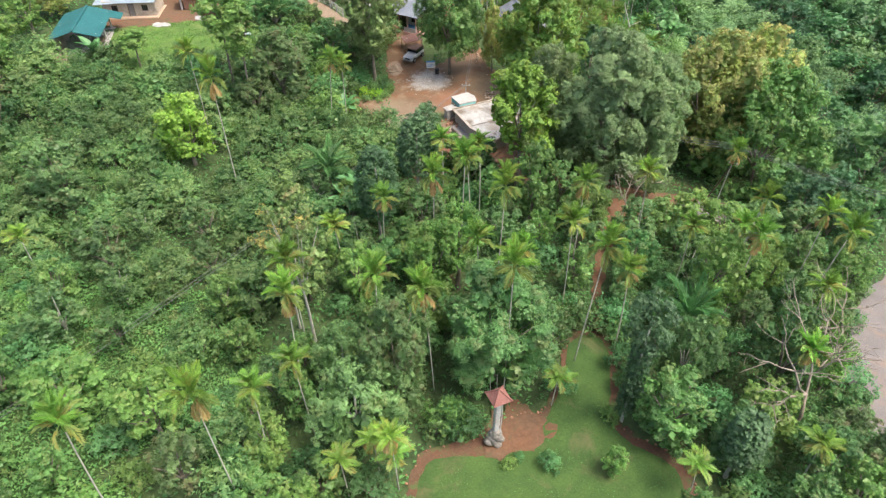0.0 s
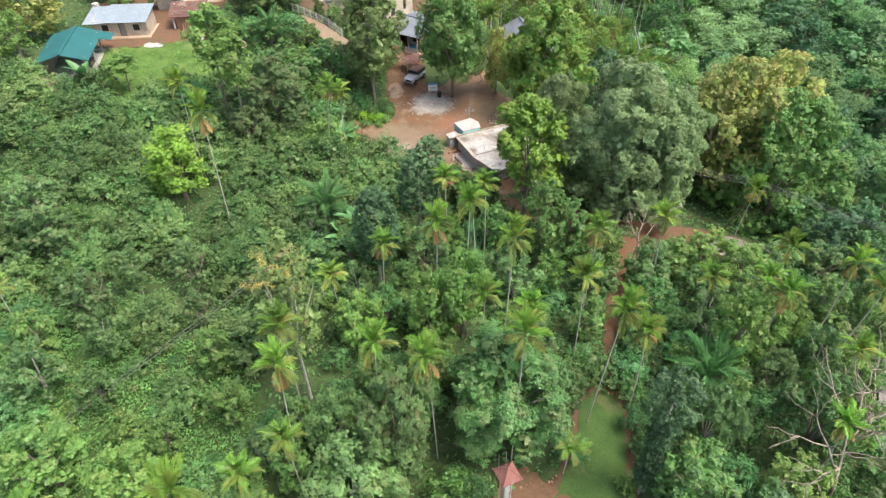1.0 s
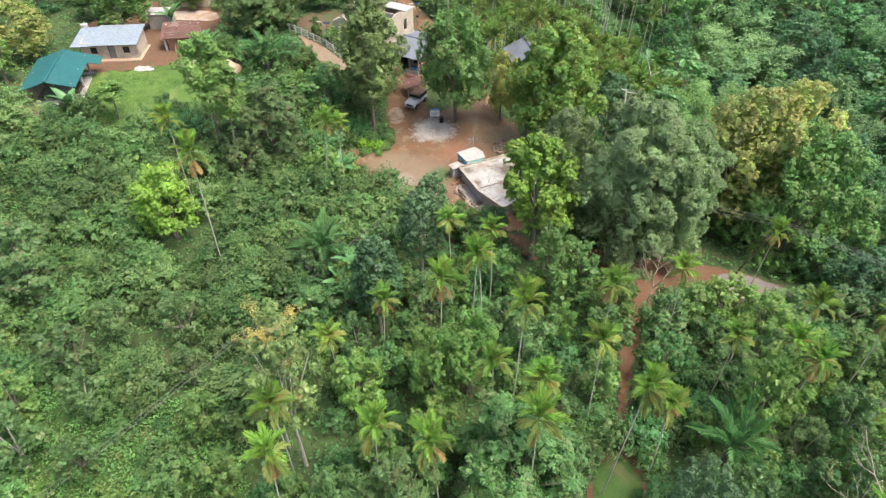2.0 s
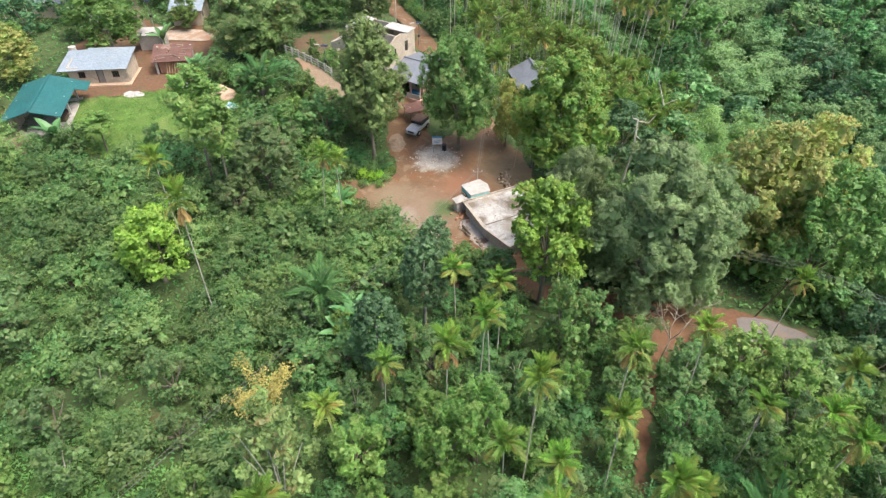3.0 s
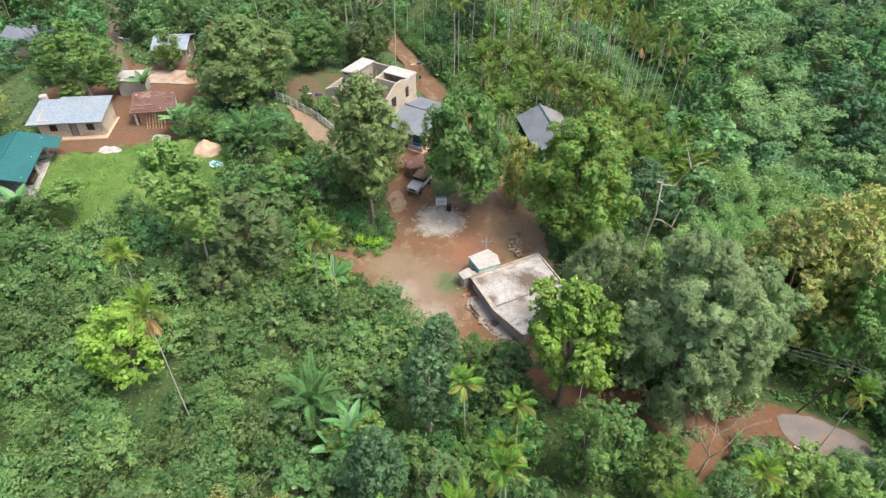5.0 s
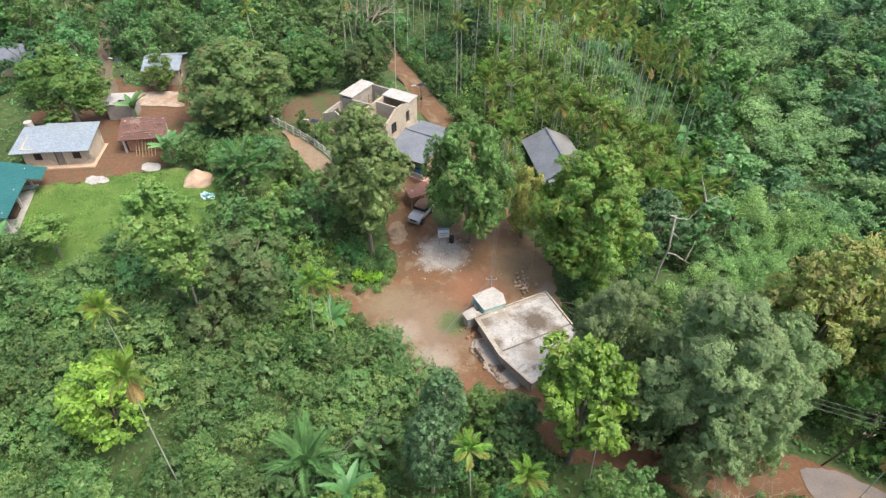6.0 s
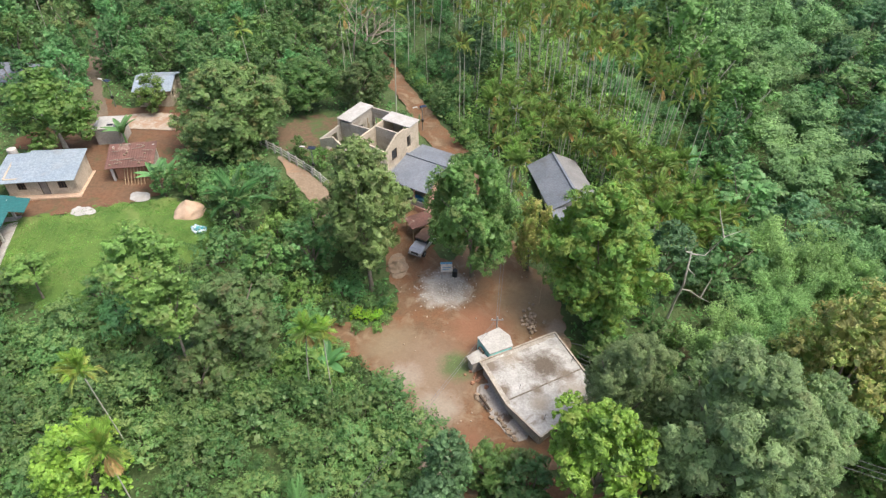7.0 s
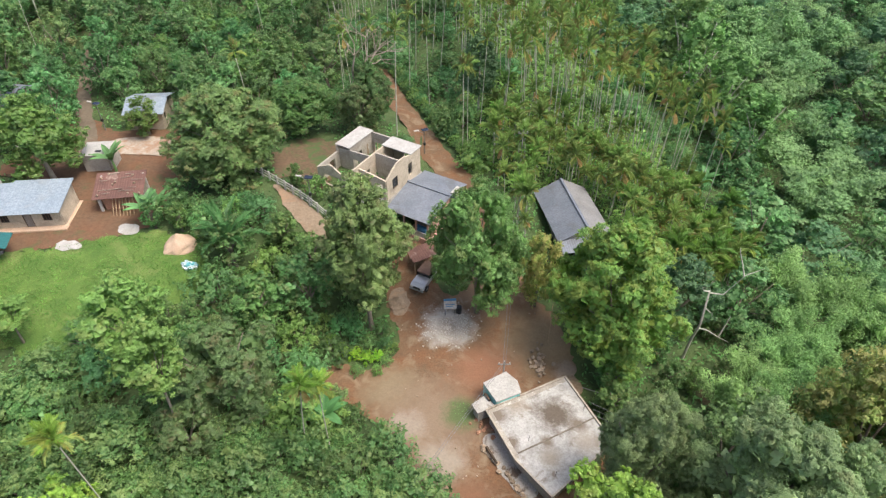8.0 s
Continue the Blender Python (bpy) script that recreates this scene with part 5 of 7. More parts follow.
log_pole("bamboo_pole", (8.0, 84.6, 0.3), (8.9, 88.6, 1.9), 0.05, WOOD, "long pale pole leaning over the yard edge")
log_pole("bamboo_pole", (5.4, 97.4, 1.8), (5.2, 93.8, 3.9), 0.06, WOOD, "leaning dry pole beside the road")
log_pole("timber_log", (1.2, 73.0, 0.1), (2.0, 71.4, 0.15), 0.14, DARK_WOOD, "dark timber log beside the gutter")
log_pole("timber_log", (10.6, 79.2, 0.2), (13.0, 76.0, 2.8), 0.05, STEEL, "thin steel pipe leaning behind the house")


# plants: one pattern of each kind, then copies of it
class Plant:
    """A kind of plant, of height 1 unit = tall metres and spread wide metres; put() stands one on the land."""

    def __init__(self, make, tall, wide):
        self.make, self.tall, self.wide, self.root = make, tall, wide, None

    def put(self, x, y, top=None, wide=None, height=None, turn=None, lean=0.0, label="", group="", hero=False):
        z = ground(x, y)
        h = height if height else max(1.0, top - z)
        k, w = h / self.tall, (wide or self.wide * h / self.tall) / self.wide
        turn = RND.uniform(0, 360) if turn is None else turn
        m = pose(x, y, z - 0.08, lean * RND.uniform(-1, 1), lean * RND.uniform(-1, 1), turn) @ Matrix.Diagonal((w, w, k, 1))
        if self.root is None:
            self.root, self.first = self.make(), Matrix.Diagonal((w, w, k, 1)).inverted()
            self.root.matrix_basis = m
            ob = self.root
        else:
            ob = copy_thing(self.root, m @ self.first)
        if hero:
            TAKEN.append((x, y, 0.95 * (wide or self.wide * h / self.tall)))
        return tagged(ob, label, "", group)


TAKEN = []
RND = random.Random(7)


def limbs(rng, height, fork, spread, radius, count, lean=0.3):
    """A tapered trunk that forks into limbs: verts and faces."""
    bend = rng.uniform(-lean, lean, 2)
    trunk = [(bend[0] * s * s, bend[1] * s * s, fork * s) for s in (0, 0.25, 0.5, 0.75, 1)]
    pieces = [tube(trunk, [radius * 1.35, radius, radius * 0.9, radius * 0.8, radius * 0.7], 7)]
    for k in range(count):
        a = math.tau * (k + rng.uniform(-0.3, 0.3)) / count
        out, up = spread * rng.uniform(0.5, 0.95), (height - fork) * rng.uniform(0.45, 0.95)
        base = Vector(trunk[-1]) - Vector((0, 0, rng.uniform(0, fork * 0.15)))
        tip = base + Vector((math.cos(a) * out, math.sin(a) * out, up))
        mid = base.lerp(tip, 0.5) + Vector((0, 0, up * 0.1)) + Vector(rng.normal(0, 0.12, 3)) * spread * 0.3
        pieces.append(tube([base, mid, tip], [radius * 0.5, radius * 0.32, radius * 0.1], 5))
    return joined(pieces)


def broadleaf(name, label, leaf, bark, seed, height, spread, low, count, leaves, size, slim=0.5, droop=0.3, trunk=0.22, tip=0.5, lump=(0.26, 0.42), core=0.5, twigs=7):
    """A tree with a crown of many leafy lumps, from low (share of the height) to the top; tip: how narrow the top is."""
    def make():
        rng = np.random.default_rng(seed)
        root = thing(name, Matrix(), label, "tree")
        heap = []
        r = spread / 2
        for k in range(count):
            u = (k + 0.5) / count
            z = low + (1 - low) * u
            full = math.sqrt(max(0.05, 1 - (abs(z - (low + (1 - low) * tip)) / ((1 - low) * (1 - tip if z > low + (1 - low) * tip else tip + 0.25))) ** 2))
            a = k * 2.39996 + rng.uniform(-0.5, 0.5)
            d = r * full * rng.uniform(0.35, 0.80)
            q = r * rng.uniform(*lump) * (0.75 + 0.35 * full)
            heap.append(((math.cos(a) * d, math.sin(a) * d, height * z - q * 0.75), q))
        v, f = limbs(rng, height * 0.9, height * max(0.18, low * 0.9), r * 0.8, trunk, 6)
        arrays("trunk", v, f, bark, root, smooth=True)
        v, f = lumps_of_leaves(bunches(heap, (0, 0, height * (low + 1) * 0.45), twigs, rng), int(leaves * 2.1), size * 0.82, rng, slim, droop, core, 26, heap)
        arrays("crown", v, f, leaf, root)
        return root
    return Plant(make, height, spread)


def bunches(heap, centre, count, rng):
    """Small bunches over the outer side of each large lump, of uneven size."""
    made = []
    for c, q in heap:
        away = np.array(c) - centre
        away = away / (np.linalg.norm(away) + 0.6)
        for _ in range(count):
            d = rng.normal(0, 1, 3) * 0.75 + away * 0.8 + [0, 0, 0.35]
            d /= np.linalg.norm(d)
            made.append((np.array(c) + d * q * rng.uniform(0.55, 0.85), q * rng.uniform(0.26, 0.46)))
    return made


def frond(rng, reach, rise, fall, leaflets, width, slim, gap=0.0):
    """One feather leaf that arches out along +x: verts and faces."""
    pts = [Vector((reach * s, 0, rise * math.sin(s * 1.9) - fall * s * s)) for s in np.linspace(0, 1, 7)]
    rib = tube(pts, [0.035, 0.03, 0.026, 0.02, 0.015, 0.01, 0.006], 4)
    verts, faces = list(rib[0]), list(rib[1])
    for k in range(leaflets):
        s = 0.16 + 0.84 * k / (leaflets - 1)
        p = Vector((reach * s, 0, rise * math.sin(s * 1.9) - fall * s * s))
        long = width * (0.45 + math.sin(min(1, s * 1.05) * math.pi) * 0.65) * rng.uniform(0.8, 1.15)
        for side in (-1, 1):
            tip = p + Vector((long * 0.85, side * long * 0.62, long * rng.uniform(-0.30, 0.12)))
            wide = Vector((slim, -side * slim * 0.5, 0))
            mid = p.lerp(tip, 0.4) + Vector((0, 0, slim * 1.4))
            n = len(verts)
            verts += [p, mid + wide, tip, mid - wide]
            faces += [(n, n + 1, n + 2), (n, n + 2, n + 3)]
    return verts, faces


def turned(piece, m):
    return [m @ Vector(v) for v in piece[0]], piece[1]


def areca(seed, dead, label, height=11.0, green=12, old=5, leaflets=19, slim=0.042, bark=None, leaf="palm", name="areca_palm"):
    """A thin ringed stem with upright green fronds, a skirt of yellowing ones, and perhaps dry ones below."""
    def make():
        rng = np.random.default_rng(seed)
        root = thing(name, Matrix(), label, "palm tree")
        bend = rng.uniform(-0.5, 0.5, 2)
        way = lambda s: Vector((bend[0] * s * s, bend[1] * s * s, height * s))
        v, f = tube([way(s) for s in np.linspace(0, 0.89, 9)], list(np.linspace(0.062, 0.042, 9)), 6)
        arrays("trunk", v, f, bark or PALE_BARK, root, smooth=True)
        v, f = tube([way(0.885), way(0.91), way(0.95), way(0.965)], [0.06, 0.10, 0.08, 0.04], 6)
        arrays("crownshaft", v, f, LEAF["palm"], root, "smooth green crownshaft", smooth=True)

        def whorl(count, first, last, base, fall, reach):
            pieces = []
            for k in range(count):
                up = first + (last - first) * (k / max(1, count - 1)) + rng.uniform(-7, 7)
                piece = frond(rng, reach * rng.uniform(0.85, 1.1), 0.35, fall * rng.uniform(0.7, 1.2), leaflets, 0.50, slim)
                pieces.append(turned(piece, Matrix.Translation(way(base)) @ pose(0, 0, 0, 0, 0, k * 137.5 + rng.uniform(-15, 15)) @ pose(0, 0, 0, rng.uniform(-35, 35), -up, 0)))
            return joined(pieces)

        v, f = whorl(green, 84, 16, 0.955, 0.6, 1.6)
        arrays("crown", v, f, LEAF[leaf], root)
        v, f = whorl(old, 8, -30, 0.94, 0.7, 1.45)
        arrays("old_frond", v, f, LEAF["palm_old"], root, "drooping yellowing fronds")
        if dead:
            v, f = whorl(dead, -60, -84, 0.92, 0.1, 1.25)
            arrays("dry_frond", v, f, LEAF["dead"], root, "hanging dry tan fronds")
        return root
    return Plant(make, height, 4.0)


def banana(seed, label, leaves=9, reach=2.3, height=3.4):
    def make():
        rng = np.random.default_rng(seed)
        root = thing("banana_plant", Matrix(), label, "banana plant")
        v, f = tube([(0, 0, 0), (0.03, 0.02, height * 0.3), (0, 0, height * 0.62)], [0.17, 0.14, 0.09], 7)
        arrays("stem", v, f, LEAF["banana"], root, smooth=True)
        pieces = []
        for k in range(leaves):
            verts, faces = [], []
            up, a = rng.uniform(35, 75), k * 137.5 + rng.uniform(-20, 20)
            n = 8
            for i in range(n):
                s = i / (n - 1)
                w = 0.36 * math.sin(math.pi * min(1, 0.12 + s * 0.86)) ** 0.7 if i < n - 1 else 0.02
                x, z = reach * s, -0.75 * reach * s * s * 0.6
                verts += [Vector((x, -w, z + 0.10)), Vector((x, 0, z)), Vector((x, w, z + 0.10))]
            for i in range(n - 1):
                b = i * 3
                faces += [(b, b + 3, b + 4, b + 1), (b + 1, b + 4, b + 5, b + 2)]
            pieces.append(turned((verts, faces), Matrix.Translation((0, 0, height * 0.6)) @ pose(0, 0, 0, 0, 0, a) @ pose(0, 0, 0, 0, -up, 0)))
        v, f = joined(pieces)
        arrays("crown", v, f, LEAF["banana"], root)
        return root
    return Plant(make, height, reach * 1.9)


def feather_palm(seed, label, height=5.0, fronds=13, reach=3.6):
    def make():
        rng = np.random.default_rng(seed)
        root = thing("feather_palm", Matrix(), label, "palm tree")
        v, f = tube([(0, 0, 0), (0.05, 0, height * 0.4), (0, 0, height * 0.6)], [0.28, 0.22, 0.16], 8)
        arrays("trunk", v, f, BARK, root, smooth=True)
        pieces = []
        for k in range(fronds):
            piece = frond(rng, reach * rng.uniform(0.8, 1.1), 0.7, 1.3, 26, 0.75, 0.07)
            pieces.append(turned(piece, Matrix.Translation((0, 0, height * 0.6)) @ pose(0, 0, 0, 0, 0, k * 137.5) @ pose(0, 0, 0, rng.uniform(-20, 20), -(70 - 62 * k / fronds), 0)))
        v, f = joined(pieces)
        arrays("crown", v, f, LEAF["banana"], root)
        return root
    return Plant(make, height, reach * 1.7)


def bamboo(seed, label, canes=28, tufts=16, blades=58, size=0.21, leaf="bamboo"):
    def make():
        rng = np.random.default_rng(seed)
        root = thing("bamboo_clump", Matrix(), label, "bamboo")
        stems, at, out = [], [], []
        for k in range(canes):
            a, r = rng.uniform(0, math.tau), rng.uniform(0.1, 0.9)
            far, tall = rng.uniform(1.2, 3.6), rng.uniform(7.5, 10)
            p = [Vector((math.cos(a) * (r + far * s ** 2.6), math.sin(a) * (r + far * s ** 2.6), tall * s - 1.6 * s ** 5)) for s in (0, 0.3, 0.55, 0.78, 1)]
            stems.append(tube(p, [0.05, 0.045, 0.038, 0.026, 0.01], 4))
            for _ in range(tufts):
                s = rng.uniform(0.35, 1.03)
                c = np.array((math.cos(a) * (r + far * s ** 2.6), math.sin(a) * (r + far * s ** 2.6), tall * s - 1.6 * s ** 5)) + rng.normal(0, 0.35, 3)
                d = rng.normal(0, 1, (blades, 3))
                d /= np.linalg.norm(d, axis=1, keepdims=True)
                at.append(c + d * [0.66, 0.66, 0.46] * rng.uniform(0.5, 1.0, (blades, 1)))
                out.append(d * 0.6 + [0, 0, 0.9])
        v, f = joined(stems)
        tagged(arrays("stem", v, f, LEAF[leaf], root, "slim green canes", smooth=True), kind="stuff")
        v, f = cards(np.concatenate(at), np.concatenate(out), size, rng, 0.42, 0.3, 0.8)
        arrays("crown", v, f, LEAF[leaf], root)
        return root
    return Plant(make, 10.0, 8.5)


def bare_tree(seed, label, height=9.0, spread=5.0, wood=None):
    def make():
        rng = np.random.default_rng(seed)
        root = thing("bare_tree", Matrix(), label, "dead tree")
        pieces = []

        def grow(p, d, long, r, depth):
            q = p + d * long
            mid = p.lerp(q, 0.5) + Vector(rng.normal(0, 0.06, 3)) * long
            pieces.append(tube([p, mid, q], [r, r * 0.8, r * 0.62], 5))
            if depth:
                for _ in range(3 if depth > 1 else 2):
                    e = (d + Vector(rng.normal(0, 0.55, 3)) + Vector((0, 0, 0.1))).normalized()
                    grow(q, e, long * rng.uniform(0.55, 0.8), r * 0.58, depth - 1)

        grow(Vector((0, 0, 0)), Vector((0.12, 0.05, 1)).normalized(), height * 0.4, 0.16, 4)
        v, f = joined(pieces)
        arrays("trunk", v, f, wood or DEAD_WOOD, root, smooth=True)
        return root
    return Plant(make, height, spread)


def bent_tree():
    """A dead trunk that bends over at the top, with a few crooked branches."""
    z = ground(22.4, 85.0)
    root = thing("bare_tree", pose(22.4, 85.0, z - 0.1), "leafless whitish dead tree with a bent trunk", "dead tree")
    trunk = tube([(0, 0, 0), (0.2, 0.1, 2.6), (0.5, 0, 5.2), (0.3, 0.2, 9.6)], [0.16, 0.14, 0.12, 0.08], 7)
    arms = [tube(p, [0.085, 0.065, 0.045, 0.015], 5) for p in (
        [(0.3, 0.2, 9.3), (1.8, 0.3, 9.0), (3.1, 0.2, 11.6), (4.7, 0.4, 12.2)],
        [(0.45, 0, 4.6), (1.3, -0.2, 4.5), (2.6, -0.3, 3.6), (3.8, -0.5, 3.0)],
        [(3.0, 0.2, 11.4), (2.6, 0.5, 12.6), (2.0, 0.6, 14.0), (1.9, 0.7, 14.6)],
        [(2.6, -0.3, 3.6), (2.8, -0.2, 4.6), (3.2, 0.1, 5.6), (3.3, 0.2, 6.2)],
        [(0.3, 0.2, 9.5), (-0.3, 0.1, 9.7), (-0.5, 0, 10.0), (-0.6, 0, 10.3)],
        [(0.4, 0.1, 7.4), (0.9, -0.1, 7.0), (1.2, -0.1, 6.8), (1.3, -0.1, 6.2)])]
    v, f = joined([trunk] + arms)
    arrays("trunk", v, f, PALE_BARK, root, smooth=True)
    return root


def cone_vine(seed, label, height=9.0, spread=3.6, leaf="vine", shape=1.0):
    """A trunk wrapped in climbing vine, widest low down and pointed on top."""
    def make():
        rng = np.random.default_rng(seed)
        root = thing("vine_covered_tree", Matrix(), label, "tree")
        heap = []
        for k in range(64):
            u = (k + 0.5) / 64
            z = 0.34 + 0.63 * u
            if shape == 0:
                z = 0.12 + 0.86 * u
            club = 0.42 if u < 0.62 else 0.42 + 0.58 * math.sin(math.pi * min(1.0, (u - 0.62) / 0.38 * 0.85 + 0.08))
            full = club if shape == 0 else math.sqrt(max(0.02, 1 - ((u - 0.34) / (0.70 if u > 0.34 else 0.46)) ** 2)) * shape + (1 - shape) * 0.55
            a, q = k * 2.39996, spread * (0.10 + 0.06 * full)
            d = max(0, spread / 2 * full - q * 0.7)
            heap.append(((math.cos(a) * d, math.sin(a) * d, height * z), q))
        v, f = tube([(0, 0, 0), (0.05, 0, height * 0.3), (0, 0, height * 0.8)], [0.16, 0.13, 0.06], 6)
        arrays("trunk", v, f, PALE_BARK, root, smooth=True)
        v, f = lumps_of_leaves(heap, 11000, 0.14, rng, 0.7, 0.9, 0.8)
        arrays("crown", v, f, LEAF[leaf], root)
        return root
    return Plant(make, height, spread)


def shrub(name, label, leaf, seed, height, spread, count, leaves, size, category="shrub", slim=0.5):
    def make():
        rng = np.random.default_rng(seed)
        root = thing(name, Matrix(), label, category)
        heap = []
        for k in range(count):
            a, u = k * 2.39996, math.sqrt((k + 0.5) / count)
            q = spread * rng.uniform(0.15, 0.24)
            heap.append(((math.cos(a) * u * spread * 0.36, math.sin(a) * u * spread * 0.36, height * (0.92 - 0.5 * u * u) * rng.uniform(0.8, 1.05) - q * 0.6), q))
        pieces = []
        for c, _ in heap[::3]:
            pieces.append(tube([(c[0] * 0.15, c[1] * 0.15, 0), (c[0] * 0.6, c[1] * 0.6, c[2] * 0.55), c], [0.05, 0.035, 0.015], 4))
        v, f = joined(pieces)
        arrays("stem", v, f, BARK, root, smooth=True)
        v, f = lumps_of_leaves(heap, leaves, size, rng, slim, 0.2, 0.6, 9)
        # single shoots that stand out of the top
        at, out = [], []
        for c, q in heap:
            for _ in range(3):
                d = np.array([rng.normal(0, 0.6), rng.normal(0, 0.6), 1.0])
                for s in np.linspace(0.7, rng.uniform(1.4, 1.9), 8):
                    at.append(np.array(c) + d / np.linalg.norm(d) * q * s + rng.normal(0, 0.07, 3))
                    out.append(d + rng.normal(0, 0.7, 3))
        w, g = cards(np.array(at), np.array(out), size * 1.1, rng, slim, 0.3, 0.2)
        arrays("crown", np.concatenate([v, w]), np.concatenate([f, g + len(v)]), LEAF[leaf], root)
        return root
    return Plant(make, height, spread)


MANGO = broadleaf("mango_tree", "broad dark green mango tree with dense leafy crown", LEAF["mango"], BARK, 11, 12, 9, 0.30, 40, 34000, 0.19, 0.56)
MANGO_B = broadleaf("mango_tree", "dense green tree with rounded leafy masses", LEAF["dark"], BARK, 12, 12, 9, 0.40, 42, 32000, 0.19, 0.56)
JACK = broadleaf("jackfruit_tree", "tall green tree with thick narrow crown", LEAF["jack"], BARK, 13, 16, 7.5, 0.38, 44, 29000, 0.19, 0.56)
LIGHT = broadleaf("leafy_tree", "light green tree with loose leafy crown", LEAF["light"], PALE_BARK, 14, 10, 6.5, 0.32, 28, 17000, 0.17, 0.56)
YELLOW = broadleaf("leafy_tree", "green tree with fresh yellow-green leaf tips", LEAF["yellow"], BARK, 15, 13, 7, 0.50, 30, 13000, 0.25, 0.6)
ROUND = broadleaf("leafy_tree", "rounded bright green tree above the coffee", LEAF["yellow"], BARK, 38, 9, 7, 0.34, 28, 11000, 0.22, 0.6)
GREY = broadleaf("grey_green_tree", "grey-green tree with fine dusty leaves", LEAF["grey"], PALE_BARK, 16, 8.5, 6.5, 0.40, 30, 16000, 0.15, 0.5, twigs=6)
FEATHERY = broadleaf("large_feathery_tree", "very large grey-green tree with fine feathery foliage", LEAF["feathery"], BARK, 17, 18, 13, 0.20, 70, 60000, 0.24, 0.36, 1.4, 0.4, 0.40, (0.18, 0.30), 0.6, 6)
OLIVE = broadleaf("olive_green_tree", "olive-green tree with sparse brownish crown", LEAF["olive"], BARK, 18, 11, 7.5, 0.30, 30, 17000, 0.165, 0.5, twigs=6)
GOLD = broadleaf("flowering_tree", "green tree with golden yellow flowering top", LEAF["gold"], BARK, 19, 14, 10, 0.34, 38, 16000, 0.26, 0.55)
SPARSE = broadleaf("slender_tree", "tall slender tree with thin yellow-green crown", LEAF["old_mango"], PALE_BARK, 20, 15, 5.5, 0.42, 26, 4800, 0.2, trunk=0.13, lump=(0.2, 0.34))
SMALL = broadleaf("small_tree", "small green tree with rounded crown", LEAF["dark"], BARK, 21, 8, 5, 0.30, 20, 8200, 0.165, 0.56, lump=(0.28, 0.44), core=0.55, twigs=6)
SMALL_B = broadleaf("small_tree", "small yellowish green tree with rounded crown", LEAF["light"], BARK, 22, 8, 5, 0.30, 20, 8200, 0.165, 0.56, lump=(0.28, 0.44), core=0.55, twigs=6)
SMALL_C = broadleaf("small_tree", "small tree with mixed green crown", LEAF["mango"], BARK, 26, 8, 5, 0.30, 20, 8200, 0.165, 0.56, lump=(0.28, 0.44), core=0.55, twigs=6)
SMALL_D = broadleaf("small_tree", "small olive-green tree with rounded crown", LEAF["olive"], BARK, 27, 8, 5, 0.30, 18, 7600, 0.16, 0.5, lump=(0.26, 0.40), core=0.55, twigs=6)
FOREST = broadleaf("forest_tree", "dark green forest tree with lumpy crown", LEAF["forest"], BARK, 23, 12, 9, 0.2, 20, 4600, 0.3, 0.56, tip=0.5, lump=(0.3, 0.46), twigs=6)
FOREST_B = broadleaf("forest_tree", "green forest tree with soft rounded crown", LEAF["forest"], BARK, 24, 12, 8, 0.22, 18, 4400, 0.29, 0.56, twigs=6)
FOREST_C = broadleaf("forest_tree", "pale green forest tree with loose crown", LEAF["bamboo"], PALE_BARK, 25, 13, 8, 0.16, 24, 5200, 0.29, 0.5, 0.8, twigs=6)
FOREST_D = broadleaf("forest_tree", "grey-green forest tree with fine crown", LEAF["grey"], BARK, 28, 12, 8, 0.22, 20, 4600, 0.28, 0.5, twigs=6)
FOREST_E = broadleaf("forest_tree", "deep green forest tree with heavy rounded crown", LEAF["valley"], BARK, 33, 12, 9, 0.10, 22, 4800, 0.3, 0.56, tip=0.45, lump=(0.28, 0.44), twigs=6)
SMALL_E = broadleaf("small_tree", "small grey-green tree with fine leaves", LEAF["grey"], PALE_BARK, 29, 8, 5, 0.30, 20, 8200, 0.145, 0.5, lump=(0.28, 0.44), core=0.55, twigs=6)
OLD_MANGO = broadleaf("mango_tree", "huge old mango tree with brownish green crown", LEAF["old_mango"], BARK, 30, 12, 12, 0.22, 60, 44000, 0.22, 0.56, lump=(0.2, 0.34))
LIGHT_TOP = broadleaf("leafy_tree", "tall pale-trunked tree with small light green crown on top", LEAF["light"], BARK, 31, 15, 5, 0.66, 22, 9000, 0.18, 0.56, trunk=0.12)
TALL_YELLOW = broadleaf("leafy_tree", "large green tree with yellow-green sunlit leaves", LEAF["sunny"], BARK, 32, 16, 11, 0.30, 70, 44000, 0.21, 0.56, lump=(0.2, 0.34))
BIG = broadleaf("large_leafy_tree", "very broad green tree with heavy rounded leafy masses", LEAF["dark"], BARK, 39, 13, 16, 0.14, 60, 40000, 0.26, 0.56, tip=0.3, lump=(0.16, 0.28))
ARECA = [areca(31, 0, "slender areca palm with pale ringed trunk and feathery crown"), areca(32, 4, "slender areca palm with dry tan fronds hanging below the crown"),
         areca(33, 0, "slender areca palm with pale trunk and yellowing lower fronds", 11.0, 12, 6), areca(34, 3, "areca palm with a few dry hanging fronds", 9.5, 11, 5)]
ARECA_FAR = [areca(35, 0, "slender areca palm in a dense plantation", 11.0, 7, 3, 12, 0.075, DULL_BARK, "palm_far"), areca(36, 1, "areca palm with dry fronds in a dense plantation", 10.0, 7, 3, 12, 0.075, DULL_BARK, "palm_far"), areca(37, 0, "areca palm with yellowing fronds in a dense plantation", 10.5, 7, 4, 12, 0.075, DULL_BARK, "palm_far")]
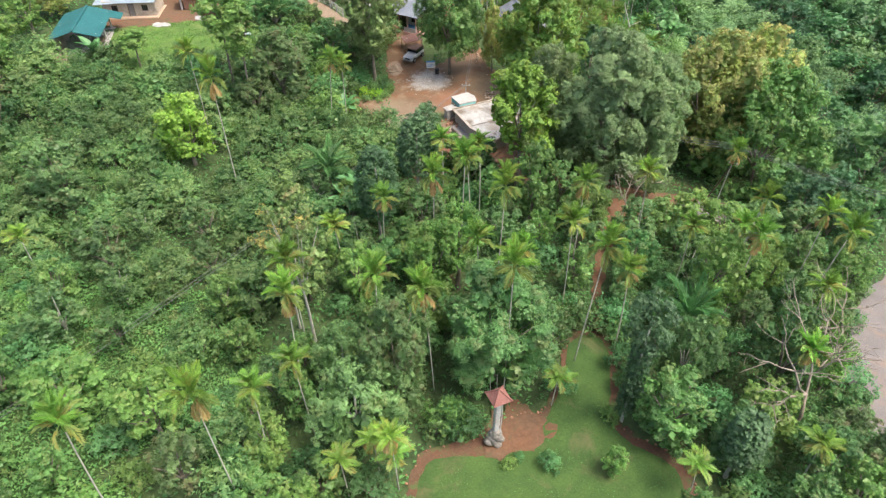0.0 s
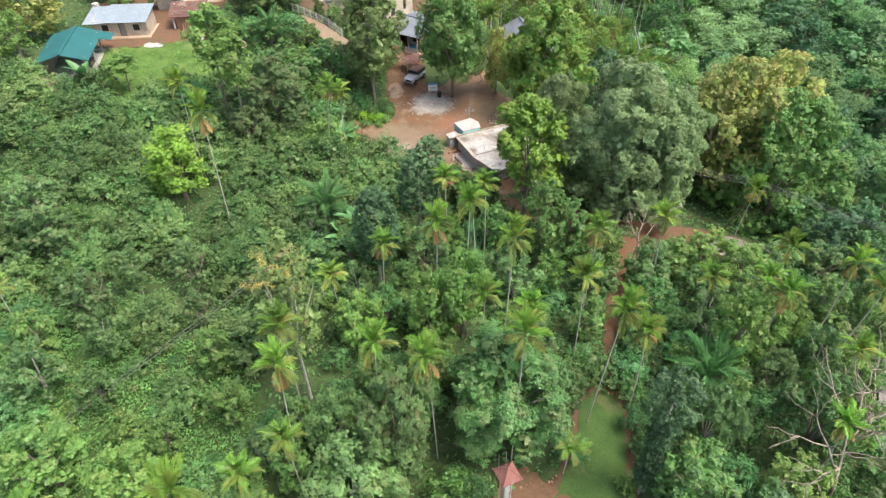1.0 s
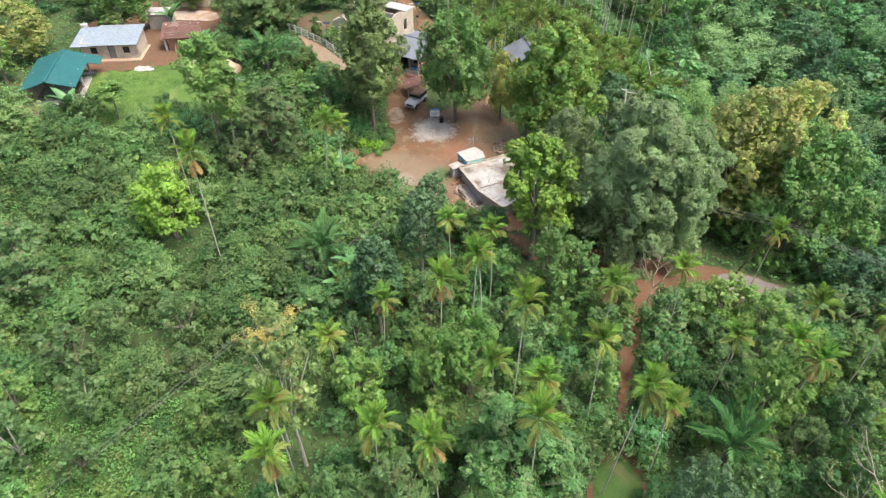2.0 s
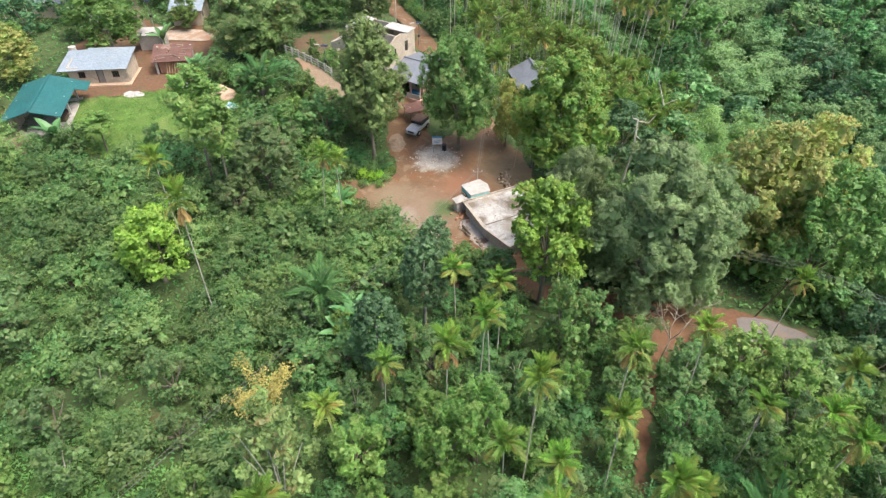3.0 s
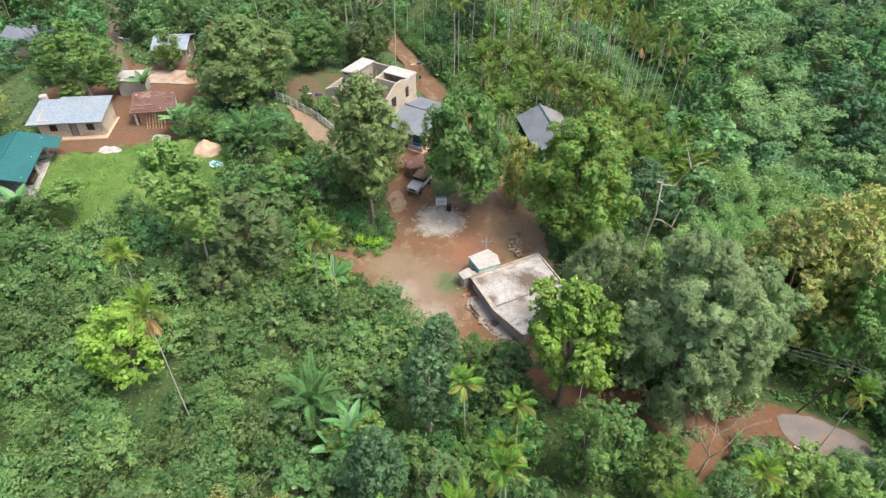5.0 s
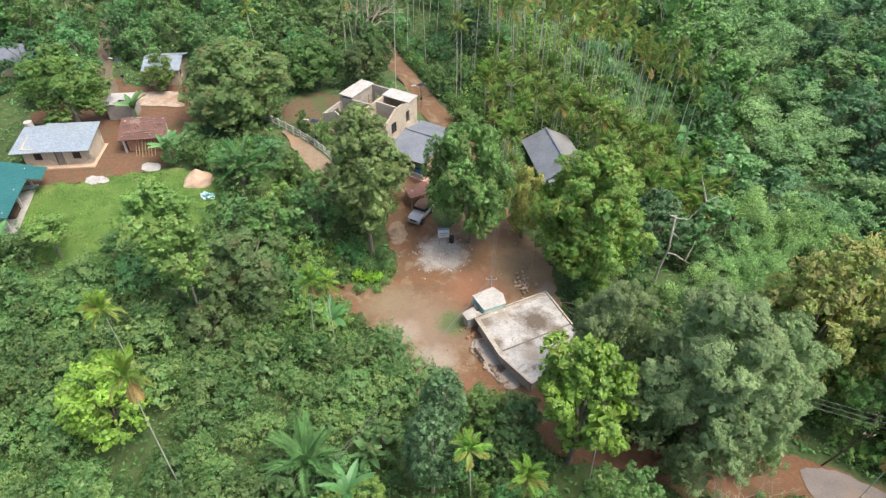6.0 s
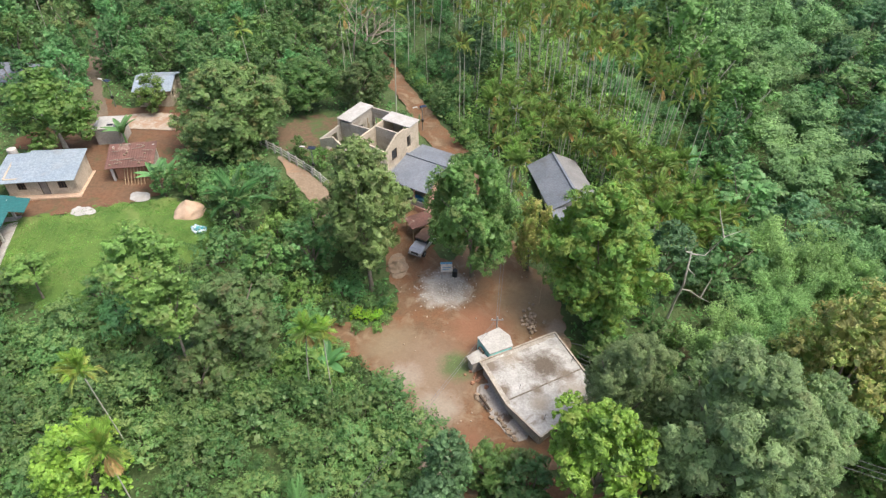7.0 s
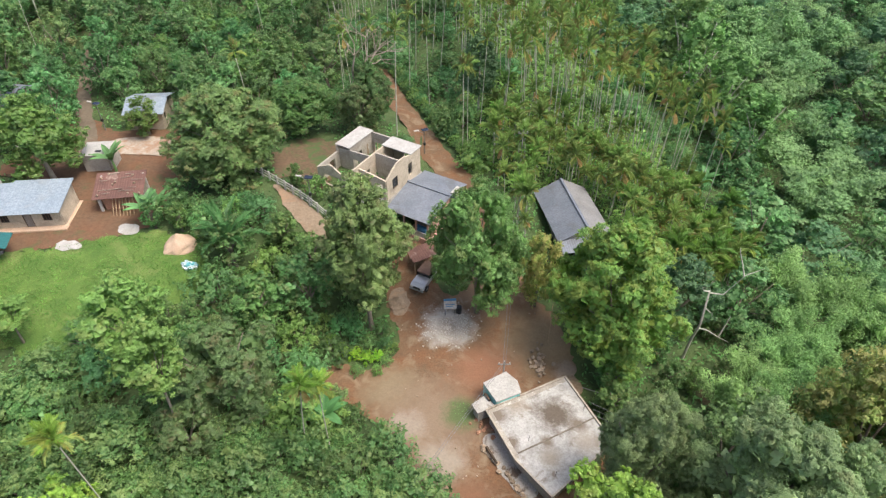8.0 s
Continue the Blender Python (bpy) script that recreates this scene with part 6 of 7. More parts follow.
ARECA_YOUNG = [areca(61, 0, "young areca palm with wide olive-green crown", 5.0, 9, 4, 13, 0.075, DULL_BARK, "palm_far", "young_areca_palm"), areca(62, 0, "young areca palm with dense green fronds", 4.4, 10, 3, 13, 0.075, DULL_BARK, "young_palm", "young_areca_palm"), areca(63, 1, "young areca palm with a dry tan frond", 5.4, 8, 5, 13, 0.075, DULL_BARK, "palm_far", "young_areca_palm")]
BANANA = [banana(41, "banana plant with broad pale green leaves"), banana(42, "young banana plant with torn green leaves", 7, 1.9, 2.6)]
FEATHER = feather_palm(43, "short feather palm with long arching blue-green fronds")
BAMBOO = bamboo(44, "soft light green bamboo clump with drooping tips")
BAMBOO_FAR = bamboo(48, "soft green bamboo clump in the valley", 24, 10, 28, 0.36, "soft")
STRAW = bamboo(49, "drooping golden-brown dry bamboo clump", 16, 10, 30, 0.28, "straw")
BARE = bare_tree(45, "leafless pale dead tree with forked branches")
CONE = cone_vine(46, "trunk wrapped in dark climbing vine, cone shaped")
COLUMN = cone_vine(47, "tall trunk wrapped in grey-green climbing vine", 11, 3.2, "vine", 0.35)
CLUB = cone_vine(50, "tall trunk draped in grey-green climbing vine with a round head", 12, 3.6, "vine", 0.0)
COFFEE = [shrub("coffee_shrub", "green coffee shrub with upright leafy shoots", "coffee", 51, 3.4, 3.6, 15, 1700, 0.18, "shrub", 0.4),
          shrub("coffee_shrub", "dense green coffee shrub in a plantation", "coffee", 52, 3.0, 3.8, 17, 1750, 0.175, "shrub", 0.4),
          shrub("coffee_shrub", "loose green coffee shrub with pale young leaves", "coffee", 53, 3.8, 3.4, 14, 1650, 0.18, "shrub", 0.4)]
BUSH = [shrub("bush", "low light green bush", "light", 54, 2.0, 2.6, 10, 1200, 0.15, "shrub", 0.45), shrub("bush", "low dark green bush", "forest", 55, 2.2, 2.8, 10, 1200, 0.155, "shrub", 0.45), shrub("bush", "low mixed green bush", "coffee", 57, 2.1, 2.8, 10, 1200, 0.15, "shrub", 0.45)]
CROTON = shrub("croton_bush", "bright yellow-green garden hedge bush", "croton", 56, 1.6, 1.9, 9, 600, 0.17)

# the trees that stand out, each at its place: x, y, height of the top, spread
for kind, x, y, top, wide in (
    (MANGO, 4.2, 33.4, 10.9, 9.6), (JACK, -10.0, 87.2, 18.8, 8.2), (MANGO_B, 1.0, 89.0, 16.4, 9.6), (TALL_YELLOW, 13.4, 82.8, 16.6, 11.5), (OLD_MANGO, -27.8, 106.4, 17.2, 13.6),
    (LIGHT, -48.8, 105.2, 17.0, 9.5), (ROUND, -28.8, 62.4, 10.4, 7.0), (LIGHT_TOP, -26.6, 74.8, 18.4, 6.4), (LIGHT_TOP, -23.8, 71.8, 16.6, 5.6), (OLIVE, -20.4, 75.2, 12.6, 8.8), (OLIVE, -23.0, 71.2, 8.2, 5.4),
    (OLIVE, -39.6, 54.6, 9.6, 7.0), (SPARSE, -11.2, 37.0, 17.2, 5.6), (GREY, -6.0, 26.8, 8.6, 6.6), (OLIVE, -3.4, 29.4, 12.6, 5.6), (GREY, -7.6, 31.6, 7.6, 4.4),
    (SMALL, 16.4, 27.2, 7.2, 6.0), (GREY, 21.0, 25.2, 5.6, 4.4), (SMALL_C, 25.9, 31.4, 9.2, 5.4), (SMALL_B, 22.8, 39.2, 10.6, 4.8), (GREY, 18.4, 31.2, 8.8, 4.2), (SMALL_B, 23.4, 27.4, 5.8, 4.6),
    (SMALL, 9.3, 53.6, 10.2, 5.2), (YELLOW, 8.6, 61.0, 14.6, 7.8), (FEATHERY, 12.2, 67.4, 14.0, 8.0), (FEATHERY, 18.4, 62.3, 17.4, 13.4), (FEATHERY, 23.4, 63.4, 14.4, 9.5), (SMALL_B, 1.4, 43.4, 10.0, 5.4), (SMALL_B, -0.9, 41.6, 9.4, 4.6),
    (GOLD, 33.0, 71.8, 13.6, 12.0), (BIG, 39.6, 67.6, 11.2, 16.5), (GOLD, 39.5, 75.0, 13.0, 11.0), (SMALL_B, -41.6, 116.6, 11.2, 4.8), (LIGHT_TOP, -40.6, 80.6, 10.2, 4.4), (SMALL_C, -24.8, 91.8, 10.8, 5.6), (SMALL, -20.4, 84.8, 9.2, 6.0), (SMALL_C, -16.2, 87.5, 9.0, 6.0),
    (GOLD, 7.3, 89.8, 10.2, 4.6), (OLIVE, -13.4, 116.5, 13.0, 6.0), (MANGO_B, -20.6, 116.0, 13.5, 8.0), (MANGO, -12.4, 120.0, 14.0, 6.8), (GOLD, -60.0, 97.0, 14.0, 9.0),
    (LIGHT, -62.0, 84.0, 12.0, 7.0), (SMALL_B, -28.0, 29.0, 6.2, 6.2), (SMALL_B, -21.0, 27.0, 7.6, 5.0), (SPARSE, -12.8, 38.6, 12.0, 4.4), (OLIVE, -12.4, 42.2, 8.4, 4.4), (YELLOW, 10.5, 86.0, 12.0, 5.5),
):
    kind.put(x, y, top, wide, hero=True)
for x, y, top, wide in ((-6.4, 50.6, 11.2, 4.2), (-2.8, 58.4, 10.2, 4.2), (-1.9, 62.8, 9.2, 3.6), (2.6, 124.4, 16.0, 5.0)):
    CONE.put(x, y, top, wide, hero=True)
CLUB.put(13.8, 28.6, 13.4, 3.5)
COLUMN.put(20.3, 24.0, 7.2, 3.6)
for x, y, top, wide in ((26.6, 27.6, 11.0, 6.0), (27.6, 30.5, 9.5, 4.0), (32.4, 33.6, 9.0, 5.0), (19.2, 54.5, 6.5, 4.0), (-14.8, 121.0, 21.0, 8.0)):
    BARE.put(x, y, top, wide)
bent_tree()
for kind, x, y, h in ((SMALL_C, 19.4, 80.4, 4.2), (SMALL_D, 17.6, 78.0, 4.0), (SMALL, 21.6, 80.6, 3.8), (SMALL_C, 19.2, 83.6, 3.6), (SMALL_D, 25.6, 82.6, 3.8)):
    kind.put(x, y, height=h, hero=True)
TAKEN.append((23.5, 84.5, 5.0))
for k, (x, y, top) in enumerate((
    (-21.3, 19.9, 12.6), (-14.0, 22.0, 12.6), (-12.1, 24.1, 9.8), (-9.7, 27.4, 9.1), (-10.6, 29.6, 12.8), (-11.2, 34.5, 12.6), (-4.9, 32.6, 12.5), (-0.7, 31.6, 11.6), (4.9, 31.5, 13.6), (11.1, 34.6, 13.5),
    (14.8, 36.0, 9.6), (21.6, 43.1, 8.2), (31.6, 38.9, 11.5), (-1.0, 44.9, 12.2), (4.7, 40.4, 14.2), (10.9, 40.5, 10.8), (25.1, 39.3, 11.0), (1.8, 47.8, 12.5), (2.8, 48.8, 11.4), (-22.9, 58.3, 14.8),
    (-27.4, 65.6, 14.6), (0.2, 56.6, 8.6), (12.6, 46.1, 10.9), (19.3, 48.8, 10.0), (3.8, 53.7, 9.6), (-14.2, 72.3, 10.6), (-12.3, 72.6, 9.8), (9.6, 58.2, 9.5), (-5.6, 46.0, 9.0), (-9.0, 43.0, 8.5),
    (6.6, 36.5, 10.5), (26.5, 29.0, 8.0), (24.5, 22.5, 6.5), (-6.6, 22.6, 4.5), (17.4, 22.8, 4.0), (30.0, 35.0, 9.0), (27.8, 45.2, 9.6), (33.5, 44.0, 9.0), (8.6, 30.2, 3.6), (-36.5, 42.0, 7.5), (-4.6, 24.4, 4.6), (-3.2, 23.2, 4.0),
)):
    ARECA[(k * 7 + k // 3) % 4].put(x, y, top, min(4.2, 3.4 + top * 0.04), lean=3.0)
for x, y, top in ((-12.6, 58.8, 5.2), (-24.2, 91.6, 10.6), (20.4, 36.5, 5.4)):
    FEATHER.put(x, y, top, 6.2)
for k, (x, y) in enumerate(((-9.4, 57.0), (-10.4, 55.6), (-8.0, 60.6), (-33.8, 98.2), (-34.6, 97.2), (-13.0, 75.2), (-41.9, 106.6), (-46.0, 80.6))):
    BANANA[k % 2].put(x, y, height=RND.uniform(2.6, 3.8))
for x, y, top, wide in ((37.5, 92.5, 5.5, 11), (41.5, 88.0, 5.0, 10), (24.5, 77.5, 6.2, 9), (30.0, 80.5, 5.5, 9), (33.5, 85.0, 4.5, 9), (28.0, 74.5, 7.0, 8), (35.5, 79.0, 5.5, 9)):
    BAMBOO.put(x, y, top, wide, hero=True)
for x, y, top, wide in ((50.4, 119.6, 2.0, 14), (56.0, 117.0, 1.5, 13), (53.0, 139.0, 5.5, 13), (51.0, 150.0, 8.5, 14), (58.0, 160.0, 9.5, 14), (56.0, 129.0, 3.0, 12), (60.0, 147.0, 6.0, 14), (66.0, 158.0, 8.0, 15), (50.0, 166.0, 11.0, 14), (48.0, 112.0, 1.5, 11)):
    BAMBOO_FAR.put(x, y, top, wide, hero=True)
for kind, x, y, top, wide in ((FOREST_C, 41.6, 146.0, 12.0, 13), (FOREST_C, 44.5, 138.5, 8.5, 12), (FOREST_C, 42.0, 156.0, 13.0, 13), (FOREST_C, 47.0, 130.5, 5.0, 11), (FOREST_B, 60.0, 132.0, 2.0, 11), (FOREST_D, 71.0, 140.0, 2.0, 12)):
    kind.put(x, y, top, wide, hero=True)
for k, (x, y, h) in enumerate(((-27.4, 70.6, 3.4), (-25.0, 69.6, 3.2), (-29.8, 72.4, 3.4), (-20.8, 72.4, 3.2), (-18.6, 72.0, 3.0), (-23.8, 74.2, 3.6), (-18.4, 74.6, 3.0), (-26.0, 74.6, 3.2), (-30.6, 75.6, 3.0), (-20.0, 70.2, 3.2), (-22.6, 68.6, 3.4))):
    COFFEE[k % 3].put(x, y, height=h, group="coffee plantation")
STRAW.put(-15.9, 48.0, height=5.6, wide=6.6, hero=True)
for kind, x, y, h in ((BUSH[0], -9.0, 81.6, 1.1), (BUSH[2], -8.2, 82.8, 1.2), (BUSH[0], -7.8, 84.2, 1.3), (BUSH[2], -11.0, 81.4, 1.3), (BUSH[1], 7.7, 24.9, 1.6), (BUSH[0], 4.8, 25.0, 1.0), (BUSH[1], 5.6, 25.6, 0.8), (SMALL_B, 12.3, 24.3, 3.0), (BUSH[0], 12.9, 28.8, 1.4), (BUSH[0], 0.6, 28.4, 3.2), (BUSH[2], -0.6, 27.8, 2.2)):
    kind.put(x, y, height=h)
for x, y in ((-12.6, 83.9), (-11.3, 83.4), (-10.1, 83.0), (-13.8, 84.6), (-9.0, 83.2)):
    CROTON.put(x, y, height=RND.uniform(1.2, 1.9), group="garden hedge bushes")

for kind, x, y, top, wide in ((FOREST_B, -60.5, 118.5, 14.0, 8.0), (FOREST, -60.0, 129.0, 13.0, 6.0), (FOREST_E, -66.0, 114.0, 13.0, 8.0), (SMALL_C, -56.5, 112.0, 12.0, 5.5), (FOREST_D, -47.0, 124.5, 12.0, 5.5)):
    kind.put(x, y, top, wide, hero=True)

for kind, x, y, h, wide in ((FOREST_B, 39.8, 61.0, 6.0, 5.5), (FOREST_E, 40.6, 57.2, 6.5, 6.0), (FOREST_B, 42.0, 53.6, 6.0, 5.5), (SMALL_D, 38.2, 53.4, 5.0, 4.6), (FOREST_E, 44.6, 59.0, 7.0, 6.0), (FOREST, 46.0, 54.6, 7.0, 6.0),
                            (SMALL_B, 14.6, 51.0, 7.6, 4.8), (SMALL_C, 13.4, 47.8, 6.6, 4.4), (SMALL_E, 19.6, 50.8, 6.4, 4.6), (SMALL_B, 26.4, 53.6, 6.6, 5.4), (SMALL_B, 28.6, 50.2, 7.0, 5.6), (SMALL_C, 18.2, 45.2, 6.4, 4.4), (SMALL, 22.8, 53.0, 5.6, 4.6), (SMALL_E, 32.6, 52.6, 6.0, 5.0),
                            (SMALL_C, 9.2, 35.4, 5.2, 3.6), (BUSH[1], 9.2, 31.6, 2.6, 3.0), (BUSH[2], 14.7, 31.4, 2.8, 3.0), (BUSH[1], 14.9, 34.0, 2.8, 3.0), (BUSH[2], 15.2, 36.8, 2.8, 3.0), (BUSH[2], 10.2, 38.8, 2.8, 3.2),
                            # small trees from (-9.6, 52.4) to (-6.8, 61.6) are added to darken the coffee
                            (BUSH[1], -11.5, 86.0, 2.2, 2.8), (BUSH[2], -10.0, 84.8, 1.8, 2.4), (BUSH[1], -13.0, 86.2, 2.4, 3.0), (BUSH[2], -8.8, 86.6, 1.8, 2.2), (BUSH[0], -14.6, 86.6, 2.0, 2.6), (BUSH[1], -8.4, 84.6, 1.6, 2.0), (BUSH[2], -12.0, 87.8, 2.4, 3.0), (SMALL, 12.9, 76.8, 4.0, 3.8), (SMALL_C, 14.6, 73.4, 4.4, 4.2), (SMALL, 13.6, 79.8, 4.2, 4.0), (SMALL_C, -9.6, 52.4, 4.6, 4.2), (SMALL, -4.4, 54.8, 4.4, 4.0), (SMALL_C, -12.6, 51.6, 4.6, 4.2), (SMALL, -3.8, 48.2, 4.8, 4.2), (SMALL_C, -6.8, 61.6, 4.2, 4.0), (SMALL, 1.3, 64.4, 5.0, 4.4), (SMALL_C, 4.4, 63.0, 5.2, 5.0), (SMALL_B, 2.6, 65.8, 3.2, 2.6), (BUSH[1], -0.6, 65.4, 2.2, 2.6), (SMALL_C, 3.0, 60.4, 5.0, 4.4), (BUSH[2], 6.2, 60.0, 3.0, 3.4), (SMALL_C, -13.6, 92.8, 5.0, 4.8), (SMALL, -16.8, 93.6, 4.6, 4.6), (SMALL_D, -11.6, 90.6, 4.0, 4.0), (SMALL, -19.8, 95.6, 4.2, 4.4)):
    kind.put(x, y, height=h, wide=wide, hero=True)

# the rest of the woods, scattered with room between
KEEP_OFF = [rounded(o, 1) for o in (YARD, FAR_ROAD, LOWER_ROAD, LAWN_EDGE, VILLAGE_SOIL, GREEN, TERRACE, PAVEMENT, TERRACE_SOIL, LANE, VERGE, [(-23, 104.5), (-15, 99.5), (-12.6, 97.5), (-12.6, 93.4), (-17, 93), (-21, 97), (-24, 101)])]
BUILT = [(5.5, 72.5, 7), (-9.5, 105, 7.5), (-4, 103, 6), (12.6, 101.6, 4.6), (12.0, 96.5, 4.4), (15.5, 99.0, 3.6), (-46, 97.5, 6), (-37.8, 101, 4), (-44.5, 109, 3), (-50, 87.5, 7), (-42.5, 120.5, 4.5), (-63, 123, 5)]
_gx, _gy = np.meshgrid(np.arange(-130, 140, 0.5), np.arange(10, 200, 0.5), indexing="ij")
CLEAR = np.max([inside(o, _gx, _gy) for o in KEEP_OFF], axis=0)  # distance into the nearest open place


def free(x, y, room, edge):
    if CLEAR[int((x + 130) * 2), int((y - 10) * 2)] > -edge:
        return False
    if any((x - a) ** 2 + (y - b) ** 2 < (c + edge) ** 2 for a, b, c in BUILT):
        return False
    if TAKEN:
        t = np.array(TAKEN)
        return not ((x - t[:, 0]) ** 2 + (y - t[:, 1]) ** 2 < (0.5 * (room + t[:, 2])) ** 2).any()
    return True


def seen(x, y):
    """Whether the land here can come into the camera's wide sweep."""
    return abs(x + 1) < 24 + 0.74 * max(0, y - 8) and y > 14


def scatter(kinds, xs, ys, room, tries, height, edge=1.0, wide=1.0, group="", most=400, where=None, lean=0.0):
    count = 0
    for _ in range(tries):
        x, y = RND.uniform(*xs), RND.uniform(*ys)
        if count >= most or not seen(x, y) or (where and not where(x, y)) or not free(x, y, room, edge):
            continue
        kind = RND.choice(kinds)
        h = RND.uniform(*height)
        kind.put(x, y, height=h, wide=kind.wide * h / kind.tall * wide * RND.uniform(0.85, 1.2), group=group, lean=lean)
        TAKEN.append((x, y, room))
        count += 1


low_ground = lambda x, y: x < -15 and y < 40 + (-15 - x) * 0.25
scatter([SMALL, SMALL_C, SMALL_B, SMALL_E, SMALL_B, SMALL_D], (-14, 40), (19, 58), 2.8, 2600, (4.0, 7.0), 0.9, 1.0, most=135)
scatter([SMALL_C, SMALL_E, SMALL, SMALL_D, SMALL], (-36, -12), (22, 50), 4.4, 500, (4.2, 6.8), 0.8, 1.0, most=22)
scatter(ARECA, (-9, 36), (22, 58), 2.2, 300, (6, 11), 0.8, 1.0, most=30, lean=3.0)
scatter([BUSH[1], BUSH[2], BUSH[1]], (-14, 40), (19, 60), 1.5, 2600, (1.8, 3.4), 0.5, 1.1, most=150)
scatter(ARECA_FAR, (0, 40), (108, 176), 2.4, 3200, (12.0, 17.0), 1.2, 0.72, "areca plantation", most=150, where=lambda x, y: x < 14 + (172 - y) * 0.33 and y > 121 - 0.35 * x, lean=4.0)
scatter(ARECA_YOUNG, (4, 38), (94, 126), 1.4, 5200, (3.4, 6.8), 0.9, 0.85, "young areca palms", most=330, where=lambda x, y: x < 16 + (165 - y) * 0.32)
scatter([BUSH[0], BUSH[1], BANANA[0], BUSH[2], BUSH[1]], (1, 38), (98, 172), 1.8, 900, (2.0, 3.6), 0.6, 1.3, most=70)
scatter(ARECA_FAR, (-22, 10), (112, 176), 2.4, 1500, (11, 15), 0.5, 0.75, "areca plantation", most=50, lean=4.0)
scatter([BUSH[1], FOREST_B, BUSH[2]], (-18, 9), (112, 176), 2.2, 700, (2.0, 4.0), 0.5, 1.2, most=50)
scatter([BAMBOO_FAR], (26, 125), (72, 180), 8.0, 300, (8, 12), 1.2, 1.1, most=30, where=lambda x, y: x > 24 + (y - 100) * 0.10)
scatter([FOREST_E, FOREST_B, FOREST_E, FOREST, FOREST_D, FOREST_E], (14, 135), (60, 192), 5.0, 7000, (8, 12.5), 1.2, 1.3, most=260, where=lambda x, y: x > 20 + (y - 100) * 0.10)
scatter([FOREST_B, SMALL_C, FOREST, SMALL, FOREST_D, SMALL_D], (-66, -6), (110, 150), 3.4, 2800, (5.0, 9.0), 1.5, 1.1, most=140)
scatter([FOREST, FOREST_B, FOREST_D, FOREST_C, FOREST], (-125, -6), (112, 192), 5.6, 1800, (6.5, 11), 1.2, 1.2, most=100)
scatter(ARECA_FAR, (-95, 0), (113, 178), 3.0, 900, (11, 15), 1.2, 0.8, most=50, lean=4.0)
scatter([FOREST_B, FOREST_C, SMALL_B, SMALL_D], (-75, -52), (45, 112), 5.2, 500, (5, 9), 1.5, 1.1, most=26)
scatter([SMALL_D, BUSH[1], SMALL_C, BUSH[0], BUSH[2], SMALL, BUSH[2]], (-34, -8), (74, 104), 1.9, 2600, (2.0, 4.4), 0.4, 1.1, most=150)
scatter([SMALL_C, SMALL, SMALL_D, FOREST_B], (9, 36), (64, 104), 3.0, 700, (3.5, 6), 0.8, 1.1, most=50)
scatter(COFFEE, (-60, -1.5), (20, 83), 2.15, 7000, (2.0, 4.9), 0.4, 1.22, "coffee plantation", most=250, where=lambda x, y: not low_ground(x, y) and (y > 44 + 0.25 * (x + 30) if x > -14 else True))
scatter([BUSH[2], BUSH[1], BUSH[0], COFFEE[2], BUSH[2]], (-64, -10), (16, 60), 2.0, 3600, (1.2, 3.2), 0.4, 1.2, most=220, where=low_ground)
scatter(BUSH, (-64, -8), (19, 84), 2.3, 900, (1.4, 2.4), 0.4, 1.1, most=60, where=lambda x, y: not low_ground(x, y))


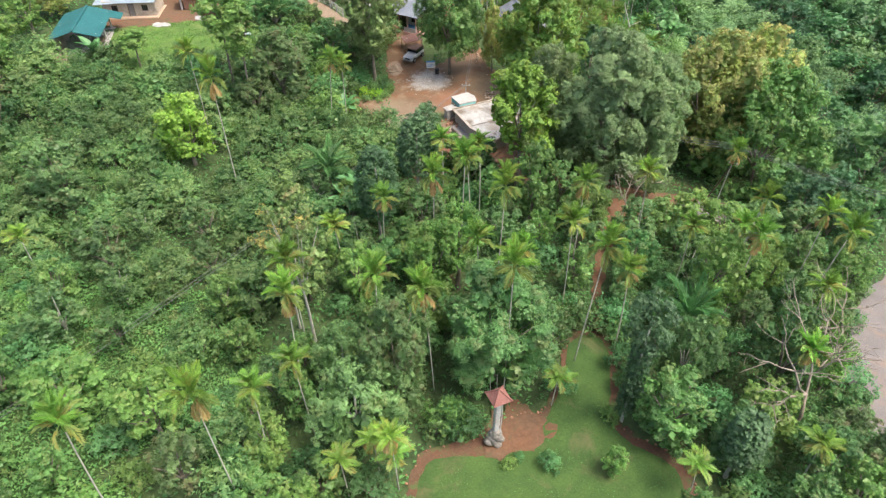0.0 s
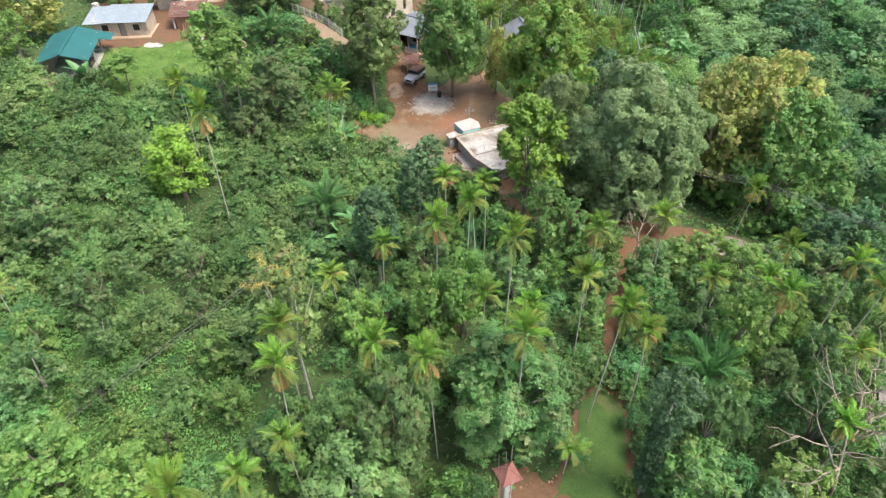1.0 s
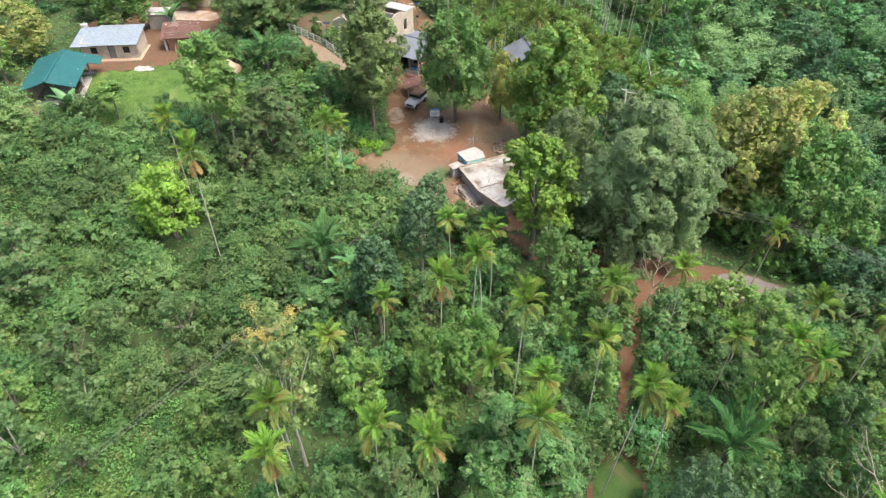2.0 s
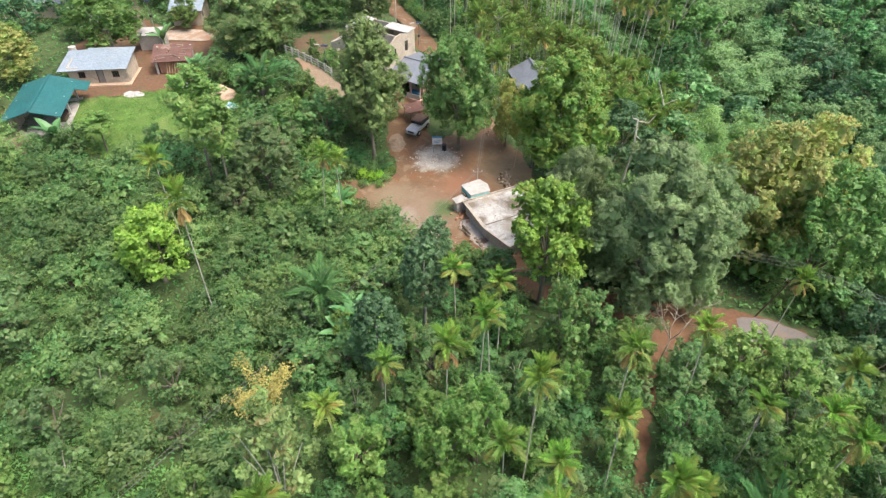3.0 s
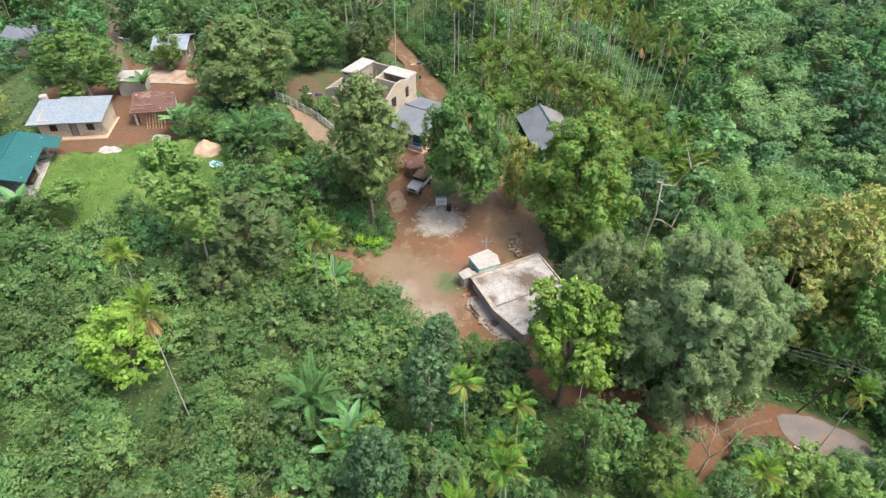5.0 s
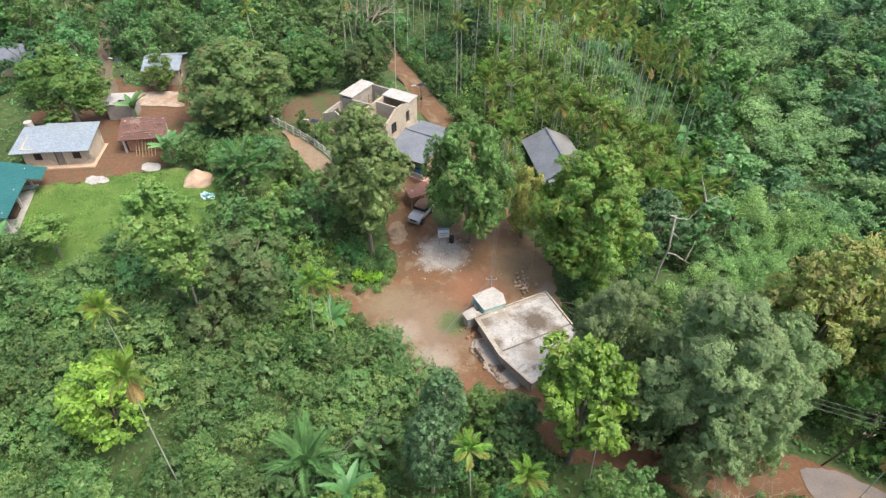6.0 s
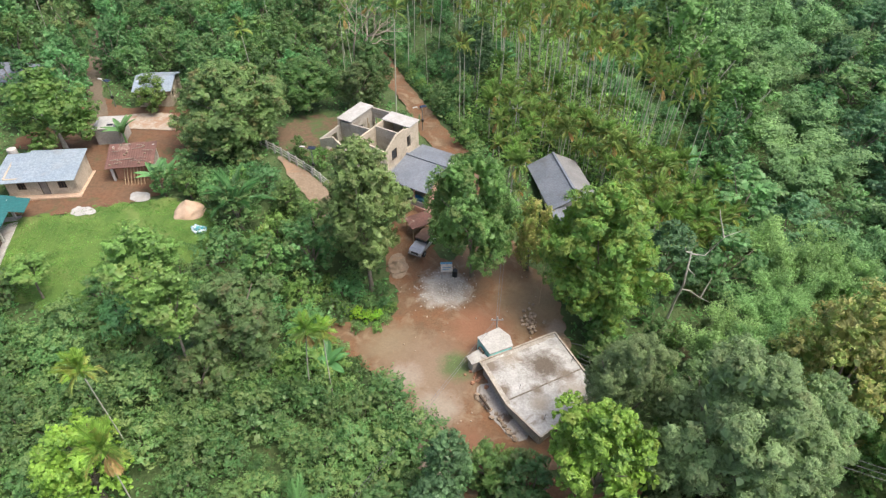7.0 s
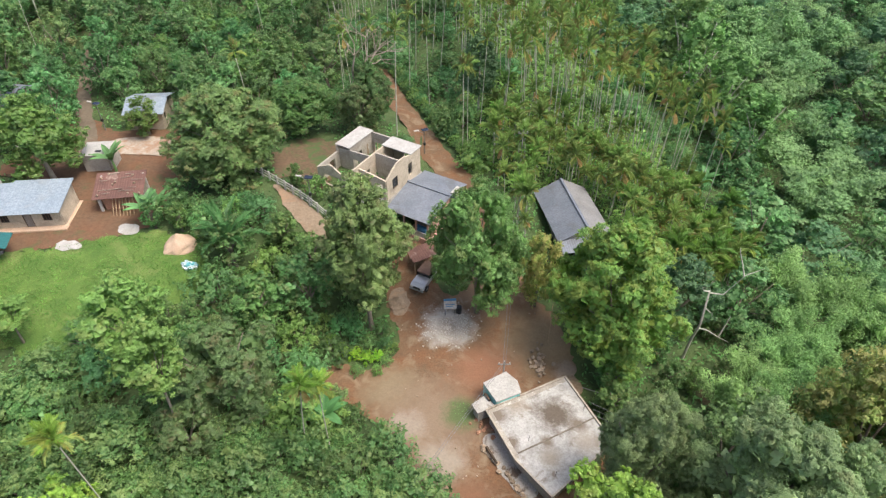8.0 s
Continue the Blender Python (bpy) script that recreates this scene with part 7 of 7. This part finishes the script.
# low growth that covers the woodland floor, and grass
def low_growth(name, leaf, xs, ys, density, size, tall, seed, label, outline=None, slim=0.5, flat=0.9):
    rng = np.random.default_rng(seed)
    n = int((xs[1] - xs[0]) * (ys[1] - ys[0]) * density)
    x, y = rng.uniform(*xs, n), rng.uniform(*ys, n)
    keep = (np.abs(x + 1) < 24 + 0.74 * np.maximum(0, y - 8)) & (y > 14)
    if outline is None:
        keep &= CLEAR[((x + 130) * 2).astype(int), ((y - 10) * 2).astype(int)] < -0.2
        keep &= rng.uniform(0, 1, n) < np.clip(1.25 - y / 190, 0.3, 1)
    else:
        keep &= inside(rounded(outline, 2), x, y) > rng.uniform(-0.3, 0.6, n)
    x, y = x[keep], y[keep]
    mound = np.array([noise.noise((a * 0.45, b * 0.45, 3.0)) for a, b in zip(x, y)])
    z = np.array([ground(a, b) for a, b in zip(x, y)]) + rng.uniform(0.03, 1, len(x)) * tall * (0.7 + mound)
    v, f = cards(np.stack([x, y, z], 1), np.tile([0.0, 0.0, flat], (len(x), 1)), size * (1 + y / 260), rng, slim, 0.3, 0.2)
    return tagged(arrays(name, v, f, leaf), label, "undergrowth", kind="stuff")


low_growth("undergrowth", LEAF["cover"], (-120, 128), (14, 190), 4.2, 0.34, 0.7, 61, "tangled low green plants covering the woodland floor")
low_growth("meadow_weeds", LEAF["cover"], (-64, -12), (14, 58), 32.0, 0.25, 0.9, 62, "bright green tall weeds and grass", MEADOW)
low_growth("grass", LEAF["grass"], (-52, -25), (78, 97), 40.0, 0.17, 0.22, 63, "ragged bright green grass blades", GREEN, 0.25, 0.35)
low_growth("grass", LEAF["cover"], (-3, 18), (19, 38), 40.0, 0.11, 0.10, 64, "short green lawn blades", LAWN, 0.25, 0.4)
low_growth("understorey", LEAF["young_palm"], (1, 40), (96, 175), 8.0, 0.42, 1.3, 65, "thick green understorey below the areca palms", [(4.8, 104), (4, 110), (-1, 122), (-4, 131), (-8, 146), (-12, 165), (-14, 178), (14, 178), (22, 160), (30, 140), (36, 120), (36, 100), (28, 94), (17.5, 95), (17.5, 108), (8, 108)])
for k in range(26):
    s = k / 25
    BUSH[k % 3].put(2.0 - 12.0 * s, 110.5 + 27 * s, height=RND.uniform(1.2, 2.2), wide=RND.uniform(2.2, 3.0), group="roadside hedge")
low_growth("grass", LEAF["grass"], (-3, 1), (74, 79), 26.0, 0.14, 0.16, 66, "short grass tufts in the bare yard", [(-1.9, 77.8), (0.2, 78.0), (0.1, 75.2), (-1.6, 75.0)], 0.25, 0.35)
